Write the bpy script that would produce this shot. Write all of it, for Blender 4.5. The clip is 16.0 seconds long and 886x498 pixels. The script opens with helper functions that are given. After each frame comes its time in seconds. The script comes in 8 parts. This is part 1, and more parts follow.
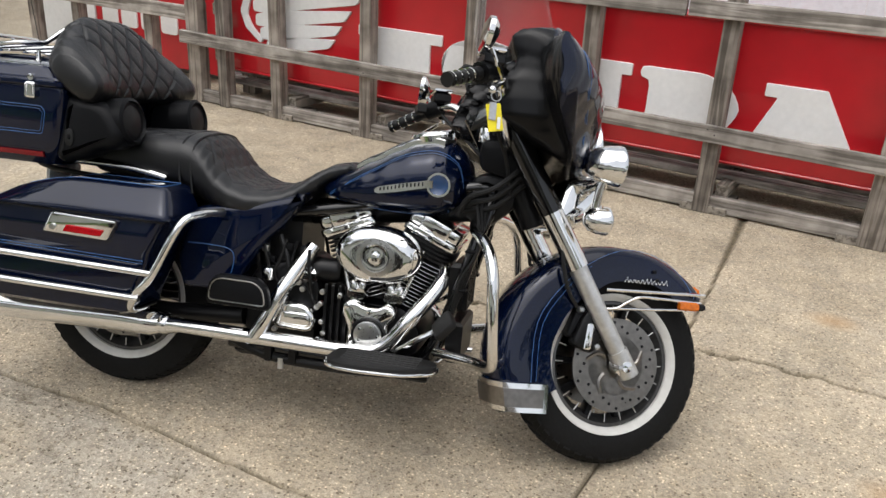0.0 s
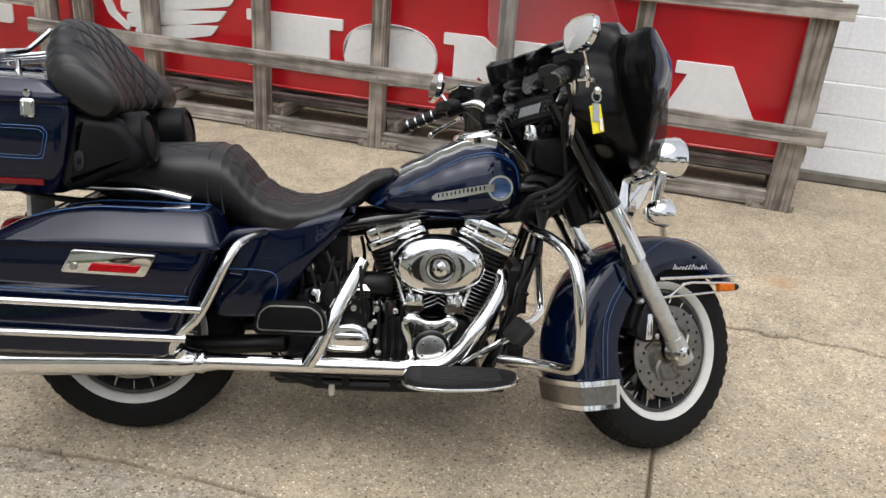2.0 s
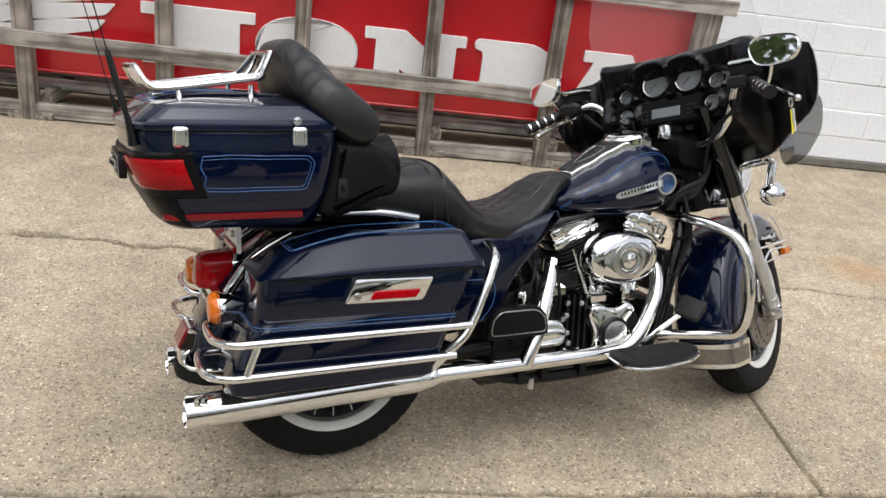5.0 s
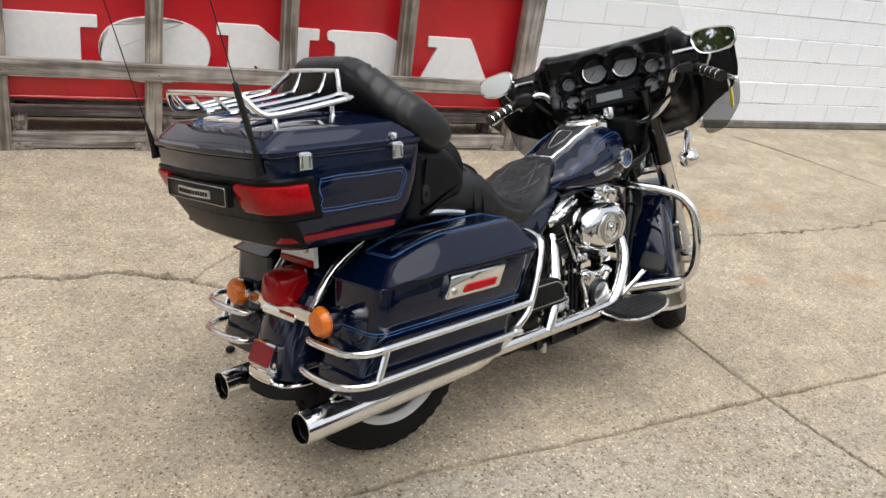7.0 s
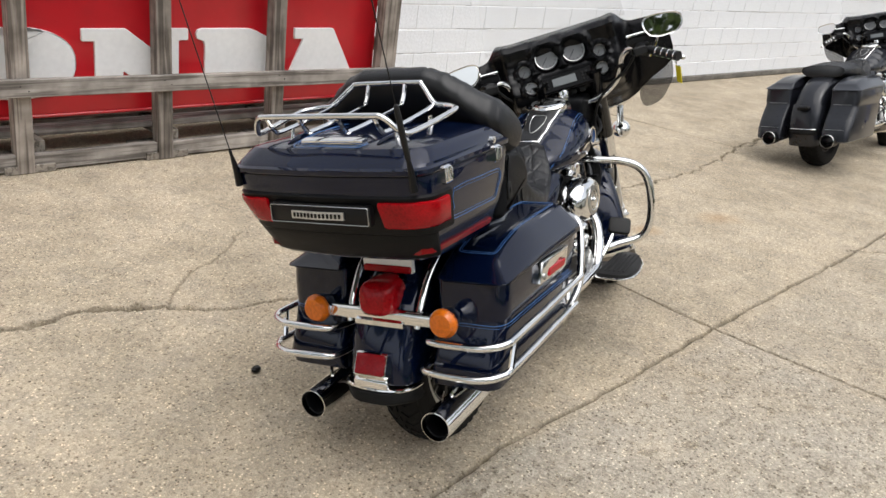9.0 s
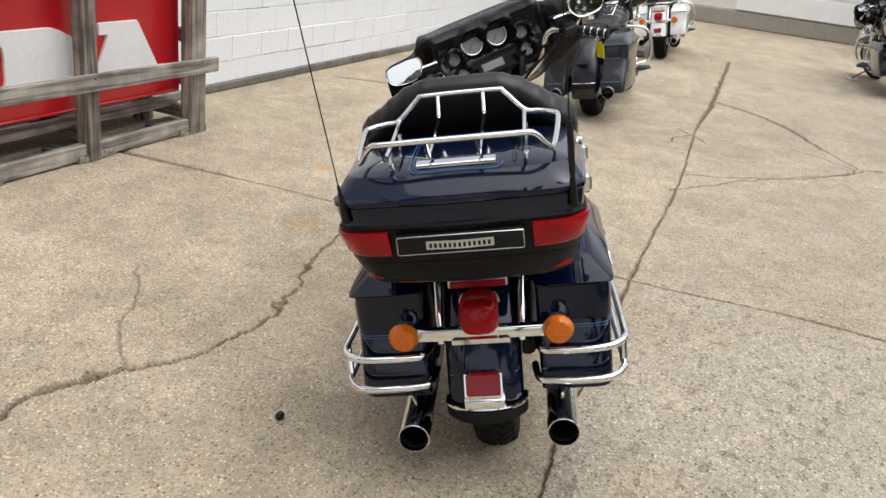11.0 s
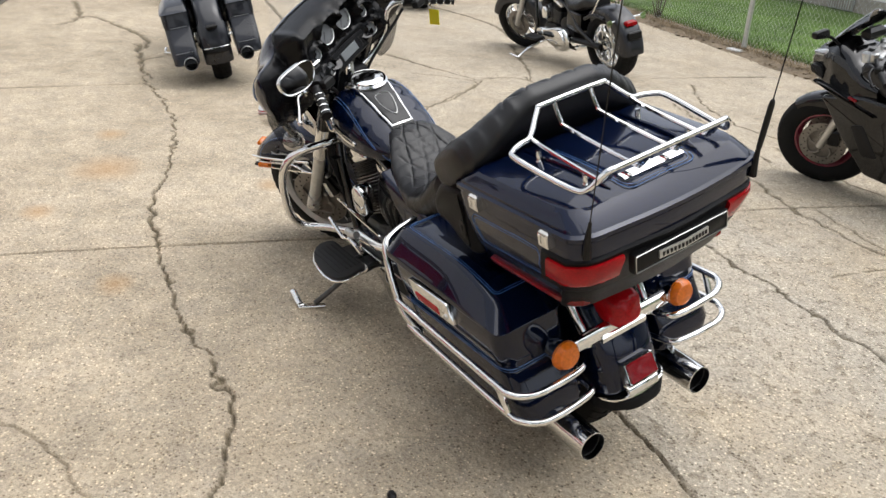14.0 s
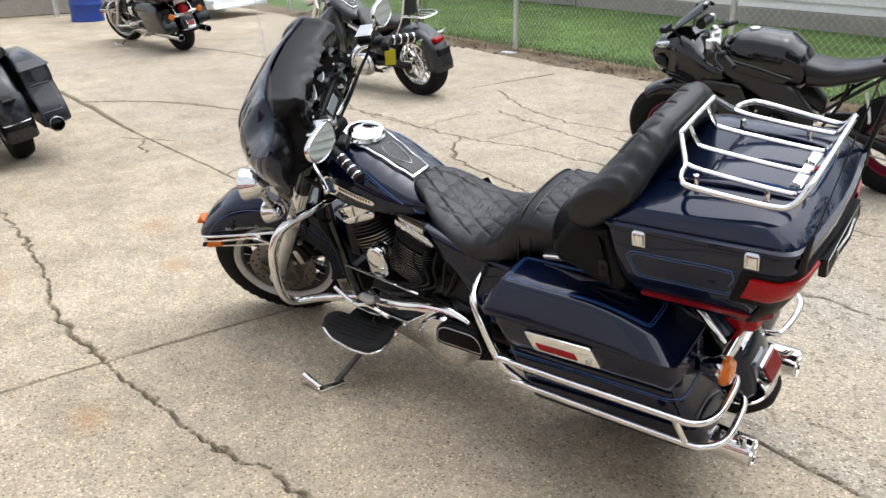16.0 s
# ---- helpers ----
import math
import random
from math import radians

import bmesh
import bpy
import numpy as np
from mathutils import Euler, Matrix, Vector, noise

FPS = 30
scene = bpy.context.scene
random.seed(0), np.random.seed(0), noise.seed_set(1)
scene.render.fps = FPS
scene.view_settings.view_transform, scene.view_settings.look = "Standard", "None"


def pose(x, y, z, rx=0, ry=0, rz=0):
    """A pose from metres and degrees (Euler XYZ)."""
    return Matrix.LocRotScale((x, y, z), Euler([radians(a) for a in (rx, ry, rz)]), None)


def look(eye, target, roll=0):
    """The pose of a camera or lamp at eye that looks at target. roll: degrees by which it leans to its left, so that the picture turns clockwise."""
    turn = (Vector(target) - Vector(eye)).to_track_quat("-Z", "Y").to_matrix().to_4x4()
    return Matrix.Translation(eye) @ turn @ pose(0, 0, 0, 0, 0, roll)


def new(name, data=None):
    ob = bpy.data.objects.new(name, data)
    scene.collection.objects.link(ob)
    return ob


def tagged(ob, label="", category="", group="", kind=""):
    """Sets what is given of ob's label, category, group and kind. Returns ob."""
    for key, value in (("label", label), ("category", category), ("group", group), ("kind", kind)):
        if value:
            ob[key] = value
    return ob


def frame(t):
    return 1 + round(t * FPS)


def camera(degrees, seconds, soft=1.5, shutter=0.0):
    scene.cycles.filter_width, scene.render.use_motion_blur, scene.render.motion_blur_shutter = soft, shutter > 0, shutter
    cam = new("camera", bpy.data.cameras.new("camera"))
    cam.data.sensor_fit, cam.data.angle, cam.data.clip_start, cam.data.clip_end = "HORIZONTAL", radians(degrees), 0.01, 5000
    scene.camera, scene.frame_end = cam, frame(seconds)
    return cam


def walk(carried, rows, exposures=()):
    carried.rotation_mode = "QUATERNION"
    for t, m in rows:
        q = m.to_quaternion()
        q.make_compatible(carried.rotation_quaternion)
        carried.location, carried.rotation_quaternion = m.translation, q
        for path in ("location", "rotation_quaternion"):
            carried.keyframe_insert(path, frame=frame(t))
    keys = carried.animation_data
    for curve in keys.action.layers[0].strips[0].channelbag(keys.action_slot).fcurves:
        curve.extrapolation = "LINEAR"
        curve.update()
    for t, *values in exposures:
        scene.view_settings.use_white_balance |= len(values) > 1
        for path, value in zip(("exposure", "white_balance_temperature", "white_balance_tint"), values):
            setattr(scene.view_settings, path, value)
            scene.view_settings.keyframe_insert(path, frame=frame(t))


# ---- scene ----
cam = camera(56.1, 16.0)
METRES, EYE, TILT, LEAN, TURN = 8.02, 1.608, 0.50, -0.94, 30.0
ROWS = [
    (0.0, 0.0, 0.0, 0.0, 0.81, -23.76, -1.83),
    (0.5, -0.0287, 0.0005, 0.0018, -4.33, -24.75, -1.63),
    (1.0, -0.0471, 0.0033, 0.002, -7.78, -25.08, -2.01),
    (1.5, -0.0696, 0.0175, 0.0011, -10.53, -24.92, -2.71),
    (2.0, -0.0907, 0.0259, 0.0018, -13.44, -24.94, -3.09),
    (2.5, -0.1205, 0.0289, 0.0023, -17.07, -25.17, -2.01),
    (3.0, -0.1468, 0.0327, 0.0021, -20.51, -24.96, -2.32),
    (3.5, -0.1698, 0.0473, 0.0015, -24.69, -24.54, -2.79),
    (4.0, -0.1944, 0.0589, 0.0022, -27.6, -24.35, -4.61),
    (4.5, -0.2291, 0.0691, 0.0029, -30.33, -24.63, -5.78),
    (7.0, -0.3537, 0.1498, 0.0057, -53.83, -24.18, -7.38),
    (7.5, -0.3718, 0.1761, 0.0061, -58.06, -23.64, -7.27),
    (8.0, -0.3917, 0.2016, 0.0057, -62.42, -23.63, -7.49),
    (8.5, -0.4112, 0.2227, 0.0075, -67.38, -23.73, -7.89),
    (9.0, -0.4179, 0.2474, 0.0049, -72.47, -23.59, -7.14),
    (11.5, -0.413, 0.4206, -0.001, -102.46, -23.41, -6.34),
    (12.0, -0.4038, 0.4542, -0.0011, -109.8, -23.85, -5.12),
    (12.5, -0.3827, 0.4811, -0.0035, -116.1, -23.5, -5.21),
    (13.0, -0.3527, 0.507, -0.0008, -121.84, -23.51, -5.96),
    (13.5, -0.3294, 0.5327, -0.0025, -127.72, -23.37, -5.68),
    (14.0, -0.3035, 0.5574, -0.0027, -133.94, -23.67, -4.26),
    (14.5, -0.2694, 0.5724, -0.0048, -140.26, -24.61, -4.56),
    (15.0, -0.2376, 0.5919, -0.0047, -145.92, -25.02, -4.43),
    (15.5, -0.2129, 0.6123, -0.0017, -150.89, -23.76, -1.93),
    (16.0, -0.1855, 0.6151, -0.0034, -154.78, -21.5, -0.24),
]
walk(cam, [(t, pose(0, 0, EYE, TILT, LEAN, TURN) @ pose(METRES * x, METRES * y, METRES * z, 90 + pitch, roll, yaw)) for t, x, y, z, yaw, pitch, roll in ROWS],
     exposures=[(0.0, 0.78, 6420, 10), (4.5, 0.86, 6380, 10), (9.0, 0.84, 6400, 10), (12.0, 0.83, 6450, 10), (13.0, 0.83, 6420, 10), (14.0, 1.02, 6330, 10), (15.0, 1.16, 6350, 10), (16.0, 1.20, 6120, 10)])

# ---- world and light: bright overcast day ----
world = bpy.data.worlds.new("overcast")
scene.world = world
world.use_nodes = True
wn, wl = world.node_tree.nodes, world.node_tree.links
sky = wn.new("ShaderNodeTexSky")
sky.sky_type, sky.sun_disc = "NISHITA", False
sky.sun_elevation, sky.sun_rotation = radians(74), radians(190)
sky.air_density, sky.dust_density = 1.0, 3.0
grey = wn.new("ShaderNodeHueSaturation")
grey.inputs["Saturation"].default_value = 0.25
wl.new(sky.outputs[0], grey.inputs["Color"])
wl.new(grey.outputs[0], wn["Background"].inputs["Color"])
wn["Background"].inputs["Strength"].default_value = 0.13
sun = new("sun", bpy.data.lights.new("sun", "SUN"))
sun.data.energy, sun.data.angle, sun.data.color = 1.0, radians(85), (1.0, 0.96, 0.9)
sun.matrix_world = look((0, 0, 8), (0.4, 2.3, 0))


# ---- materials ----
def material(name, base, rough=0.5, metal=0.0, vary=0.15, grain=40.0, bump=0.0, blotch=3.0, coat=0.0, rvary=0.1, spec=0.5, second=None):
    """A surface with colour varied at two scales, fine relief and uneven gloss."""
    m = bpy.data.materials.new(name)
    m.use_nodes = True
    n, l = m.node_tree.nodes, m.node_tree.links
    b = n["Principled BSDF"]
    co = n.new("ShaderNodeTexCoord")
    fine, big = n.new("ShaderNodeTexNoise"), n.new("ShaderNodeTexNoise")
    fine.inputs["Scale"].default_value, big.inputs["Scale"].default_value = grain, blotch
    fine.inputs["Detail"].default_value, big.inputs["Detail"].default_value = 6, 5
    for t in (fine, big):
        l.new(co.outputs["Object"], t.inputs["Vector"])
    mix = n.new("ShaderNodeMath")
    mix.operation = "MULTIPLY_ADD"
    mix.inputs[1].default_value, mix.inputs[2].default_value = 0.5, 0.0
    l.new(fine.outputs["Fac"], mix.inputs[0])
    add = n.new("ShaderNodeMath")
    add.operation = "MULTIPLY_ADD"
    add.inputs[1].default_value = 0.5
    l.new(big.outputs["Fac"], add.inputs[0])
    l.new(mix.outputs[0], add.inputs[2])
    ramp = n.new("ShaderNodeValToRGB")
    lo = [max(0, c * (1 - vary)) for c in base]
    hi = [min(1, c * (1 + vary)) for c in (second or base)]
    ramp.color_ramp.elements[0].position, ramp.color_ramp.elements[1].position = 0.35, 0.65
    ramp.color_ramp.elements[0].color, ramp.color_ramp.elements[1].color = (*lo, 1), (*hi, 1)
    l.new(add.outputs[0], ramp.inputs["Fac"])
    l.new(ramp.outputs["Color"], b.inputs["Base Color"])
    mr = n.new("ShaderNodeMapRange")
    mr.inputs["To Min"].default_value, mr.inputs["To Max"].default_value = max(0.01, rough - rvary * rough), min(1, rough + rvary * rough)
    l.new(add.outputs[0], mr.inputs["Value"])
    l.new(mr.outputs[0], b.inputs["Roughness"])
    b.inputs["Metallic"].default_value = metal
    b.inputs["Specular IOR Level"].default_value = spec
    b.inputs["Coat Weight"].default_value = coat
    b.inputs["Coat Roughness"].default_value, b.inputs["Coat IOR"].default_value = 0.02, 1.5
    if bump:
        bp = n.new("ShaderNodeBump")
        bp.inputs["Strength"].default_value, bp.inputs["Distance"].default_value = bump, 0.004
        l.new(fine.outputs["Fac"], bp.inputs["Height"])
        l.new(bp.outputs[0], b.inputs["Normal"])
    return m


def wood_material(name, a, b2, axis):
    m = material(name, a, 0.85, vary=0.3, grain=9, bump=0.0, blotch=1.5, second=b2)
    n, l = m.node_tree.nodes, m.node_tree.links
    b = n["Principled BSDF"]
    co = n["Texture Coordinate"]
    mp = n.new("ShaderNodeMapping")
    s = [38.0, 38.0, 38.0]
    s[axis] = 1.6
    mp.inputs["Scale"].default_value = s
    l.new(co.outputs["Object"], mp.inputs["Vector"])
    info = n.new("ShaderNodeObjectInfo")
    sh = n.new("ShaderNodeVectorMath")
    sh.operation = "ADD"
    l.new(mp.outputs[0], sh.inputs[0])
    l.new(info.outputs["Random"], sh.inputs[1])
    g = n.new("ShaderNodeTexNoise")
    g.inputs["Scale"].default_value, g.inputs["Detail"].default_value, g.inputs["Distortion"].default_value = 1.0, 7, 0.6
    l.new(sh.outputs[0], g.inputs["Vector"])
    mx = n.new("ShaderNodeMix")
    mx.data_type, mx.blend_type = "RGBA", "MULTIPLY"
    mx.inputs["Factor"].default_value = 0.75
    rp = n.new("ShaderNodeValToRGB")
    rp.color_ramp.elements[0].position, rp.color_ramp.elements[0].color = 0.40, (0.22, 0.20, 0.18, 1)
    rp.color_ramp.elements[1].position, rp.color_ramp.elements[1].color = 0.55, (1, 1, 1, 1)
    l.new(g.outputs["Fac"], rp.inputs["Fac"])
    l.new(n["Color Ramp"].outputs["Color"], mx.inputs["A"])
    l.new(rp.outputs["Color"], mx.inputs["B"])
    hs = n.new("ShaderNodeHueSaturation")
    vr = n.new("ShaderNodeMapRange")
    vr.inputs["To Min"].default_value, vr.inputs["To Max"].default_value = 0.8, 1.2
    l.new(info.outputs["Random"], vr.inputs["Value"])
    l.new(vr.outputs[0], hs.inputs["Value"])
    l.new(mx.outputs["Result"], hs.inputs["Color"])
    l.new(hs.outputs[0], b.inputs["Base Color"])
    bm_ = n.new("ShaderNodeBump")
    bm_.inputs["Strength"].default_value, bm_.inputs["Distance"].default_value = 0.5, 0.004
    l.new(g.outputs["Fac"], bm_.inputs["Height"])
    l.new(bm_.outputs[0], b.inputs["Normal"])
    return m


def concrete_material():
    m = bpy.data.materials.new("concrete")
    m.use_nodes = True
    n, l = m.node_tree.nodes, m.node_tree.links
    b = n["Principled BSDF"]
    co = n.new("ShaderNodeTexCoord")

    def tex(scale, detail, rough=0.6, distort=0.0):
        t = n.new("ShaderNodeTexNoise")
        t.inputs["Scale"].default_value, t.inputs["Detail"].default_value = scale, detail
        t.inputs["Roughness"].default_value, t.inputs["Distortion"].default_value = rough, distort
        l.new(co.outputs["Object"], t.inputs["Vector"])
        return t.outputs["Fac"]

    def ramp(src, p0, c0, p1, c1):
        r = n.new("ShaderNodeValToRGB")
        r.color_ramp.elements[0].position, r.color_ramp.elements[1].position = p0, p1
        r.color_ramp.elements[0].color, r.color_ramp.elements[1].color = (*c0, 1), (*c1, 1)
        l.new(src, r.inputs["Fac"])
        return r.outputs["Color"]

    def mult(a, c, f=1.0, mode="MULTIPLY"):
        x = n.new("ShaderNodeMix")
        x.data_type, x.blend_type = "RGBA", mode
        if isinstance(f, float):
            x.inputs["Factor"].default_value = f
        else:
            l.new(f, x.inputs["Factor"])
        l.new(a, x.inputs["A"])
        l.new(c, x.inputs["B"])
        return x.outputs["Result"]

    base = ramp(tex(0.55, 4), 0.3, (0.395, 0.341, 0.268), 0.7, (0.535, 0.472, 0.380))
    blot = mult(ramp(tex(2.6, 6, 0.65), 0.33, (0.82, 0.81, 0.78), 0.66, (1.09, 1.08, 1.06)), ramp(tex(7.5, 5, 0.7, 0.6), 0.36, (0.86, 0.87, 0.88), 0.58, (1.04, 1.03, 1.00)))
    vo = n.new("ShaderNodeTexVoronoi")
    vo.inputs["Scale"].default_value = 112.0
    l.new(co.outputs["Object"], vo.inputs["Vector"])
    vo2 = n.new("ShaderNodeTexVoronoi")
    vo2.inputs["Scale"].default_value = 52.0
    l.new(co.outputs["Object"], vo2.inputs["Vector"])
    sep = n.new("ShaderNodeSeparateColor")
    l.new(vo.outputs["Color"], sep.inputs["Color"])
    stones = ramp(sep.outputs[0], 0.06, (0.52, 0.49, 0.45), 0.9, (1.20, 1.18, 1.14))
    grit = ramp(tex(230, 4, 0.7), 0.36, (0.55, 0.53, 0.50), 0.6, (1.10, 1.09, 1.08))
    sep2 = n.new("ShaderNodeSeparateColor")
    l.new(vo2.outputs["Color"], sep2.inputs["Color"])
    def dots(v, which, share, size):
        """Small sharp dots in a share of a Voronoi pattern's cells."""
        sp = n.new("ShaderNodeSeparateColor")
        l.new(v.outputs["Color"], sp.inputs["Color"])
        pick, near, both = n.new("ShaderNodeMath"), n.new("ShaderNodeMapRange"), n.new("ShaderNodeMath")
        pick.operation, both.operation = "LESS_THAN", "MULTIPLY"
        pick.inputs[1].default_value = share
        l.new(sp.outputs[which], pick.inputs[0])
        near.inputs["From Min"].default_value, near.inputs["From Max"].default_value = size, size * 0.65
        l.new(v.outputs["Distance"], near.inputs["Value"])
        l.new(pick.outputs[0], both.inputs[0])
        l.new(near.outputs[0], both.inputs[1])
        return both.outputs[0]

    hole = dots(vo2, 1, 0.26, 0.30)
    pits = ramp(hole, 0.0, (1, 1, 1), 1.0, (0.28, 0.25, 0.22))
    chips = ramp(dots(vo, 2, 0.11, 0.46), 0.0, (1, 1, 1), 1.0, (1.75, 1.72, 1.64))
    dark = ramp(dots(vo, 1, 0.13, 0.48), 0.0, (1, 1, 1), 1.0, (0.36, 0.33, 0.30))
    c = mult(mult(mult(base, blot), stones, 0.5), grit, 0.75)
    c = mult(mult(mult(c, pits, 0.75), chips, 0.95), dark, 0.85)
    # worn, greyer slabs carry more exposed stone
    wear = n.new("ShaderNodeAttribute")
    wear.attribute_name = "wear"
    greyer = ramp(tex(9, 8, 0.7), 0.3, (0.33, 0.305, 0.26), 0.66, (0.45, 0.42, 0.365))
    greyer = mult(mult(mult(mult(mult(greyer, stones, 0.6), grit, 0.7), chips), dark), pits)
    wf = n.new("ShaderNodeMath")
    wf.operation = "MULTIPLY"
    wr = n.new("ShaderNodeMapRange")
    wr.inputs["From Min"].default_value, wr.inputs["From Max"].default_value = 0.3, 0.62
    l.new(tex(1.1, 6, 0.65, 0.4), wr.inputs["Value"])
    l.new(wr.outputs[0], wf.inputs[0])
    l.new(wear.outputs["Fac"], wf.inputs[1])
    c = mult(c, greyer, wf.outputs[0], "MIX")
    # shallow scabs where the skin of the slab has come off
    spall = n.new("ShaderNodeMapRange")
    spall.inputs["From Min"].default_value, spall.inputs["From Max"].default_value = 0.375, 0.415
    l.new(tex(17, 4, 0.6), spall.inputs["Value"])
    c = mult(c, ramp(spall.outputs[0], 0.0, (0.66, 0.64, 0.60), 1.0, (1, 1, 1)), wear.outputs["Fac"])
    # rust spots
    rust = n.new("ShaderNodeAttribute")
    rust.attribute_name = "rust"
    rc = n.new("ShaderNodeRGB")
    rc.outputs[0].default_value = (0.36, 0.2, 0.075, 1)
    c = mult(c, rc.outputs[0], rust.outputs["Fac"], "MIX")
    dirt = n.new("ShaderNodeAttribute")
    dirt.attribute_name = "dirt"
    dc = ramp(tex(30, 5), 0.35, (0.045, 0.036, 0.022), 0.65, (0.15, 0.12, 0.07))
    c = mult(c, dc, dirt.outputs["Fac"], "MIX")
    l.new(c, b.inputs["Base Color"])
    b.inputs["Roughness"].default_value = 0.88
    b.inputs["Specular IOR Level"].default_value = 0.3
    bu = n.new("ShaderNodeBump")
    bu.inputs["Strength"].default_value, bu.inputs["Distance"].default_value = 0.6, 0.004
    hm = n.new("ShaderNodeMath")
    hm.operation = "ADD"
    l.new(tex(90, 5), hm.inputs[0])
    l.new(vo.outputs["Distance"], hm.inputs[1])
    sw = n.new("ShaderNodeMath")
    sw.operation = "MULTIPLY_ADD"
    l.new(spall.outputs[0], sw.inputs[0])
    wk = n.new("ShaderNodeMath")
    wk.operation = "MULTIPLY_ADD"
    wk.inputs[1].default_value, wk.inputs[2].default_value = 3.6, 1.0
    l.new(wear.outputs["Fac"], wk.inputs[0])
    l.new(wk.outputs[0], sw.inputs[1])
    l.new(hm.outputs[0], sw.inputs[2])
    l.new(sw.outputs[0], bu.inputs["Height"])
    l.new(bu.outputs[0], b.inputs["Normal"])
    return m


def glass_material(name, tint, alpha, rough=0.02):
    m = bpy.data.materials.new(name)
    m.use_nodes = True
    b = m.node_tree.nodes["Principled BSDF"]
    b.inputs["Base Color"].default_value = (*tint, 1)
    b.inputs["Roughness"].default_value = rough
    b.inputs["Alpha"].default_value = alpha
    return m


CONCRETE = concrete_material()
PAINT = material("dark_blue_paint", (0.0009, 0.0033, 0.0155), 0.22, metal=0.25, vary=0.3, grain=1400, blotch=2, coat=0.8, spec=0.04, second=(0.0013, 0.0050, 0.023))
BLACK_PAINT = material("gloss_black_paint", (0.0025, 0.0025, 0.0028), 0.22, vary=0.2, coat=0.9, spec=0.1)
GREY_PAINT = material("dark_grey_paint", (0.011, 0.012, 0.016), 0.28, vary=0.15, coat=0.6, spec=0.2)
STRIPE = material("blue_pinstripe", (0.045, 0.13, 0.33), 0.3, vary=0.1)
BOSS = material("blue_enamel", (0.016, 0.05, 0.14), 0.25, vary=0.3, coat=0.5)
DARK_ALLOY = material("dark_cast_alloy", (0.10, 0.10, 0.10), 0.42, metal=0.7, vary=0.25, grain=60)
CHROME = material("chrome", (0.80, 0.80, 0.79), 0.06, metal=1.0, vary=0.05, rvary=0.5, blotch=9)
STEEL = material("brushed_steel", (0.50, 0.50, 0.49), 0.28, metal=1.0, vary=0.12, grain=150)
ALLOY = material("cast_alloy", (0.60, 0.60, 0.59), 0.42, metal=0.9, vary=0.15, grain=60)
BLACK_METAL = material("black_coated_metal", (0.0045, 0.0045, 0.005), 0.36, vary=0.3, grain=120, bump=0.1, spec=0.25)
FIN_METAL = material("black_fin_metal", (0.009, 0.009, 0.0095), 0.42, vary=0.3, grain=120, spec=0.35)
DISC = material("brake_disc_steel", (0.26, 0.245, 0.23), 0.30, metal=1.0, vary=0.2, grain=60, rvary=0.3)
DASH = material("gloss_black_panel", (0.003, 0.003, 0.0035), 0.26, vary=0.2, grain=300, spec=0.22)
PLASTIC = material("black_textured_plastic", (0.0050, 0.0052, 0.0060), 0.40, vary=0.2, grain=500, bump=0.15, spec=0.12)
VINYL = material("black_vinyl", (0.0055, 0.0055, 0.0062), 0.36, vary=0.2, grain=420, bump=0.25, blotch=6, spec=0.46)
RUBBER = material("tyre_rubber", (0.007, 0.007, 0.007), 0.75, vary=0.3, grain=90, bump=0.3, spec=0.18)
GRIP = material("grip_rubber", (0.008, 0.008, 0.008), 0.55, vary=0.2, grain=300, spec=0.3)
WHITEWALL = material("whitewall", (0.58, 0.57, 0.54), 0.6, vary=0.1)
RED_LENS = material("red_lens", (0.30, 0.003, 0.006), 0.15, vary=0.35, grain=160, coat=0.25, blotch=14, spec=0.12)
DARK_RED = material("dark_red_lens", (0.18, 0.004, 0.007), 0.22, vary=0.3, grain=160, coat=0.4, spec=0.2)
AMBER = material("amber_lens", (0.60, 0.14, 0.008), 0.2, vary=0.25, grain=120, coat=0.5, spec=0.2)
YELLOW = material("yellow_tag", (0.85, 0.72, 0.02), 0.45, vary=0.05)
WHITE_PRINT = material("white_print", (0.75, 0.75, 0.74), 0.5, vary=0.05)
GAUGE = material("silver_dial", (0.17, 0.178, 0.185), 0.35, vary=0.08)
DISPLAY = material("grey_display", (0.15, 0.163, 0.168), 0.25, vary=0.05)
SIGN_RED = material("sign_red", (0.50, 0.010, 0.018), 0.30, vary=0.12, grain=5, blotch=0.8, coat=0.25)
SIGN_WHITE = material("sign_white", (0.84, 0.84, 0.83), 0.4, vary=0.05, grain=30)
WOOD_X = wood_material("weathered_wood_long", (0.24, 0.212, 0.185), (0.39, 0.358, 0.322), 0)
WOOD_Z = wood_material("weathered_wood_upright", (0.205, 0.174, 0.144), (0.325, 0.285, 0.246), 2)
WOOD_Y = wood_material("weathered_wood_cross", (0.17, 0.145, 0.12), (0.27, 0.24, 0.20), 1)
BLOCK = material("white_block_paint", (0.82, 0.84, 0.865), 0.7, vary=0.07, grain=45, bump=0.7, blotch=1.3)
MORTAR = material("painted_joint", (0.82, 0.82, 0.82), 0.85, vary=0.12, grain=30, blotch=2)
JOINT_DARK = material("open_joint", (0.16, 0.16, 0.165), 0.9, vary=0.4, grain=20)
FOOTING = material("stained_footing", (0.16, 0.15, 0.13), 0.9, vary=0.4, grain=14, bump=0.4)
SHIELD = glass_material("smoked_acrylic", (0.05, 0.045, 0.042), 0.48)
CLEAR = glass_material("clear_acrylic", (0.70, 0.71, 0.71), 0.06)
MIRROR = material("mirror", (0.9, 0.9, 0.9), 0.02, metal=1.0, vary=0.01)
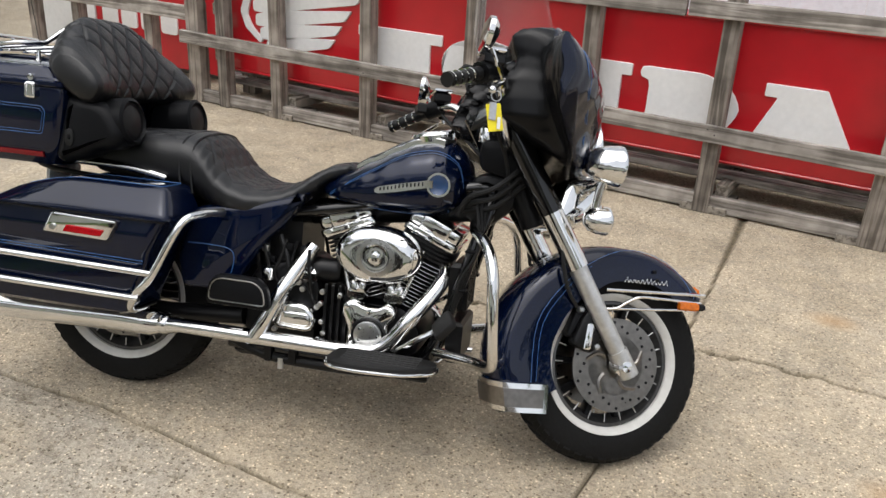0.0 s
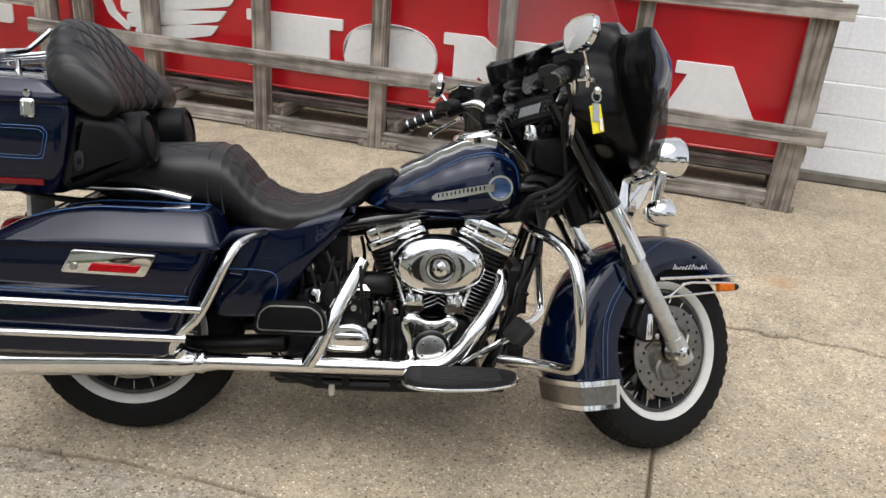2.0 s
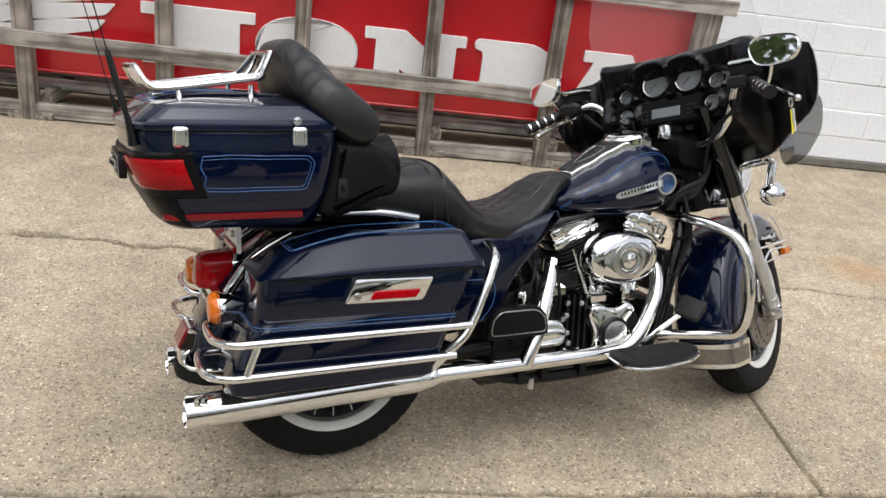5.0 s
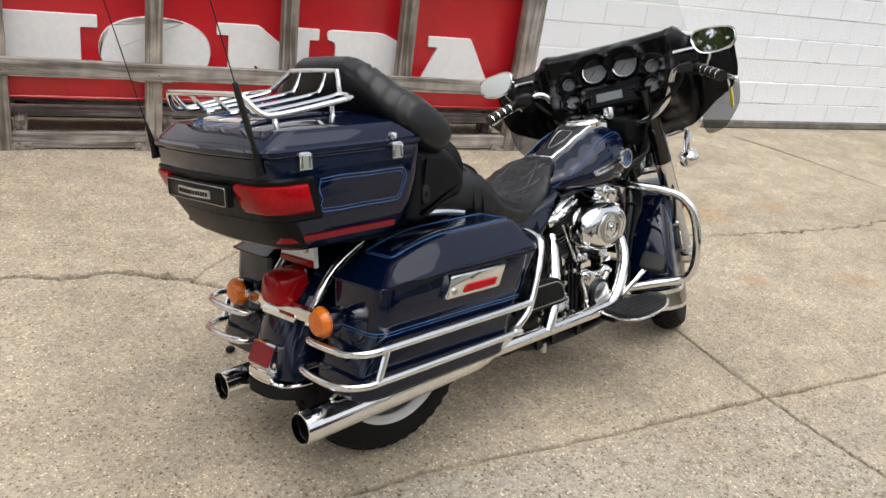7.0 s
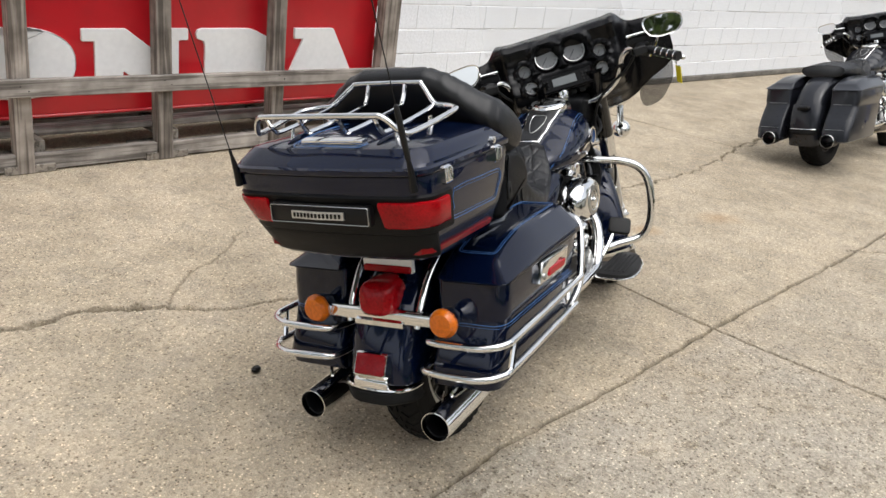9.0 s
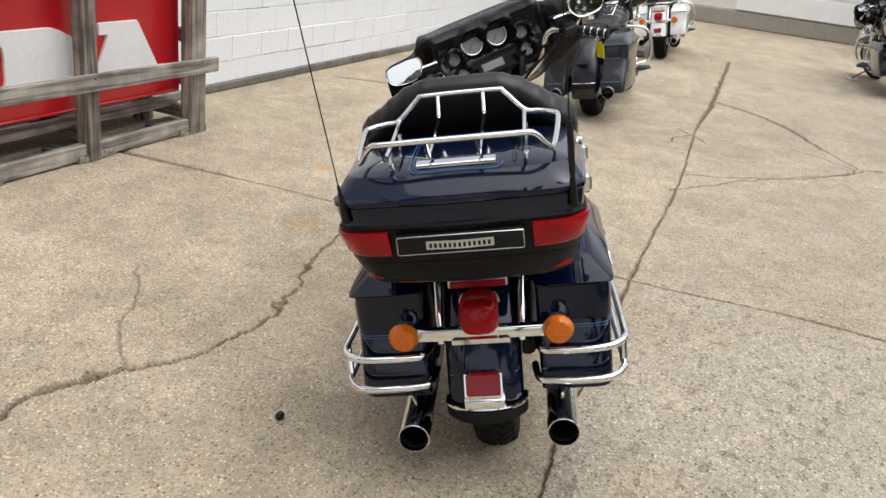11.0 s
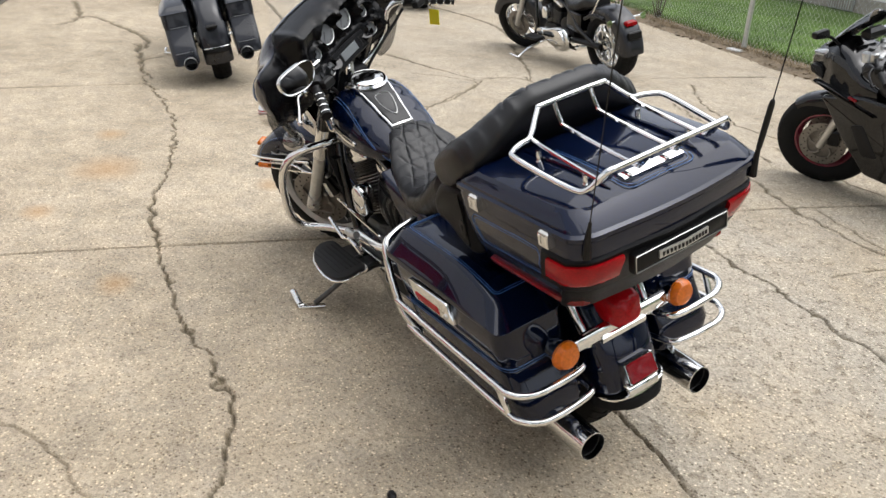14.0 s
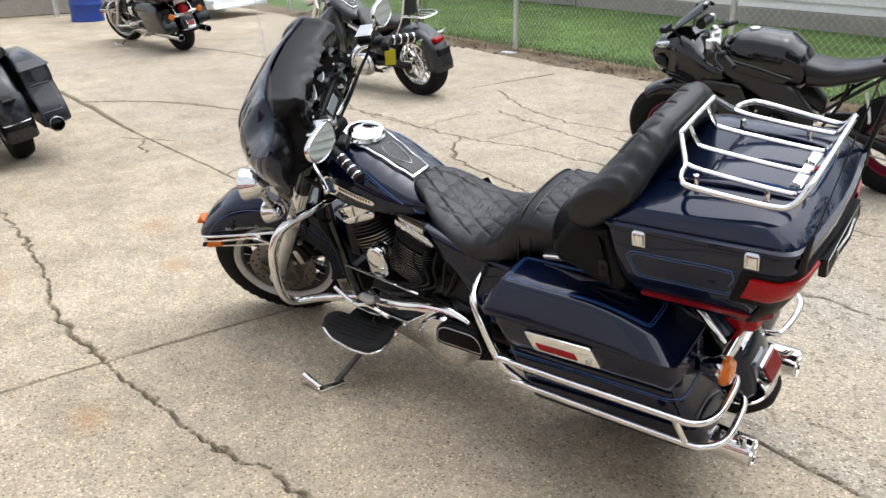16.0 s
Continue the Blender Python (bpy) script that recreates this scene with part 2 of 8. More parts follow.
GLASSY = material("lamp_glass", (0.55, 0.57, 0.58), 0.08, metal=0.6, vary=0.05)


# ---- shape helpers ----
class Shape:
    """Collects rings, tubes, turned and cut forms into one mesh."""

    def __init__(self):
        self.v, self.f = [], []

    def grid(self, rings, close=True, caps=True, wrap=False):
        o, n = len(self.v), len(rings[0])
        for r in rings:
            self.v += [tuple(p) for p in r]
        for i in range(len(rings) if wrap else len(rings) - 1):
            a, b = o + i * n, o + ((i + 1) % len(rings)) * n
            for j in range(n if close else n - 1):
                k = (j + 1) % n
                self.f.append((a + j, a + k, b + k, b + j))
        if caps == "fan":
            for base, ring in ((o, rings[0]), (o + (len(rings) - 1) * n, rings[-1])):
                c = len(self.v)
                self.v.append(tuple(sum(p[i] for p in ring) / n for i in range(3)))
                self.f += [(base + j, base + (j + 1) % n, c) for j in range(n)]
        elif caps and not wrap:
            self.f.append(tuple(o + j for j in reversed(range(n))))
            self.f.append(tuple(o + (len(rings) - 1) * n + j for j in range(n)))
        return self

    def tube(self, pts, r, n=10, smooth=4, loop=False):
        pts = [Vector(p) for p in pts]
        if smooth > 1:
            pts = curve_through(pts, smooth, loop)
        rings, side = [], None
        m = len(pts)
        for i, p in enumerate(pts):
            a = pts[(i - 1) % m] if loop or i else p
            b = pts[(i + 1) % m] if loop or i < m - 1 else p
            d = (b - a).normalized()
            if side is None:
                side = d.orthogonal().normalized()
            side = (side - d * side.dot(d)).normalized()
            up = d.cross(side)
            rr = r(i / (m - 1)) if callable(r) else r
            rings.append([p + (side * math.cos(t) + up * math.sin(t)) * rr for t in (2 * math.pi * k / n for k in range(n))])
        return self.grid(rings, wrap=loop)

    def turn(self, profile, at, axis="y", n=32, sx=1.0):
        """profile: (radius, distance along the axis)."""
        rings = []
        for r, h in profile:
            ring = []
            for k in range(n):
                c, s = r * math.cos(2 * math.pi * k / n) * sx, r * math.sin(2 * math.pi * k / n)
                p = {"y": (c, h, s), "x": (h, c, s), "z": (c, s, h)}[axis] if isinstance(axis, str) else None
                if p is None:
                    p = axis @ Vector((c, s, h))
                ring.append(Vector(p) + Vector(at))
            rings.append(ring)
        return self.grid(rings, caps=tuple(profile[0]) != tuple(profile[-1]))

    def cut(self, outline, a, b, plane="xz", bevel=0.004, steps=2):
        """An outline pulled from a to b along the third axis, with rounded rims."""
        s = 1 if b > a else -1
        levels = [(a + s * bevel * (1 - math.cos(math.pi / 2 * k / steps)), bevel * (1 - math.sin(math.pi / 2 * k / steps))) for k in range(steps + 1)]
        levels += [(b - (h - a), d) for h, d in reversed(levels)]
        rings = []
        for h, d in levels:
            ring = []
            for u, w in inset(outline, d):
                ring.append({"xz": (u, h, w), "xy": (u, w, h), "yz": (h, u, w)}[plane])
            rings.append(ring)
        return self.grid(rings)

    def box(self, c, s, bevel=0.004):
        x, y = s[0] / 2, s[1] / 2
        return self.cut([(c[0] - x, c[1] - y), (c[0] + x, c[1] - y), (c[0] + x, c[1] + y), (c[0] - x, c[1] + y)], c[2] - s[2] / 2, c[2] + s[2] / 2, "xy", min(bevel, min(s) * 0.45), 1)

    def ball(self, c, r, n=16, squash=(1, 1, 1)):
        rings = []
        for i in range(1, n // 2):
            t = math.pi * i / (n // 2)
            rings.append([(c[0] + squash[0] * r * math.sin(t) * math.cos(u), c[1] + squash[1] * r * math.sin(t) * math.sin(u), c[2] - squash[2] * r * math.cos(t)) for u in (2 * math.pi * k / n for k in range(n))])
        return self.grid(rings)

    def move(self, m):
        self.v = [tuple(m @ Vector(p)) for p in self.v]
        return self

    def flip(self):
        o = len(self.v)
        self.v += [(x, -y, z) for x, y, z in self.v]
        self.f += [tuple(o + i for i in reversed(f)) for f in self.f]
        return self

    def mirrored(self):
        s = Shape()
        s.v, s.f = [(x, -y, z) for x, y, z in self.v], [tuple(reversed(f)) for f in self.f]
        return s

    def mesh(self, name, mat, sharp=40):
        me = bpy.data.meshes.new(name)
        me.from_pydata(self.v, [], self.f)
        bm = bmesh.new()
        bm.from_mesh(me)
        bmesh.ops.recalc_face_normals(bm, faces=bm.faces)
        bm.to_mesh(me)
        bm.free()
        me.materials.append(mat)
        me.polygons.foreach_set("use_smooth", [True] * len(me.polygons))
        me.set_sharp_from_angle(angle=radians(sharp))
        return me


def curve_through(pts, k, loop=False):
    out, m = [], len(pts)
    for i in range(m if loop else m - 1):
        p0, p1, p2, p3 = (pts[(i + d) % m] if loop else pts[min(max(i + d, 0), m - 1)] for d in (-1, 0, 1, 2))
        for j in range(k):
            t = j / k
            out.append(0.5 * (2 * p1 + (p2 - p0) * t + (2 * p0 - 5 * p1 + 4 * p2 - p3) * t * t + (3 * p1 - p0 - 3 * p2 + p3) * t ** 3))
    if not loop:
        out.append(pts[-1])
    return out


def inset(o, d):
    if not d:
        return o
    n, out = len(o), []
    area = sum(o[i][0] * o[(i + 1) % n][1] - o[(i + 1) % n][0] * o[i][1] for i in range(n))
    s = 1 if area > 0 else -1
    for i in range(n):
        (ax, ay), (bx, by), (cx, cy) = o[i - 1], o[i], o[(i + 1) % n]
        ux, uy, wx, wy = bx - ax, by - ay, cx - bx, cy - by
        lu, lw = math.hypot(ux, uy) or 1, math.hypot(wx, wy) or 1
        nx, ny = -uy / lu - wy / lw, ux / lu + wx / lw
        q = (nx * nx + ny * ny) / 2
        q = max(q, 0.5)
        out.append((bx + s * d * nx / q, by + s * d * ny / q))
    return out


def soft(outline, r, k=4):
    """Rounds the corners of an outline; r: one radius or one for each corner."""
    out, n = [], len(outline)
    for i in range(n):
        p, a, b = (Vector((*outline[j % n], 0)) for j in (i, i - 1, i + 1))
        rr = r[i] if isinstance(r, (list, tuple)) else r
        ra, rb = min(rr, (a - p).length * 0.48), min(rr, (b - p).length * 0.48)
        s, e = p + (a - p).normalized() * ra, p + (b - p).normalized() * rb
        for j in range(k + 1):
            t = j / k
            q = s * (1 - t) ** 2 + p * 2 * t * (1 - t) + e * t * t
            out.append((q.x, q.y))
    return out


def oval(cx, cz, a, b, n=32, e=2.0):
    out = []
    for k in range(n):
        t = 2 * math.pi * k / n
        c, s = math.cos(t), math.sin(t)
        out.append((cx + a * math.copysign(abs(c) ** (2 / e), c), cz + b * math.copysign(abs(s) ** (2 / e), s)))
    return out


def lerp(table, x):
    """A value from rows of (x, value...), smoothly between them."""
    xs = [r[0] for r in table]
    if x <= xs[0]:
        return table[0][1:]
    for a, b in zip(table, table[1:]):
        if x <= b[0]:
            t = (x - a[0]) / (b[0] - a[0])
            t = t * t * (3 - 2 * t) * 0.5 + t * 0.5
            return tuple(p + (q - p) * t for p, q in zip(a[1:], b[1:]))
    return table[-1][1:]


def part(name, shape, mat, parent, label="", turn=None, sharp=40):
    ob = new(name, shape.mesh(name, mat, sharp))
    ob.parent = parent
    if turn is not None:
        ob.matrix_basis = turn
    if label:
        tagged(ob, label)
    return ob


def whole(name, m, label, category, group="", kind=""):
    ob = new(name)
    ob.empty_display_size = 0.1
    ob.matrix_world = m
    return tagged(ob, label, category, group, kind)


def single(name, shape, mat, m, label, category, group="", kind="", sharp=40):
    ob = new(name, shape.mesh(name, mat, sharp))
    ob.matrix_world = m
    return tagged(ob, label, category, group, kind)


# ---- ground: cast concrete slabs with joints and cracks ----
CRACKS = [  # width, depth, wander, points
    (0.060, 0.034, 0.05, [(-4.6, 3.1), (-3.26, 2.97), (-2.86, 2.97), (-2.54, 2.86)]),
    (0.014, 0.018, 0.06, [(-2.54, 2.86), (-2.3, 2.71), (-2.0, 2.69), (-1.36, 2.85), (-0.6, 3.0)]),
    (0.021, 0.020, 0.08, [(-0.6, 3.0), (-0.1, 3.07), (0.53, 3.01), (1.51, 3.01), (2.41, 3.17), (2.9, 3.3), (4.6, 3.5)]),
    (0.006, 0.007, 0.03, [(-2.55, 2.87), (-2.36, 3.07), (-2.16, 3.18), (-1.9, 3.42)]),
    (0.003, 0.003, 0.03, [(-2.2, 2.6), (-2.23, 2.2), (-2.3, 1.9)]),
    (0.016, 0.016, 0.004, [(-0.72, 4.7), (-0.62, 3.39), (-0.6, 2.3), (-0.59, 1.52), (-0.5, 0.8), (-0.49, 0.29), (-0.44, -0.36), (-0.47, -1.5)]),
    (0.016, 0.018, 0.012, [(-4.6, 1.34), (-2.66, 1.38), (-2.04, 1.45), (-1.38, 1.47), (-0.59, 1.53), (1.45, 1.62), (3.28, 1.78), (4.6, 1.82)]),
    (0.024, 0.02, 0.06, [(3.03, 0.36), (2.98, -0.09), (1.5, -0.25), (0.93, -0.46), (0.0, -0.56), (-0.45, -0.5), (-1.6, -0.62)]),
    (0.026, 0.02, 0.06, [(1.5, -0.24), (1.05, 0.12), (0.5, 0.22), (-0.45, 0.28), (-1.0, 0.31), (-1.5, 0.26), (-2.06, 0.21), (-3.4, 0.12)]),
    (0.018, 0.016, 0.05, [(2.84, -1.69), (2.04, -1.38), (1.39, -1.28), (0.6, -1.45)]),
    (0.014, 0.014, 0.04, [(4.93, 1.81), (4.42, 1.18), (3.70, 0.80), (2.94, 0.39)]),
    (0.012, 0.012, 0.03, [(1.61, 1.64), (2.21, 0.88), (2.96, 0.38)]),
    (0.014, 0.014, 0.04, [(4.86, -0.54), (3.44, -0.24), (3.0, -0.12)]),
    (0.009, 0.009, 0.02, [(2.07, -0.41), (2.10, -0.92)]),
    (0.012, 0.012, 0.04, [(-0.47, -0.66), (-0.93, -0.62), (-1.33, -0.68), (-2.2, -0.8)]),
    (0.009, 0.009, 0.03, [(-1.33, -0.1), (-1.27, -0.56), (-1.33, -0.68)]),
    (0.008, 0.008, 0.03, [(3.96, 3.22), (3.68, 3.42), (2.97, 3.25)]),
    (0.012, 0.012, 0.02, [(3.1, -1.4), (3.2, -2.75)]),
    (0.009, 0.009, 0.02, [(1.31, -0.38), (1.38, -1.1)]),
    (0.010, 0.010, 0.02, [(1.95, -0.17), (2.17, -0.94)]),
    (0.012, 0.012, 0.04, [(0.74, -1.2), (0.2, -1.15), (-0.45, -1.3)]),
    (0.030, 0.016, 0.06, [(8.1, -0.28), (7.21, -0.61), (6.24, -0.77), (5.4, -0.7)]),
    (0.028, 0.016, 0.06, [(7.61, 4.51), (6.24, 4.28), (5.7, 4.43)]),
    (0.028, 0.016, 0.05, [(6.24, 4.28), (6.27, 4.08), (5.03, 3.48), (4.4, 3.42)]),
    (0.012, 0.010, 0.01, [(2.42, 5.0), (2.59, 4.51), (2.79, 3.3)]),
    (0.016, 0.014, 0.04, [(3.27, 0.96), (3.09, 0.62), (2.79, 0.47), (1.99, 1.1), (1.14, 1.64)]),
    (0.016, 0.014, 0.05, [(3.12, -0.1), (2.26, -0.13), (1.95, -0.22)]),
    (0.018, 0.016, 0.05, [(2.1, -1.09), (1.05, -0.98), (0.4, -0.94)]),
    (0.020, 0.016, 0.03, [(8.5, 2.07), (6.6, 1.95), (5.2, 1.86), (4.6, 1.82)]),
    (0.014, 0.014, 0.04, [(3.17, 1.94), (2.95, 1.72), (2.79, 1.61)]),
    (0.014, 0.014, 0.04, [(3.05, 1.76), (2.80, 1.88), (2.55, 1.90)]),
    ]
RUST = [(0.9, 2.35, 0.16), (0.55, 3.35, 0.22), (0.2, 2.45, 0.1), (1.3, 3.4, 0.12), (-1.0, 3.15, 0.09), (-0.1, 3.6, 0.09)]


def build_ground():
    step, x0, x1, y0, y1 = 0.0100, -3.6, 8.6, -2.9, 5.1

    def spread(a, b, fa, fb):
        """Even steps from fa to fb, growing wider out to a and b."""
        mid, lo, hi = list(np.arange(fa, fb, step)), [], []
        s, p = step, fa
        while p - s > a:
            p, s = p - s, min(0.045, s * 1.035)
            lo.append(p)
        s, p = step, mid[-1]
        while p + s < b:
            p, s = p + s, min(0.045, s * 1.035)
            hi.append(p)
        return np.array(lo[::-1] + mid + hi)

    xs, ys = spread(x0, x1, -3.2, 3.2), spread(y0, y1, -1.5, 3.7)
    X, Y = np.meshgrid(xs, ys)
    z, dirt = np.zeros_like(X), np.zeros_like(X)

    def lumps(seed, size):
        """Smooth random values, about -1 to 1, with features of that size in metres."""
        r = np.random.RandomState(seed)
        nx, ny = int((x1 - x0) / size) + 3, int((y1 - y0) / size) + 3
        g = r.rand(ny, nx) * 2 - 1
        u, v = (X - x0) / size, (Y - y0) / size
        i, j = u.astype(int), v.astype(int)
        a, b = u - i, v - j
        a, b = a * a * (3 - 2 * a), b * b * (3 - 2 * b)
        return (g[j, i] * (1 - a) + g[j, i + 1] * a) * (1 - b) + (g[j + 1, i] * (1 - a) + g[j + 1, i + 1] * a) * b

    rag = lumps(7, 0.035) * 0.6 + lumps(8, 0.016) * 0.6
    jogx, jogy = lumps(21, 0.09) + 0.6 * lumps(22, 0.04), lumps(23, 0.09) + 0.6 * lumps(24, 0.04)
    patch = lumps(9, 0.35) + 0.5 * lumps(10, 0.12)
    for width, depth, wander, pts in CRACKS:
        line = curve_through([Vector((*p, 0)) for p in pts], 6)
        px = np.array([[p.x, p.y] for p in line])
        jog = min(0.024, wander * 0.42)
        d = np.full(X.shape, 9.0)
        for (ax, ay), (bx, by) in zip(px, px[1:]):
            i0, i1 = np.searchsorted(xs, [min(ax, bx) - 0.2, max(ax, bx) + 0.2])
            j0, j1 = np.searchsorted(ys, [min(ay, by) - 0.2, max(ay, by) + 0.2])
            if i0 >= i1 or j0 >= j1:
                continue
            sx, sy = X[j0:j1, i0:i1] + jog * jogx[j0:j1, i0:i1], Y[j0:j1, i0:i1] + jog * jogy[j0:j1, i0:i1]
            ux, uy = bx - ax, by - ay
            q = np.clip(((sx - ax) * ux + (sy - ay) * uy) / (ux * ux + uy * uy + 1e-9), 0, 1)
            d[j0:j1, i0:i1] = np.minimum(d[j0:j1, i0:i1], np.hypot(sx - ax - q * ux, sy - ay - q * uy))
        half = width * np.clip(0.27 + 0.20 * rag + 0.30 * patch, 0.12, 1.2)
        faint = min(1.0, width / 0.010)
        half = np.maximum(half, 0.58 * np.maximum(np.gradient(xs)[None, :], np.gradient(ys)[:, None]))
        cut = np.clip(1.3 - d / half, 0, 1)
        z = np.minimum(z, -depth * cut)
        dirt = np.maximum(dirt, np.clip(1.35 - d / half, 0, 1) * 0.92 * faint)
        dirt = np.maximum(dirt, 0.20 * faint * np.clip(1 - d / (width * 1.6), 0, 1) * np.clip(0.35 + 0.8 * patch, 0, 1))
    edge = np.minimum(np.minimum(X - x0, xs[-1] - X), np.minimum(Y - y0, ys[-1] - Y))
    fade = np.clip(edge / 0.05, 0, 1)
    fade[edge < step * 0.6] = 0
    z, dirt = z * fade, dirt * fade
    z += 0.0012 * fade * (lumps(31, 0.5) + 0.4 * lumps(32, 0.05))
    wear = np.clip((1.44 + 0.035 * (X + 2) - Y) / 0.05, 0, 1) * np.clip((-X - 0.55) / 0.05, 0, 1)
    wear = np.maximum(0.75 * wear, 0.40 * np.clip((1.5 + 0.045 * X - Y) / 0.05, 0, 1))
    wear = wear * fade
    rust = np.zeros_like(X)
    for rx_, ry_, rr in RUST:
        rust = np.maximum(rust, 0.5 * np.clip(1 - np.hypot((X - rx_) * 0.7, Y - ry_) / rr + 0.25 * patch, 0, 1))
    rust *= fade
    ny, nx = X.shape
    co = np.stack([X, Y, z], -1).reshape(-1, 3)
    idx = np.arange(nx * ny).reshape(ny, nx)
    quads = np.stack([idx[:-1, :-1], idx[:-1, 1:], idx[1:, 1:], idx[1:, :-1]], -1).reshape(-1, 4)
    # the same sheet goes on to the horizon
    far = 400.0
    ring = [(-far, -far), (far, -far), (far, far), (-far, far)]
    sides = [idx[0, :], idx[:, -1], idx[-1, ::-1], idx[::-1, 0]]
    o = len(co)
    co = np.concatenate([co, [(x, y, 0) for x, y in ring]])
    me = bpy.data.meshes.new("ground")
    faces = quads.tolist()
    for k in range(4):
        faces.append([o + k, o + (k + 1) % 4] + [int(q) for q in sides[k][::-1]])
    me.from_pydata(co.tolist(), [], faces)
    for name, val in (("dirt", dirt), ("wear", wear), ("rust", rust)):
        at = me.attributes.new(name, "FLOAT", "POINT")
        at.data.foreach_set("value", np.concatenate([val.reshape(-1), [0] * 4]).astype(np.float32))
    me.polygons.foreach_set("use_smooth", [False] * len(me.polygons))
    me.materials.append(CONCRETE)
    return tagged(new("ground", me), "cracked tan concrete slabs with joints and stains", "ground", kind="structure")


ground = build_ground()


# ---- block wall of the building ----
def block_wall():
    wall = whole("wall_north", pose(0, 5.32, 0), "white-painted concrete block wall with a dark stained foot", "wall", kind="structure")
    core = Shape().box((3.6, 0.079, 1.75), (20.8, 0.18, 3.5), 0.0)
    part("wall_core", core, MORTAR, wall)
    part("footing", Shape().box((3.6, 0.005, 0.035), (20.8, 0.09, 0.07), 0.012), FOOTING, wall, "dark stained concrete footing")
    one = Shape().box((0, 0, 0), (0.394, 0.05, 0.194), 0.005).mesh("block", BLOCK)
    narrow = Shape().box((0, 0, 0), (0.3945, 0.05, 0.1945), 0.004).mesh("block", BLOCK)
    rest = Shape()
    count = 0
    for row in range(17):
        z = 0.032 + 0.1 + row * 0.2
        for col in range(-16, 36):
            x = col * 0.4 + (0.2 if row % 2 else 0)
            if x > 13.8:
                continue
            jut = 0.0025 * math.sin(col * 12.9 + row * 78.2)
            if -0.2 < x < 9 and row < 8 and count < 300:
                ob = new("block", one if (col + row) % 3 else narrow)
                ob.parent = wall
                ob.location = (x, 0.01 + jut, z)
                count += 1
            else:
                rest.box((x, 0.01 + jut, z), (0.394, 0.05, 0.194), 0.005)
    part("far_blocks", rest, BLOCK, wall)["kind"] = "stuff"
    rng, cr = random.Random(11), Shape()
    for q in range(420):
        row, x, l = rng.randrange(0, 13), rng.uniform(-0.3, 12.5), rng.uniform(0.06, 0.42)
        z, h = 0.032 + row * 0.2, rng.uniform(0.0012, 0.0035)
        if rng.random() < 0.3:
            col = round((x - (0.2 if (row + 1) % 2 else 0.0)) / 0.4)
            cr.box((col * 0.4 + (0.2 if (row + 1) % 2 else 0.0) + 0.2, -0.0105, z + rng.uniform(0.05, 0.15)), (h, 0.004, rng.uniform(0.04, 0.17)), 0.0)
        else:
            n = max(2, int(l / 0.07))
            for i in range(n):
                cr.box((x + l * i / n, -0.0105, z + rng.uniform(-0.002, 0.002)), (l / n * rng.uniform(0.6, 1.1), 0.004, h * rng.uniform(0.6, 1.5)), 0.0)
    part("joint_cracks", cr, JOINT_DARK, wall, "dark hairline cracks along the joints")["kind"] = "stuff"
    return wall


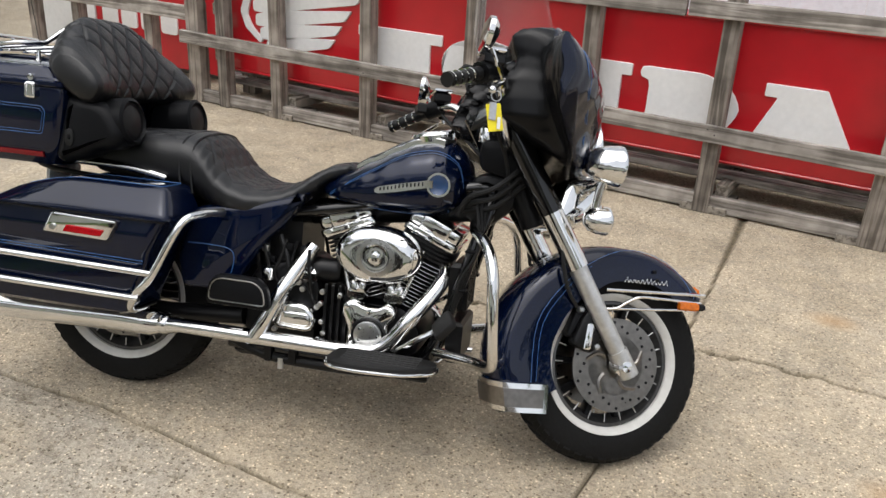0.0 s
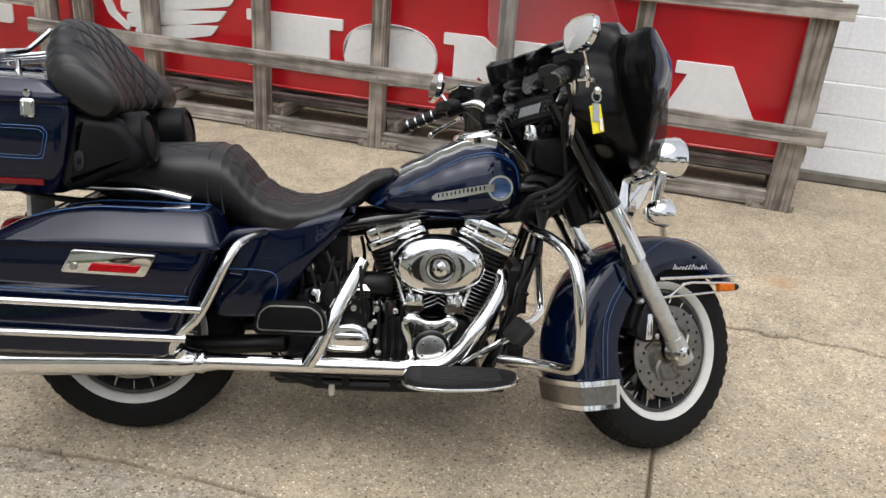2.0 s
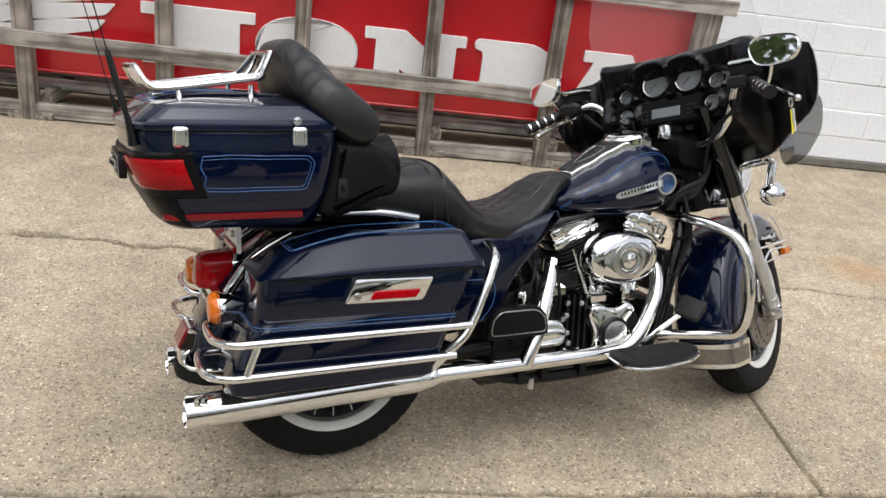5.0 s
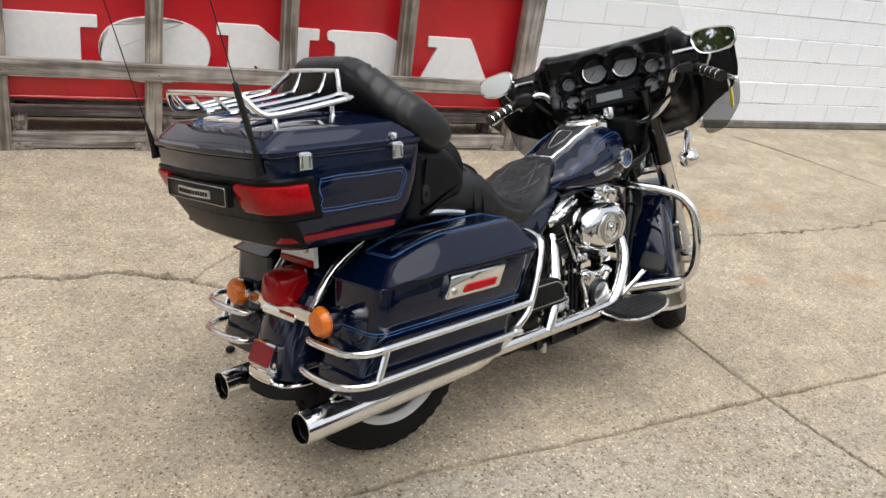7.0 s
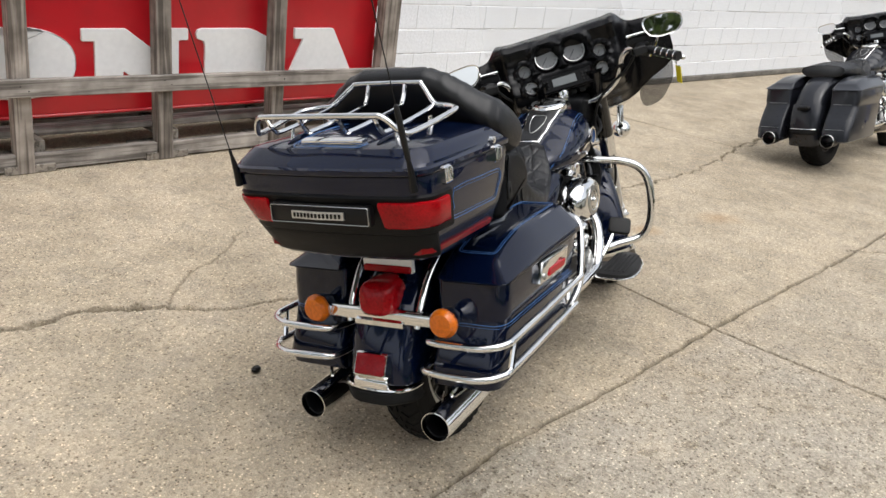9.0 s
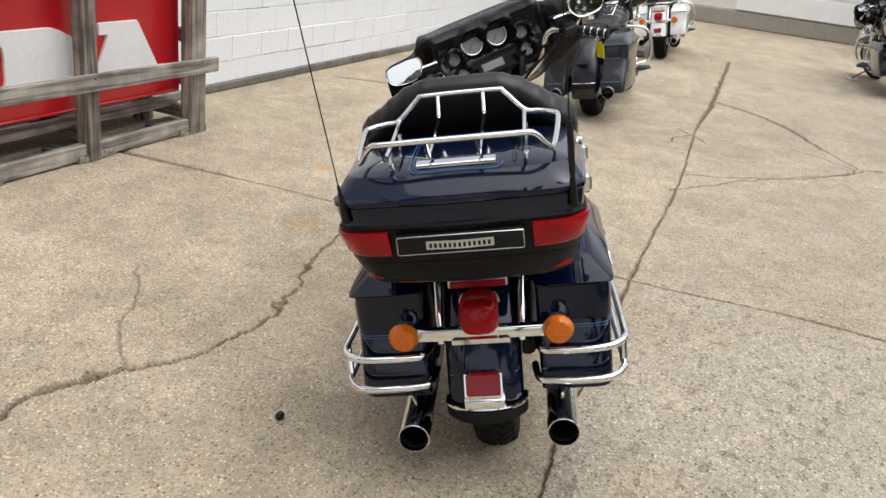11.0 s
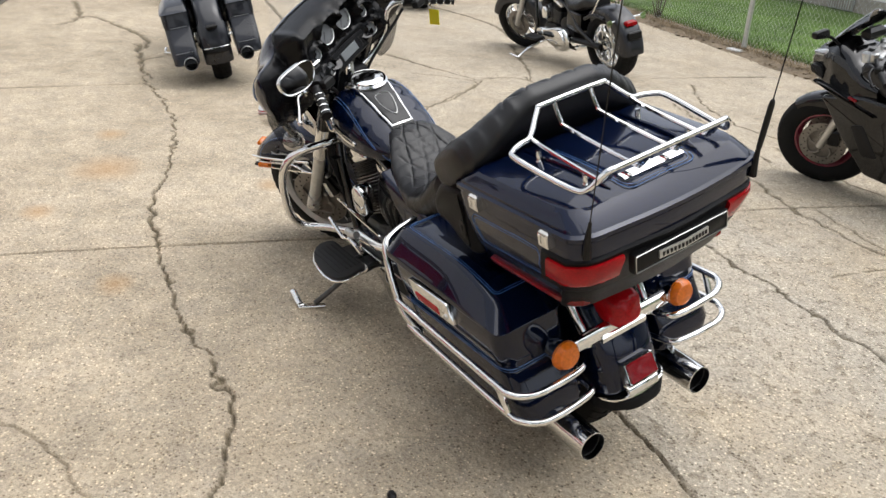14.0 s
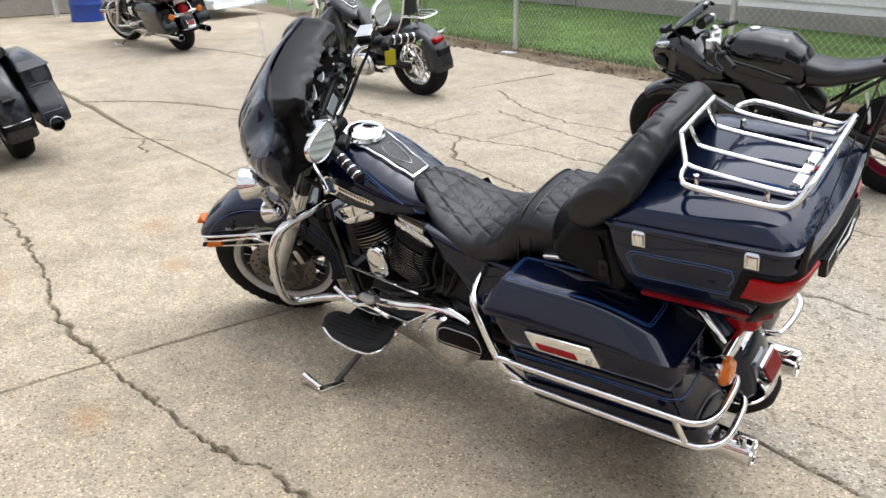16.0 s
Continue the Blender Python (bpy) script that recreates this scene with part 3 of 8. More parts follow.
# ---- red sign boards and the timber rack in front of them ----
def sign_board():
    s = whole("red_sign_board", pose(0, 4.76, 0), "long glossy red sign board with raised white shapes", "sign")
    part("panel", Shape().box((-2.39, 0.09, 0.66), (4.64, 0.16, 0.80), 0.012), SIGN_RED, s)
    part("rim", Shape().tube([(-4.70, 0.0, 0.27), (-0.08, 0.0, 0.27), (-0.08, 0.0, 1.05), (-4.70, 0.0, 1.05)], 0.010, 6, 1, True), SIGN_RED, s)

    def letter(name, outline, r=0.008):
        part(name, Shape().cut(soft(outline, r, 2), -0.008, 0.014, "xz", 0.003, 1), SIGN_WHITE, s, sharp=20)

    z0, z1, f = 0.385, 0.745, 0.070
    letter("white_block_shape", [(-3.46, z0), (-3.46, z0 + f), (-3.38, z0 + f), (-3.38, z1 - f), (-3.46, z1 - f), (-3.46, z1), (-2.79, z1), (-2.79, z1 - f), (-2.88, z1 - f), (-2.88, z0 + f), (-2.79, z0 + f), (-2.79, z0)])
    letter("white_oval_shape", oval(-2.475, 0.562, 0.312, 0.192, 40, 2.3), 0.0)
    letter("white_slant_shape", [(-2.13, z0), (-2.13, z0 + f), (-2.06, z0 + f), (-2.06, z1 - f), (-2.13, z1 - f), (-2.13, z1), (-1.88, z1), (-1.72, z1 - 0.12), (-1.72, z1), (-1.50, z1), (-1.50, z1 - f), (-1.56, z1 - f), (-1.56, z0), (-1.74, z0), (-1.9, z0 + 0.12), (-1.9, z0)])
    letter("white_round_shape", [(-1.45, z0), (-1.45, z0 + f), (-1.39, z0 + f), (-1.39, z1 - f), (-1.45, z1 - f), (-1.45, z1), (-1.07, z1), (-0.92, z1 - 0.07), (-0.86, 0.57), (-0.92, z0 + 0.07), (-1.07, z0)], 0.04)
    letter("white_wedge_shape", [(-0.84, z0), (-0.84, z0 + f), (-0.78, z0 + f), (-0.68, z1 - f), (-0.75, z1 - f), (-0.75, z1), (-0.44, z1), (-0.27, z0 + f), (-0.21, z0 + f), (-0.21, z0)])
    # the wing: a curved leading edge and long tapering feathers
    for k, (za, zb, xa, xb, dz) in enumerate([(0.80, 0.89, -4.42, -3.42, 0.06), (0.70, 0.775, -4.40, -3.52, 0.045), (0.605, 0.675, -4.36, -3.60, 0.035), (0.52, 0.58, -4.30, -3.66, 0.03)]):
        letter("feather", [(xa, za - 0.07), (xa + 0.12, za - 0.075), (xb - 0.06, zb - 0.055 + dz * 0.5), (xb, zb + dz), (xa + 0.2, za + 0.055), (xa, za + 0.01)], 0.02)
    letter("wing_edge", [(-4.36, 0.50), (-4.50, 0.60), (-4.55, 0.72), (-4.50, 0.84), (-4.38, 0.90), (-4.36, 0.86), (-4.45, 0.80), (-4.48, 0.70), (-4.44, 0.62), (-4.33, 0.53)], 0.02)
    return s


def far_sign():
    s = whole("small_sign_board", pose(0, 5.12, 0), "red and white sign board behind the timber rack", "sign")
    part("red_panel", Shape().box((-5.9, 0.04, 0.50), (1.55, 0.06, 0.85), 0.008), SIGN_RED, s)
    part("white_panel", Shape().box((-7.1, 0.04, 0.50), (0.8, 0.06, 0.85), 0.008), SIGN_WHITE, s)
    for k in range(4):
        part("white_block_shape", Shape().cut(soft([(-6.58 + k * 0.25, 0.36), (-6.58 + k * 0.25, 0.52), (-6.38 + k * 0.25, 0.52), (-6.38 + k * 0.25, 0.36)], 0.03, 2), -0.004, 0.012, "xz", 0.002, 1), SIGN_WHITE, s)
    part("white_bar", Shape().cut([(-6.0, 0.08), (-6.05, 0.25), (-5.98, 0.25), (-5.93, 0.08)], -0.004, 0.012, "xz", 0.002, 1), SIGN_WHITE, s)
    return s


def board(name, parent, c, s, mat, tilt=(0, 0, 0), label=""):
    b = Shape().box((0, 0, 0), s, 0.004)
    b.v = [(x + 0.0015 * math.sin(9 * z + 5 * y), y + 0.0015 * math.sin(7 * x + 4 * z), z + 0.002 * math.sin(3.3 * x + y)) for x, y, z in b.v]
    return part(name, b, mat, parent, label, pose(*c, *tilt))


def timber_rack():
    r = whole("timber_rack", pose(0, 4.60, 0), "weathered grey timber rack with posts and rails", "rack")
    posts = [(-4.10, 0), (-3.30, 0), (-2.50, 0), (-1.72, 0), (-0.955, 0)]
    for k, (x, lean) in enumerate(posts):
        board("post", r, (x, 0.05, 0.60), (0.088, 0.088, 1.20), WOOD_Z, (0, (k % 3 - 1) * 0.6, 0))
    board("post", r, (-4.62, 0.05, 0.64), (0.09, 0.09, 1.28), WOOD_Z)
    board("post", r, (-4.92, 0.06, 0.64), (0.13, 0.09, 1.28), WOOD_Z)
    board("post", r, (-4.80, 0.52, 0.64), (0.13, 0.09, 1.28), WOOD_Z)
    board("post", r, (-4.60, 0.60, 0.64), (0.09, 0.09, 1.28), WOOD_Z)
    board("post", r, (-0.055, 0.05, 0.58), (0.135, 0.088, 1.16), WOOD_Z, (0, 0.8, 0))
    board("post", r, (-0.045, 0.50, 0.58), (0.10, 0.09, 1.16), WOOD_Z)
    # rails on the face
    board("rail", r, (-2.46, -0.018, 0.475), (5.10, 0.038, 0.094), WOOD_X, (0, 0.55, 0))
    board("rail", r, (-0.55, -0.02, 1.115), (1.26, 0.038, 0.088), WOOD_X)
    board("rail", r, (-2.62, -0.02, 1.11), (2.85, 0.038, 0.088), WOOD_X)
    board("rail", r, (-4.60, -0.02, 1.10), (1.06, 0.038, 0.088), WOOD_X)
    # feet along the ground, between the posts and behind
    for k in range(6):
        x0 = [-4.86, -4.06, -3.26, -2.46, -1.68, -0.91][k]
        w = [0.72, 0.72, 0.72, 0.70, 0.68, 0.78][k]
        board("foot_rail", r, (x0 + w / 2, 0.05, 0.055), (w, 0.05, 0.09), WOOD_X)
    for x in (-4.10, -3.30, -2.50, -1.72, -0.955, -0.12):
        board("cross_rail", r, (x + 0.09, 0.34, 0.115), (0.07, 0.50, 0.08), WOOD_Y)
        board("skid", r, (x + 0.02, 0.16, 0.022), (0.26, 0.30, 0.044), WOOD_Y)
    for y, z in ((0.30, 0.155), (0.46, 0.20), (0.56, 0.15)):
        board("deck_board", r, (-2.45, y, z), (4.9, 0.12, 0.04), WOOD_X)
    for z in (0.33, 0.62, 0.93):
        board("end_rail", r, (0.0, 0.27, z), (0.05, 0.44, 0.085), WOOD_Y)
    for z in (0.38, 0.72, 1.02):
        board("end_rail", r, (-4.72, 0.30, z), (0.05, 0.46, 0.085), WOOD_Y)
    # section that runs on past the corner
    board("rail", r, (-6.15, 0.16, 0.64), (2.3, 0.038, 0.11), WOOD_X)
    for x in (-6.5, -7.1, -5.6, -5.06):
        board("post", r, (x, 0.22, 0.36), (0.09, 0.09, 0.72), WOOD_Z)
    # bolts and knots where the rails are nailed on
    for x in (-3.30, -2.50, -1.72, -0.955, -0.06):
        for dx, dz in ((-0.02, 0.012), (0.02, -0.014)):
            part("nail", Shape().turn([(0.004, -0.002), (0.004, 0.002)], (x + dx, -0.038, 0.475 + dz), "y", 6), BLACK_METAL, r)
    return r


block_wall()
sign_board()
far_sign()
timber_rack()


# ---- the touring motorcycle: x ahead, y to its left, z up, rear tyre's foot at the origin ----
def steer_about(x, z, rake, degrees):
    a = radians(rake)
    return Matrix.Translation((x, 0, z)) @ Matrix.Rotation(radians(degrees), 4, Vector((-math.sin(a), 0, math.cos(a)))) @ Matrix.Translation((-x, 0, -z))


def tyre_shape(at, r, half, wall=True):
    prof, n = [], 14
    inner = r - 0.122
    for k in range(n + 1):
        t = math.pi * (k / n)
        y = -half * math.copysign(abs(math.cos(t)) ** 0.75, math.cos(t))
        prof.append((r - 0.056 + 0.052 * math.sin(t) ** 0.8 if 0.12 < k / n < 0.88 else r - 0.07, y))
    prof = [(inner, -half * 0.62), (r - 0.095, -half * 0.96)] + prof[1:-1] + [(r - 0.095, half * 0.96), (inner, half * 0.62)]
    return Shape().turn(prof + [prof[0]], at, "y", 64)


def tread_shape(at, r, half, n=44):
    s = Shape()
    for k in range(n):
        for side in (-1, 1):
            a = 2 * math.pi * (k + (0.5 if side > 0 else 0)) / n
            rows = []
            for u, w in ((0.08, -0.2), (0.36, 0.25), (0.66, 0.0), (0.88, -0.15)):
                y = side * half * u
                rr = r + 0.0022 - 0.028 * u ** 2.2
                rows.append([(at[0] + q * math.cos(a + b), at[1] + y, at[2] + q * math.sin(a + b)) for q, b in
                             ((rr - 0.008, w * 0.16 - 0.042), (rr, w * 0.16 - 0.036), (rr, w * 0.16 + 0.036), (rr - 0.008, w * 0.16 + 0.042))])
            s.grid(rows)
    return s


def wheel(parent, name, at, r, half, turn, whitewall=True, spokes=9, rotors=(-1, 1), rim_mat=None, rim_label="", ticks=False):
    w = part(name, tyre_shape(at, r, half), RUBBER, parent, "black tyre with a white sidewall stripe" if whitewall else "black rubber tyre", turn)
    part("tread", tread_shape(at, r, half), RUBBER, w)
    lip_mat = rim_mat or DARK_ALLOY
    rim_mat = rim_mat or (BLACK_METAL if ticks else DARK_ALLOY)
    if ticks:
        for k in range(20):
            a = 2 * math.pi * k / 20
            for s in (-1, 1):
                p = [(at[0] + q * math.cos(a), at[1] + s * half * 0.60, at[2] + q * math.sin(a)) for q in (r - 0.156, r - 0.130)]
                part("rim_flash", Shape().tube(p, 0.0022, 5, 1), ALLOY, w)
    ri = r - 0.115
    rim = Shape()
    rim.turn([(ri + 0.006, -half * 0.66), (ri - 0.012, -half * 0.70), (ri - 0.02, -half * 0.5), (ri - 0.035, 0), (ri - 0.02, half * 0.5), (ri - 0.012, half * 0.70), (ri + 0.006, half * 0.66), (ri + 0.006, -half * 0.66)], at, "y", 56)
    part("rim", rim, lip_mat, w, rim_label)
    if whitewall:
        for s in (-1, 1):
            b = Shape()
            b.turn([(r - 0.117, s * half * 0.66), (r - 0.116, s * half * 0.80), (r - 0.106, s * half * 0.94), (r - 0.098, s * half * 1.00), (r - 0.094, s * half * 1.012), (r - 0.092, s * half * 0.9), (r - 0.117, s * half * 0.66)], at, "y", 64)
            part("whitewall", b, WHITEWALL, w)
    hub = Shape().turn([(0.0, -0.075), (0.032, -0.075), (0.045, -0.05), (0.04, 0), (0.045, 0.05), (0.032, 0.075), (0.0, 0.075)], at, "y", 24)
    part("hub", hub, rim_mat, w)
    for k in range(spokes):
        a = 2 * math.pi * k / spokes
        rad, tan = Vector((math.cos(a), 0, math.sin(a))), Vector((-math.sin(a), 0, math.cos(a)))
        rings = []
        for q, hw, hy in ((0.035, 0.013, 0.03), (0.10, 0.010, 0.022), (ri - 0.06, 0.010, 0.02), (ri - 0.02, 0.017, 0.026)) if spokes < 15 else ((0.035, 0.006, 0.03), (0.10, 0.0045, 0.022), (ri - 0.06, 0.0045, 0.02), (ri - 0.02, 0.0065, 0.03)):
            c = Vector(at) + rad * q
            rings.append([c + tan * (hw * u) + Vector((0, hy * v, 0)) for u, v in ((-1, -0.7), (-0.6, -1), (0.6, -1), (1, -0.7), (1, 0.7), (0.6, 1), (-0.6, 1), (-1, 0.7))])
        part("spoke", Shape().grid(rings), rim_mat, w)
    for s in rotors:
        d = Shape()
        y = s * 0.078
        d.turn([(0.094, y - 0.003), (0.141, y - 0.003), (0.141, y + 0.003), (0.094, y + 0.003), (0.091, y - 0.003)], at, "y", 56)
        part("disc_carrier", Shape().turn([(0.03, y - 0.002), (0.052, y - 0.002), (0.052, y + 0.002), (0.03, y + 0.002)], at, "y", 40), DISC, w)
        for k in range(5):
            a = 2 * math.pi * k / 5
            arm = Shape().tube([(at[0] + 0.045 * math.cos(a), y, at[2] + 0.045 * math.sin(a)), (at[0] + 0.072 * math.cos(a + 0.15), y, at[2] + 0.072 * math.sin(a + 0.15)), (at[0] + 0.098 * math.cos(a + 0.5), y, at[2] + 0.098 * math.sin(a + 0.5))], 0.0075, 6, 3)
            part("disc_arm", arm, DISC, w)
        part("brake_disc", d, DISC, w, "drilled steel brake disc")
        h = Shape()
        for k in range(30):
            a = 2 * math.pi * k / 30
            q = 0.104 + 0.013 * (k % 3)
            h.turn([(0.0050, y - 0.0042), (0.0050, y + 0.0042)], (at[0] + q * math.cos(a), 0, at[2] + q * math.sin(a)), "y", 6)
        part("disc_holes", h, BLACK_METAL, w)["kind"] = "stuff"
    return w


def arc_fender(at, r, a0, a1, hw, depth, n=40, edge=0.0):
    """A deep mudguard round a wheel; depth(t) is how far its sides come down."""
    rings = []
    for i in range(n + 1):
        t = i / n
        a = radians(a0 + (a1 - a0) * t)
        d, w, rr = depth(t), hw(t) if callable(hw) else hw, r(t) if callable(r) else r
        prof = [(-w, rr - d), (-w * 1.01, rr - d * 0.6), (-w, rr - 0.045), (-w * 0.92, rr - 0.020), (-w * 0.72, rr - 0.005), (-w * 0.36, rr), (0, rr + 0.0015)]
        prof = prof + [(-y, q) for y, q in reversed(prof[:-1])]
        th = 0.005
        inner = [(y * (1 - th / w), q - (th if q > rr - 0.04 else 0)) for y, q in reversed(prof)]
        ring = [(at[0] + q * math.cos(a), y, at[2] + q * math.sin(a)) for y, q in prof + inner]
        rings.append(ring)
    return Shape().grid(rings)


def stripe(parent, pts, width=0.003, mat=None, lift=0.0, name="pinstripe"):
    if parent.data.materials[0] is not PAINT:
        return None
    return part(name, Shape().tube(pts, width * 0.34, 5, 4), mat or STRIPE, parent)


def quilt_pad(u, v, amp):
    """Relief of a diamond-stitched cushion: soft pads between sunk seams."""
    d = min(abs(math.sin(math.pi * (u + v))), abs(math.sin(math.pi * (u - v))))
    return amp * (0.25 * d - math.exp(-(d / 0.15) ** 2))


def saddlebag(parent, side, paint, stripes=True, plate=True, drop=0.0):
    """One hard pannier with its hinged lid."""
    b = 0.335 - drop
    lv = [(b, -0.325 - drop, 0.175, 0.338), (b + 0.012, -0.345 - drop, 0.19, 0.351), (0.385 - drop * 0.6, -0.350 - drop * 0.8, 0.200, 0.355), (0.45 - drop * 0.4, -0.316 - drop * 0.6, 0.225, 0.357), (0.505, -0.291, 0.245, 0.3585), (0.527, -0.286, 0.25, 0.3585), (0.534, -0.284, 0.252, 0.363), (0.60, -0.276, 0.285, 0.3635), (0.629, -0.272, 0.297, 0.362)]
    rings = [[(x, -y, z) for x, y in soft([(x1, 0.155), (x1, yo), (x0, yo), (x0, 0.155)], [0.02, 0.035, 0.045, 0.02], 4)] for z, x0, x1, yo in lv]
    s = Shape().grid(rings)
    crest = lambda x: 0.055 * max(0, (0.02 - x) / 0.25) ** 1.8
    rings = []
    for z, x0, x1, yi, yo, r in ((0.633, -0.280, 0.316, 0.152, 0.369, 0.03), (0.636, -0.284, 0.319, 0.151, 0.372, 0.03), (0.648, -0.283, 0.318, 0.151, 0.3715, 0.03), (0.655, -0.277, 0.312, 0.153, 0.367, 0.028), (0.712, -0.226, 0.284, 0.160, 0.322, 0.022),
                                 (0.720, -0.216, 0.277, 0.163, 0.313, 0.02), (0.724, -0.205, 0.267, 0.170, 0.302, 0.018), (0.7265, -0.12, 0.20, 0.205, 0.265, 0.015)):
        ring = []
        outline = soft([(x1, yi), (x1, yo), (x0, yo), (x0, yi)], r, 4)
        for (xa, ya), (xb, yb) in zip(outline, outline[1:] + outline[:1]):
            n = 10 if math.hypot(xb - xa, yb - ya) > 0.2 else 1
            ring += [(xa + (xb - xa) * q / n, ya + (yb - ya) * q / n) for q in range(n)]
        rings.append([(x, -y, z - crest(x) * (z - 0.633) / 0.0935) for x, y in ring])
    lid = Shape().grid(rings, caps="fan")
    if side > 0:
        s, lid = s.mirrored(), lid.mirrored()
    k = side
    bag = part("saddlebag", s, paint, parent, "dark glossy hard saddlebag" if paint is not PAINT else "dark blue hard saddlebag with pinstripes")
    part("lid", lid, paint, bag)
    part("seam", Shape().tube([(0.305, k * 0.366, 0.631), (-0.245, k * 0.366, 0.631), (-0.276, k * 0.34, 0.631), (-0.278, k * 0.18, 0.631)], 0.0035, 5, 1), BLACK_METAL, bag)
    if plate:
        pl = soft([(-0.045, 0.626), (0.165, 0.620), (0.135, 0.560), (-0.075, 0.565)], 0.008, 2)
        part("latch_plate", Shape().cut(pl, k * 0.355, k * 0.380, "xz", 0.004), CHROME, bag, "chrome latch plate with a red reflector")
        part("reflector", Shape().cut(soft([(0.005, 0.593), (0.128, 0.590), (0.114, 0.570), (-0.007, 0.572)], 0.004, 2), k * 0.376, k * 0.384, "xz", 0.002, 1), RED_LENS, bag, "red reflector bar")
        part("lock", Shape().turn([(0.010, k * 0.376), (0.009, k * 0.385), (0.004, k * 0.386)], (-0.040, 0, 0.582), "y", 12), STEEL, bag)
    if stripes:
        flank = lambda x, z: (x, k * (lerp([(q[0], q[3]) for q in lv], z)[0] + 0.001), z)
        for z, w in ((0.5155, 0.003), (0.5075, 0.002)):
            stripe(bag, [flank(0.238, z - 0.006), flank(0.0, z - 0.002), flank(-0.20, z), flank(-0.245, z), (-0.274, k * 0.350, z), (-0.2895, k * 0.325, z), (-0.2905, k * 0.25, z), (-0.2905, k * 0.18, z)], w)
        rim = soft([(0.262, 0.18), (0.262, 0.300), (-0.185, 0.300), (-0.185, 0.18)], 0.02, 4)
        fine = []
        for (xa, ya), (xb, yb) in zip(rim, rim[1:] + rim[:1]):
            n = 10 if math.hypot(xb - xa, yb - ya) > 0.2 else 1
            fine += [(xa + (xb - xa) * q / n, ya + (yb - ya) * q / n) for q in range(n)]
        for d, w in ((0.0, 0.0028), (0.007, 0.0018)):
            pts = [(x, k * y, 0.7252 - crest(x)) for x, y in inset(fine, d)]
            part("pinstripe", Shape().tube(pts, w * 0.32, 5, 1, True), STRIPE, bag)
    return bag


def bag_rails(parent, side):
    k = side
    r = 0.0105
    b = part("bag_guard", Shape().tube([(0.275, k * 0.377, 0.480), (-0.24, k * 0.391, 0.490), (-0.335, k * 0.387, 0.490), (-0.374, k * 0.345, 0.488), (-0.382, k * 0.28, 0.486), (-0.376, k * 0.185, 0.484), (-0.350, k * 0.160, 0.480), (-0.27, k * 0.150, 0.470)], r, 10, 4), CHROME, parent, "chrome saddlebag guard rails")
    part("lower_rail", Shape().tube([(0.235, k * 0.37, 0.399), (-0.27, k * 0.385, 0.406), (-0.355, k * 0.378, 0.406), (-0.398, k * 0.335, 0.406), (-0.405, k * 0.26, 0.406), (-0.396, k * 0.175, 0.406), (-0.372, k * 0.150, 0.403), (-0.29, k * 0.140, 0.398)], r, 10, 4), CHROME, b)
    part("link", Shape().tube([(-0.285, k * 0.391, 0.490), (-0.315, k * 0.386, 0.408)], 0.009, 8, 1), CHROME, b)
    part("front_rail", Shape().tube([(0.405, k * 0.20, 0.655), (0.375, k * 0.30, 0.655), (0.345, k * 0.352, 0.625), (0.275, k * 0.372, 0.474), (0.225, k * 0.365, 0.415), (0.188, k * 0.335, 0.362), (0.185, k * 0.30, 0.346), (0.195, k * 0.21, 0.350)], 0.0125, 10, 4), CHROME, b)
    return b


def muffler(parent, side, mat=None):
    k = side
    m = Shape()
    pr = [(0.020, 0.30), (0.026, 0.27), (0.030, 0.235), (0.043, 0.195), (0.0448, 0.10), (0.0445, -0.40), (0.0438, -0.438), (0.0412, -0.439), (0.040, -0.43), (0.038, -0.25), (0.001, -0.24)]
    m.turn([(r, x) for r, x in pr], (0, k * 0.207, 0.283), "x", 32)
    m.v = [(x, y, z - 0.033 * max(0, 0.1 - x)) for x, y, z in m.v]
    ob = part("muffler", m, mat or CHROME, parent, "long dark muffler" if mat else "long chrome muffler")
    b = Shape().turn([(0.0382, -0.420), (0.036, -0.30), (0.002, -0.29), (0.002, -0.28), (0.0385, -0.28), (0.0395, -0.420), (0.0382, -0.420)], (0, k * 0.207, 0.2672), "x", 28)
    part("muffler_bore", b, BLACK_METAL, ob)
    part("hanger", Shape().tube([(-0.27, k * 0.225, 0.318), (-0.29, k * 0.22, 0.333), (-0.32, k * 0.215, 0.330), (-0.335, k * 0.205, 0.313)], 0.006, 8, 3), CHROME, ob)
    part("clamp", Shape().turn([(0.03, 0.25), (0.034, 0.245), (0.034, 0.222), (0.03, 0.217)], (0, k * 0.207, 0.283), "x", 24), CHROME, ob)
    return ob


def mirror_pair(parent, turn, side):
    k = side
    o = []
    for u, w in soft([(-0.072, 0.036), (0.066, 0.050), (0.082, 0.008), (0.050, -0.046), (-0.050, -0.044), (-0.078, -0.010)], 0.05, 5):
        o.append((u, w))
    ry = Matrix.Translation((1.015, k * 0.405, 1.142)) @ Euler((radians(0), radians(8), radians(-14 if k > 0 else -5))).to_matrix().to_4x4()
    sh = Shape()
    rings = []
    for h, d in ((0.002, 0.004), (0.0, 0.0), (0.012, 0.0), (0.024, 0.014), (0.030, 0.034)):
        rings.append([(h, -k * u, w) for u, w in inset(o, d)])
    sh.grid(rings).move(ry)
    ob = part("mirror", sh, CHROME, parent, "chrome mirror", turn)
    gl = Shape().grid([[(h, -k * u, w) for u, w in inset(o, 0.006)] for h in (-0.001, 0.004)]).move(ry)
    part("mirror_glass", gl, MIRROR, ob)
    part("stem", Shape().tube([(1.035, k * 0.39, 1.125), (1.06, k * 0.375, 1.085), (1.085, k * 0.352, 1.05), (1.09, k * 0.34, 1.03)], 0.006, 8, 4), CHROME, ob)
    return ob


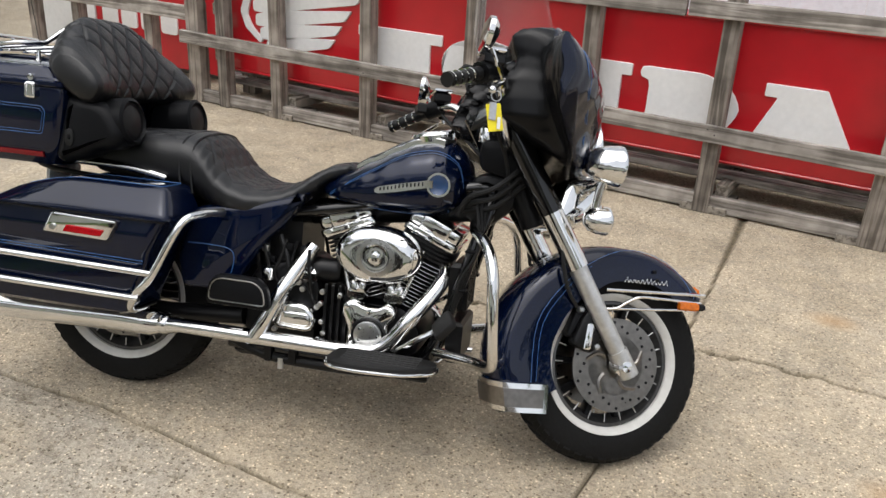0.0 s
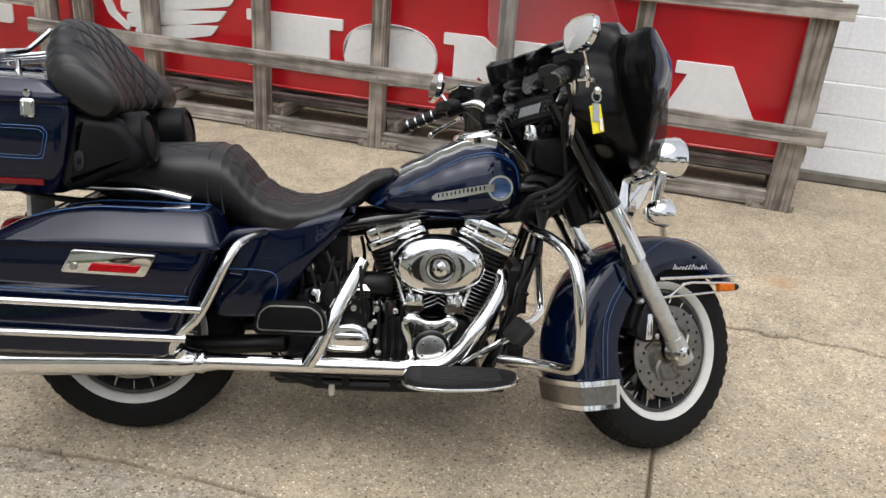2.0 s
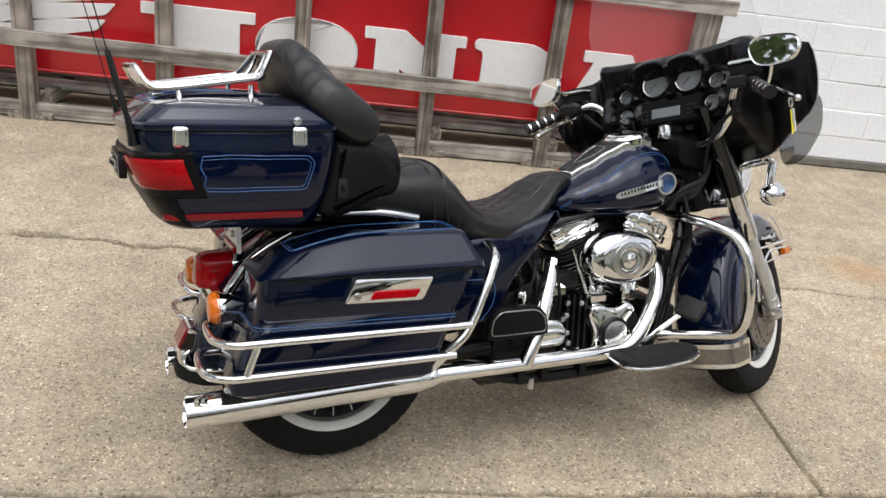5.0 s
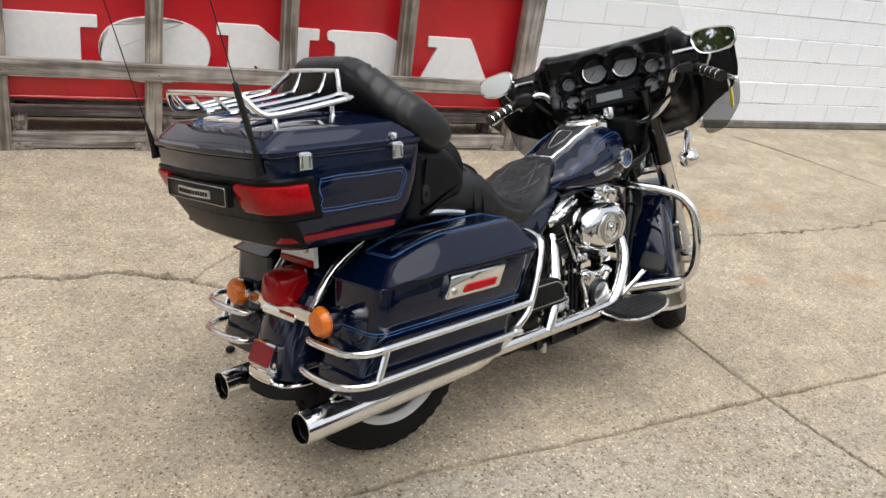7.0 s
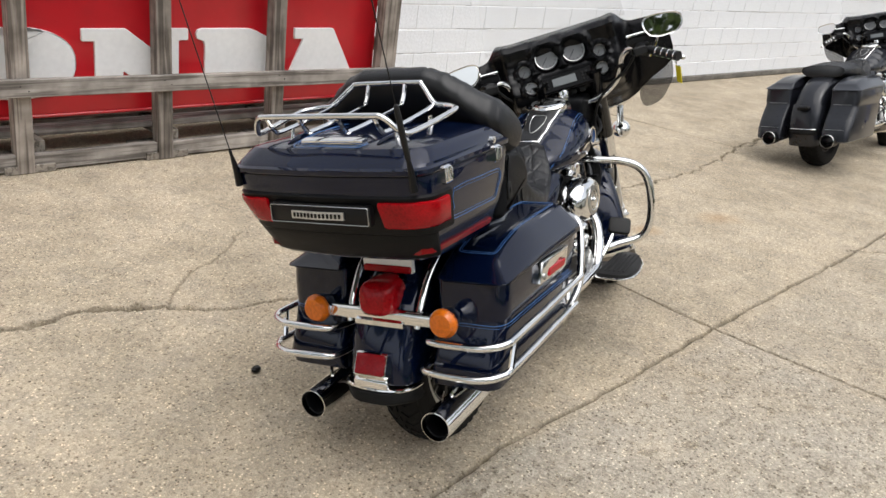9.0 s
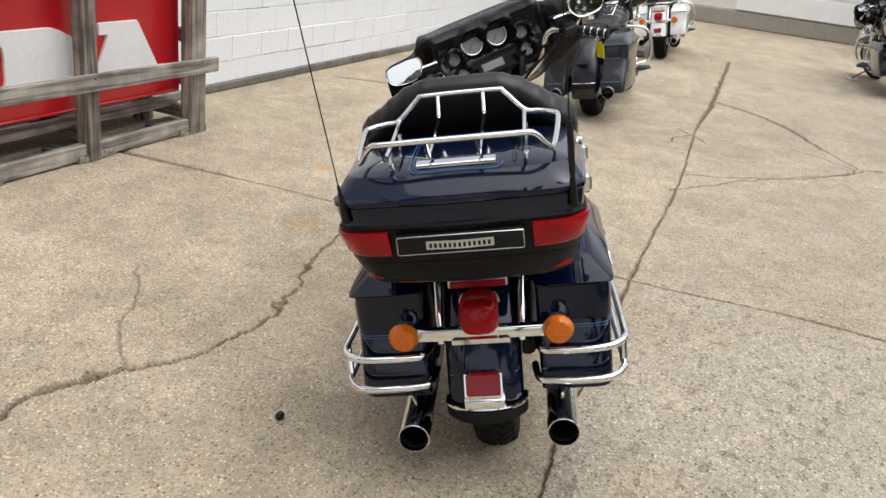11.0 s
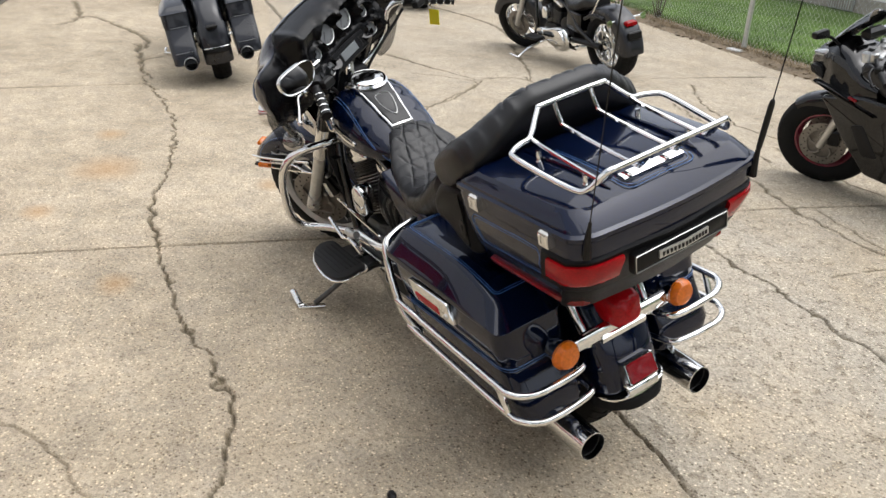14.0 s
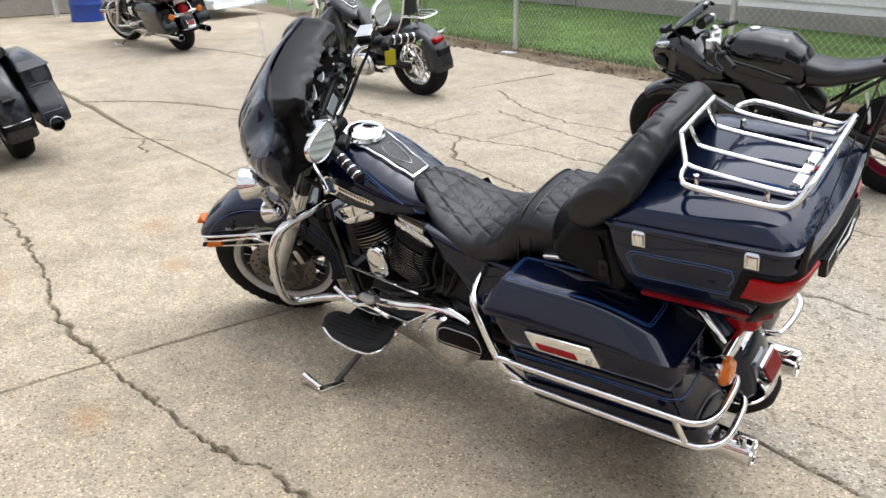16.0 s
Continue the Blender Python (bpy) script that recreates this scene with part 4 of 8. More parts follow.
def fairing(parent, turn, paint, shield=True):
    """The fork-mounted batwing fairing, with dash, dials and screen."""
    # |y|: top z, top x, front x, mid z, low z, low x
    tab = [(0.0, 1.225, 1.300, 1.472, 1.02, 0.835, 1.445), (0.10, 1.225, 1.295, 1.470, 1.02, 0.835, 1.43), (0.20, 1.226, 1.275, 1.435, 1.03, 0.84, 1.375), (0.25, 1.232, 1.255, 1.408, 1.035, 0.85, 1.345), (0.268, 1.218, 1.245, 1.395, 1.037, 0.858, 1.335), (0.29, 1.186, 1.232, 1.38, 1.04, 0.872, 1.315),
           (0.32, 1.176, 1.225, 1.365, 1.045, 0.895, 1.295), (0.36, 1.174, 1.215, 1.335, 1.06, 0.925, 1.26), (0.41, 1.172, 1.208, 1.288, 1.07, 0.950, 1.225), (0.436, 1.163, 1.203, 1.250, 1.075, 0.975, 1.203), (0.449, 1.138, 1.19, 1.225, 1.068, 1.0, 1.20), (0.455, 1.108, 1.187, 1.198, 1.07, 1.03, 1.19)]
    rings = []
    ys = [0.455 * math.sin(math.pi * (k / 76 - 0.5)) for k in range(77)]

    def step(a, b, x):
        t = min(1, max(0, (x - a) / (b - a)))
        return t * t * (3 - 2 * t)

    def skin(y, t):
        tz, tx, fx, mz, lz, lx = lerp(tab, abs(y))
        z = tz + (lz - tz) * t
        tm = (tz - mz) / (tz - lz)
        if t < tm:
            x = tx + (fx - tx) * math.sin(t / tm * math.pi / 2) ** 0.9
        else:
            x = fx + (lx - fx) * (1 - math.cos((t - tm) / (1 - tm) * math.pi / 2)) ** 0.9
        # fold lines down each side of the headlight
        return x - 0.018 * math.exp(-((abs(y) - 0.155 - 0.08 * t) / 0.03) ** 2) * math.sin(math.pi * min(1, t * 1.1)), z

    for y in ys:
        pts = [skin(y, k / 18) for k in range(19)]
        inner = [(x - 0.010, z) for x, z in reversed(pts)]
        rings.append([(x, y, z) for x, z in pts + inner])
    f = part("fairing", Shape().grid(rings), paint, parent, "dark glossy batwing fairing on the fork", turn)
    dials = ((0.058, 1.128, 0.047), (-0.058, 1.128, 0.047), (0.160, 1.098, 0.025), (-0.160, 1.098, 0.025), (0.150, 1.028, 0.025), (-0.150, 1.028, 0.025))

    def inside(y, z):
        """The inner panel: a dash with hollows for the dials, and two rounded wings."""
        tz, tx, fx, mz, lz, lx = lerp(tab, abs(y))
        t = min(1, max(0, (tz - z) / (tz - lz)))
        x = tx + (lx - tx) * t ** 1.6 - 0.008
        x -= (1 - step(0.22, 0.30, abs(y))) * lerp([(0, 0.0), (0.015, 0.07), (0.04, 0.115), (0.09, 0.135), (0.16, 0.132), (0.24, 0.125), (0.32, 0.132), (0.42, 0.165), (0.55, 0.195), (0.66, 0.195), (0.76, 0.13), (0.88, 0.07), (1, 0.0)], t)[0]
        x -= step(0.25, 0.33, abs(y)) * (1 - (abs(y) / 0.455) ** 6) * 0.05 * math.sin(math.pi * t) ** 0.6
        for yd, zd, r in dials:
            d = math.hypot(y - yd, z - zd)
            x += 0.020 * (1 - step(1.05 * r, 1.3 * r, d))
            if z > zd - r:
                x -= 0.024 * math.exp(-((d - 1.45 * r) / (0.26 * r)) ** 2)
        return x

    rings = []
    for y in [0.452 * math.sin(math.pi * (k / 130 - 0.5)) for k in range(131)]:
        tz, lz = lerp(tab, abs(y))[0] - 0.002, lerp(tab, abs(y))[4] + 0.002
        prof = [(inside(y, z), z) for z in (tz + (lz - tz) * q / 60 for q in range(61))]
        rings.append([(x, y, z) for x, z in prof + [(x + 0.008, z) for x, z in reversed(prof)]])
    dash = part("inner_fairing", Shape().grid(rings), DASH, parent, "glossy black inner fairing with hooded dials", turn)
    # dials face the rider
    tilt = Euler((0, radians(-90 + 16), 0)).to_matrix().to_4x4()

    def dial(y, z, r):
        m = Matrix.Translation((inside(y, z) - 0.012, y, z)) @ tilt
        part("dial_bezel", Shape().turn([(r * 0.93, -0.02), (r * 0.94, 0.004), (r * 1.0, 0.005), (r * 1.03, -0.02)], (0, 0, 0), "z", 28).move(m), STEEL, dash)
        part("dial_face", Shape().turn([(0.0005, 0.001), (r * 0.92, 0.001), (r * 0.92, -0.006), (0.0005, -0.006)], (0, 0, 0), "z", 28).move(m), GAUGE, dash, "silver dial")
        nd = Shape().box((0, r * 0.30, 0.0025), (0.0024, r * 0.75, 0.0012), 0.0004)
        for q in range(11):
            a = radians(-130 + 26 * q)
            t = Shape().box((0, r * 0.78, 0.0022), (0.0016, r * 0.14, 0.001), 0.0003)
            t.move(Matrix.Rotation(-a, 4, "Z"))
            nd.f = nd.f + [tuple(i + len(nd.v) for i in fc) for fc in t.f]
            nd.v = nd.v + t.v
        part("needle_marks", nd.move(m @ Matrix.Rotation(radians(50), 4, "Z")), BLACK_METAL, dash)

    for y, z, r in dials:
        dial(y, z, r)
    radio = Matrix.Translation((inside(0, 1.018) - 0.004, 0, 1.018)) @ tilt
    part("radio", Shape().box((0, 0, 0), (0.070, 0.215, 0.02), 0.006).move(radio), PLASTIC, dash, "black radio with a grey display")
    part("display", Shape().box((0.002, 0.012, 0.011), (0.034, 0.100, 0.004), 0.002).move(radio), DISPLAY, dash)
    for q in range(6):
        part("radio_button", Shape().box((-0.014 + 0.014 * (q % 3), -0.066 - 0.016 * (q // 3), 0.011), (0.009, 0.011, 0.006), 0.002).move(radio), GRIP, dash)
        part("radio_button", Shape().box((-0.014 + 0.014 * (q % 3), 0.082 + 0.014 * (q // 3), 0.011), (0.008, 0.009, 0.006), 0.002).move(radio), GRIP, dash)
    for q in range(4):
        part("rocker_switch", Shape().box((inside(0.036 * q - 0.054, 0.965) - 0.002, 0.036 * q - 0.054, 0.965), (0.012, 0.022, 0.018), 0.003), GRIP, dash)
    if shield:
        rings = []
        for k in range(15):
            y = -0.30 + 0.6 * k / 14
            rise = 0.36 * (1 - (abs(y) / 0.31) ** 3.5) ** 0.5 + 0.02
            bow = 0.10 * (y / 0.3) ** 2
            ring = []
            for j in range(8):
                t = j / 7
                ring.append((1.315 - bow - 0.30 * rise * t, y * (1 - 0.05 * t), 1.205 + rise * t))
            rings.append(ring + [(x - 0.004, yy, z) for x, yy, z in reversed(ring)])
        part("windshield", Shape().grid(rings), CLEAR, f, "clear windshield")
        g = Shape().tube([(1.315 - 0.10 * (y / 0.3) ** 2 - 0.30 * q, y * 0.95, 1.205 + q) for y, q in [(-0.30 + 0.6 * k / 20, 0.36 * max(0, 1 - (abs(-0.30 + 0.6 * k / 20) / 0.31) ** 3.5) ** 0.5 + 0.02) for k in range(21)]], 0.0018, 5, 2)
        part("windshield_edge", g, CLEAR, f)
    for k in (-1, 1):
        for dy in (0.0, 0.008):
            pts = []
            for y, t in ((0.405, 0.10), (0.42, 0.25), (0.422, 0.45), (0.40, 0.64), (0.35, 0.80), (0.30, 0.90)):
                x, z = skin(y - dy, t)
                pts.append((x + 0.001, k * (y - dy), z))
            stripe(f, pts, 0.003 if dy == 0 else 0.002)
    # smoked wind deflectors below the wings
    for k in (-1, 1):
        o = soft([(0.425, 1.03), (0.452, 0.99), (0.442, 0.90), (0.375, 0.815), (0.30, 0.80), (0.29, 0.87), (0.35, 0.95)], 0.03, 3)
        sh = Shape().cut([(k * y, z) for y, z in o], 0.0, 0.004, "yz", 0.0015, 1)
        sh.v = [(x + 1.232 + 0.35 * (0.45 - abs(y)), y, z) for x, y, z in sh.v]
        part("wind_deflector", sh, SHIELD, f, "smoked wind deflector")
    return f


def lamp_pod(parent, turn, name, c, r, length, label, front=1):
    prof = [(0.002, -length), (r * 0.45, -length * 0.93), (r * 0.8, -length * 0.65), (r * 0.98, -length * 0.25), (r, 0), (r * 1.04, 0.006), (r * 1.04, 0.016), (r * 0.92, 0.018)]
    ob = part(name, Shape().turn(prof, c, "x", 28), CHROME, parent, label, turn)
    part("lens", Shape().turn([(r * 0.93, 0.010), (r * 0.85, 0.022), (r * 0.5, 0.032), (0.002, 0.036)], c, "x", 28), GLASSY, ob)
    return ob


def front_end(bike, turn, paint, style="tour"):
    at = (1.59, 0, 0.318)
    wheel(bike, "front_wheel", (1.593, 0, 0.302), 0.309, 0.062, turn, spokes=10, ticks=True)
    fd = part("front_fender", arc_fender(at, lambda t: lerp([(0, 0.362), (0.12, 0.348), (0.30, 0.341), (0.42, 0.347), (0.55, 0.360), (0.68, 0.374), (0.85, 0.384), (1, 0.387)], t)[0], 36, 207, lambda t: 0.092 + 0.008 * math.sin(math.pi * t), lambda t: lerp([(0, 0.085), (0.2, 0.09), (0.34, 0.105), (0.5, 0.135), (0.7, 0.16), (1, 0.175)], t)[0]), paint, bike, "dark blue deep front fender with pinstripes", turn)
    # rub strip and trim rails along the fender
    for k in (-1, 1):
        part("fender_trim", Shape().tube([(1.872, k * 0.098, 0.533), (1.82, k * 0.106, 0.533), (1.72, k * 0.109, 0.531), (1.62, k * 0.109, 0.529), (1.53, k * 0.107, 0.527)], 0.0058, 8, 4), CHROME, fd, "chrome fender trim rail")
        part("fender_trim", Shape().tube([(1.858, k * 0.100, 0.508), (1.80, k * 0.110, 0.510), (1.70, k * 0.112, 0.513), (1.64, k * 0.112, 0.512), (1.60, k * 0.112, 0.495), (1.565, k * 0.112, 0.474), (1.53, k * 0.110, 0.470)], 0.005, 8, 4), CHROME, fd)
        part("fender_trim", Shape().tube([(1.79, k * 0.110, 0.484), (1.70, k * 0.112, 0.479), (1.62, k * 0.112, 0.475), (1.565, k * 0.112, 0.472)], 0.004, 8, 3), CHROME, fd)
        part("running_light", Shape().box((1.808, k * 0.112, 0.497), (0.064, 0.018, 0.026), 0.005), AMBER, fd, "amber fender light")
        part("light_cap", Shape().box((1.850, k * 0.108, 0.497), (0.03, 0.018, 0.022), 0.006), BLACK_METAL, fd)
        stripe(fd, [(1.59 + q * math.cos(radians(a)), k * w, 0.318 + q * math.sin(radians(a))) for a, q, w in ((40, 0.318, 0.101), (55, 0.330, 0.1015), (72, 0.336, 0.102), (90, 0.332, 0.1025), (108, 0.31, 0.1025), (130, 0.29, 0.102), (160, 0.285, 0.101), (196, 0.285, 0.099))], 0.0028)
        stripe(fd, [(1.59 + q * math.cos(radians(a)), k * w, 0.318 + q * math.sin(radians(a))) for a, q, w in ((112, 0.296, 0.1028), (130, 0.275, 0.1025), (160, 0.268, 0.1015), (196, 0.268, 0.099))], 0.002)
        # model script as a row of short slanted bars
        for q in range(11):
            x, h = 1.592 + 0.0132 * q, (0.016, 0.009, 0.011, 0.009, 0.013)[q % 5] if q != 6 else 0.017
            part("script_bar", Shape().tube([(x, k * 0.1026, 0.554), (x + h * 0.55, k * 0.1024, 0.554 + h), (x + 0.0125, k * 0.1026, 0.5545)], 0.0011, 5, 1), WHITE_PRINT, fd)
        for a, q in ((66, 0.272), (70, 0.292), (118, 0.25), (124, 0.235)):
            part("bolt", Shape().turn([(0.006, k * 0.099), (0.005, k * 0.107)], (1.59 + q * math.cos(radians(a)), 0, 0.318 + q * math.sin(radians(a))), "y", 8), BLACK_METAL, fd)
    # chrome skirt round the fender's tail
    def skirt(z0, z1, out, x1):
        rows = []
        for z, d in ((z0, -0.004), (z0, out), (z1, out), (z1, -0.004)):
            sl = (z - 0.225) * -0.18
            u = [(x1, 0.106 + d), (1.27 + sl, 0.106 + d), (1.230 + sl, 0.097 + d), (1.213 + sl - d, 0.064), (1.206 + sl - d, 0.0)]
            u = u + [(x, -y) for x, y in reversed(u[:-1])]
            q = [(x1, 0.098), (1.285 + sl, 0.098), (1.255 + sl, 0.085), (1.239 + sl, 0.055), (1.234 + sl, 0.0)]
            q = q + [(x, -y) for x, y in reversed(q[:-1])]
            rows.append([(x, y, z) for x, y in u] + [(x, y, z) for x, y in reversed(q)])
        return Shape().grid(rows)

    part("fender_skirt", skirt(0.152, 0.236, 0.004, 1.368), CHROME, fd, "chrome trim round the fender's tail")
    part("skirt_panel", skirt(0.167, 0.220, 0.0058, 1.355), DISC, fd, "brushed steel panel")
    part("fender_lamp", Shape().box((1.884, 0, 0.545), (0.03, 0.05, 0.03), 0.01), AMBER, fd, "amber fender tip lamp")
    # forks
    for k in (-1, 1):
        d = Vector((-0.250, 0, 0.397)).normalized()
        foot = Vector((1.603, k * 0.115, 0.306))
        leg = Shape().tube([foot - d * 0.02, foot + d * 0.05, foot + d * 0.33], lambda t: 0.024 + 0.004 * t, 20, 3)
        f = part("fork_leg", leg, ALLOY, bike, "cast alloy fork leg with chrome cover", turn)
        part("fork_cover", Shape().tube([foot + d * 0.33, foot + d * 0.34, foot + d * 0.52], 0.0345, 20, 1), CHROME, f, "chrome fork cover")
        part("fork_tube", Shape().tube([foot + d * 0.51, foot + d * 0.86], 0.036, 16, 1), BLACK_PAINT, f)
        part("axle_cap", Shape().turn([(0.001, k * 0.152), (0.016, k * 0.150), (0.018, k * 0.13), (0.03, k * 0.125), (0.03, k * 0.09)], (1.596, 0, 0.304), "y", 16), CHROME, f)
        part("axle_clamp", Shape().tube([foot - d * 0.035, foot + d * 0.05], 0.031, 16, 1), ALLOY, f)
        part("clamp_bolt", Shape().turn([(0.007, k * 0.12), (0.007, k * 0.156), (0.001, k * 0.158)], (1.572, 0, 0.30), "y", 8), STEEL, f)
        cal = Shape().cut(soft([(1.43, 0.36), (1.47, 0.46), (1.53, 0.47), (1.535, 0.40), (1.50, 0.33)], 0.02, 3), k * 0.062, k * 0.112, "xz", 0.01)
        c = part("brake_caliper", cal, BLACK_METAL, bike, "black brake caliper", turn)
        part("caliper_badge", Shape().cut(soft([(1.465, 0.345), (1.475, 0.425), (1.497, 0.422), (1.49, 0.345)], 0.008, 3), k * 0.11, k * 0.118, "xz", 0.003), CHROME, c)
        part("brake_hose", Shape().tube([(1.45, k * 0.10, 0.46), (1.40, k * 0.12, 0.52), (1.37, k * 0.13, 0.62), (1.36, k * 0.12, 0.75), (1.29, k * 0.08, 0.86)], 0.006, 8, 4), GRIP, c)
        part("caliper_bridge", Shape().cut(soft([(1.418, 0.385), (1.448, 0.468), (1.480, 0.490), (1.535, 0.485), (1.545, 0.455), (1.47, 0.445), (1.438, 0.372)], 0.012, 3), k * 0.055, k * 0.098, "xz", 0.008), PLASTIC, c)
        part("banjo_bolt", Shape().turn([(0.011, k * 0.098), (0.011, k * 0.112), (0.006, k * 0.120), (0.001, k * 0.120)], (1.452, 0, 0.462), "y", 8), STEEL, c)
        for q in range(2):
            part("caliper_bolt", Shape().turn([(0.009, k * 0.105), (0.009, k * 0.118), (0.002, k * 0.12)], (1.51, 0, 0.355 + 0.09 * q), "y", 8), STEEL, c)
    # nacelle, headlight, passing lamps
    nac = Shape().cut(soft([(1.33, 0.70), (1.37, 0.84), (1.47, 0.86), (1.50, 0.83), (1.45, 0.74), (1.40, 0.685)], 0.02, 3), -0.135, 0.135, "xz", 0.02)
    n = part("fork_bracket", nac, CHROME, bike, "chrome fork bracket with lamp bar", turn)
    part("lamp_bar", Shape().tube([(1.44, -0.24, 0.84), (1.475, -0.12, 0.83), (1.48, 0, 0.83), (1.475, 0.12, 0.83), (1.44, 0.24, 0.84)], 0.014, 10, 4), CHROME, n)
    lamp_pod(bike, turn, "headlight", (1.475, 0, 0.955), 0.088, 0.10, "round chrome headlight")
    for k in (-1, 1):
        lamp_pod(bike, turn, "passing_lamp", (1.462, k * 0.222, 0.876), 0.058, 0.085, "round chrome passing lamp")
        s = lamp_pod(bike, turn, "turn_signal", (1.447, k * 0.203, 0.720), 0.040, 0.055, "chrome bullet turn signal")
        part("stalk", Shape().tube([(1.435, k * 0.222, 0.83), (1.43, k * 0.212, 0.79), (1.428, k * 0.203, 0.75)], 0.015, 12, 2), CHROME, s)
    return fd


def handlebar(bike, turn):
    half = [(0.98, 0.37, 1.040), (1.04, 0.318, 1.066), (1.088, 0.272, 1.080), (1.118, 0.240, 1.062), (1.130, 0.222, 1.02), (1.142, 0.20, 0.972), (1.175, 0.14, 0.925), (1.20, 0.06, 0.905)]
    hb = part("handlebar", Shape().tube([(x, -y, z) for x, y, z in half] + list(reversed(half)), 0.0127, 12, 5), CHROME, bike, "chrome handlebar with black grips", turn)
    for k in (-1, 1):
        a, b = Vector((1.025, k * 0.335, 1.06)), Vector((0.925, k * 0.425, 1.012))
        part("grip", Shape().tube([a + (b - a) * (q / 12) for q in range(13)], lambda t: 0.0175 + 0.0012 * math.cos(t * 30) + (0.002 if t > 0.95 else 0), 14, 2), GRIP, hb, "black rubber grip with chrome bands")
        for q in (0.3, 0.5, 0.7, 0.9):
            c = a + (b - a) * q
            part("grip_band", Shape().tube([c - (b - a).normalized() * 0.0025, c + (b - a).normalized() * 0.0025], 0.0196, 14, 1), CHROME, hb)
        part("switch_housing", Shape().tube([a - (b - a) * 0.42, a - (b - a) * 0.05], 0.029, 14, 2), BLACK_METAL, hb, "black switch housing")
        part("switch_block", Shape().box((1.0, k * 0.30, 1.065), (0.03, 0.05, 0.035), 0.006), GRIP, hb)
        part("lever", Shape().tube([(1.075, k * 0.325, 1.05), (1.09, k * 0.37, 1.042), (1.06, k * 0.415, 1.02), (1.035, k * 0.455, 0.998)], lambda t: 0.0085 - 0.003 * math.sin(3 * t), 8, 4), CHROME, hb, "chrome hand lever")
        part("lever_ball", Shape().ball((1.034, k * 0.457, 0.996), 0.0105, 12), CHROME, hb)
        part("reservoir", Shape().box((1.065, k * 0.30, 1.105), (0.055, 0.075, 0.035), 0.008), BLACK_METAL, hb, "black fluid reservoir with chrome cap")
        part("reservoir_cap", Shape().box((1.065, k * 0.30, 1.128), (0.06, 0.08, 0.012), 0.004), CHROME, hb)
        part("cable", Shape().tube([(1.07, k * 0.28, 1.05), (1.11, k * 0.24, 1.0), (1.14, k * 0.16, 0.95), (1.19, k * 0.10, 0.88), (1.22, k * 0.07, 0.78)], 0.006, 8, 4), GRIP, hb)
    return hb


def tank(bike, paint, trim=True):
    tab = [(0.655, 0.755, 0.738, 0.04), (0.69, 0.778, 0.726, 0.095), (0.75, 0.812, 0.712, 0.132), (0.83, 0.852, 0.702, 0.153), (0.90, 0.892, 0.697, 0.163), (0.96, 0.920, 0.696, 0.166), (1.02, 0.932, 0.699, 0.162), (1.06, 0.926, 0.704, 0.152), (1.095, 0.902, 0.718, 0.128), (1.120, 0.865, 0.745, 0.085), (1.130, 0.83, 0.775, 0.035)]
    rings = []
    for i in range(41):
        x = 0.655 + (1.132 - 0.655) * i / 40
        tz, bz, hw = lerp(tab, x)
        ring = []
        for k in range(32):
            t = 2 * math.pi * k / 32
            c, s = math.cos(t), math.sin(t)
            zc = bz + (tz - bz) * 0.40
            e = 2.8 if s > 0 else 3.2
            yy = hw * math.copysign(abs(c) ** (2 / 2.3), c)
            zz = (tz - zc) * abs(s) ** (2 / e) if s > 0 else -(zc - bz) * abs(s) ** (2 / e)
            ring.append((x, yy, zc + zz))
        rings.append(ring)
    tk = part("fuel_tank", Shape().grid(rings), paint, bike, "dark blue fuel tank with pinstripes and badge")

    def skin(x, f, k, lift=0.0015):
        tz, bz, hw = lerp(tab, x)
        zc = bz + (tz - bz) * 0.40
        s = f
        e = 2.8 if s > 0 else 3.2
        c = math.sqrt(max(0, 1 - s * s))
        return (x, k * (hw * c ** (2 / 2.3) + lift), zc + ((tz - zc) if s > 0 else (zc - bz)) * math.copysign(abs(s) ** (2 / e), s) + (lift if s > 0.5 else 0))

    if trim:
        for k in (-1, 1):
            for d in (0.0, 0.06):
                pts = [skin(x, f - d * (1 if f > 0 else -1), k) for x, f in ((1.115, 0.1), (1.095, 0.62), (1.03, 0.72), (0.94, 0.70), (0.86, 0.60), (0.78, 0.36), (0.72, -0.05), (0.705, -0.45), (0.73, -0.72), (0.85, -0.80), (1.0, -0.80), (1.08, -0.7))]
                stripe(tk, pts, 0.003 if d == 0 else 0.002)
            part("badge", Shape().grid([[skin(x, s_, k, h) for h in (0.0, 0.006)] + [skin(x, e_, k, h) for h in (0.006, 0.0)] for x, s_, e_ in ((0.862, 0.0, 0.03), (0.874, -0.02, 0.06), (0.93, -0.01, 0.07), (1.02, 0.01, 0.10), (1.035, 0.01, 0.10))]), CHROME, tk, "chrome badge with a round boss")
            x, y, z = skin(1.052, 0.05, k, 0.0)
            part("badge_boss", Shape().turn([(0.034, -0.004), (0.034, 0.006), (0.028, 0.009), (0.024, 0.006), (0.001, 0.006)], (0, 0, 0), "y", 24).move(Matrix.Translation((x, y, z)) @ Matrix.Scale(k, 4, (0, 1, 0))), BOSS, tk, "blue round boss with chrome rim")
            part("boss_rim", Shape().turn([(0.030, 0.002), (0.030, 0.010), (0.036, 0.010), (0.036, 0.002), (0.030, 0.002)], (0, 0, 0), "y", 24).move(Matrix.Translation((x, y, z)) @ Matrix.Scale(k, 4, (0, 1, 0))), CHROME, tk)
            for q in range(12):
                xx = 0.880 + 0.0115 * q
                p0, p1 = skin(xx, 0.005 + 0.002 * q, k, 0.0065), skin(xx, 0.042 + 0.003 * q, k, 0.0065)
                part("badge_bar", Shape().tube([p0, p1], 0.0019, 5, 1), BLACK_METAL, tk)
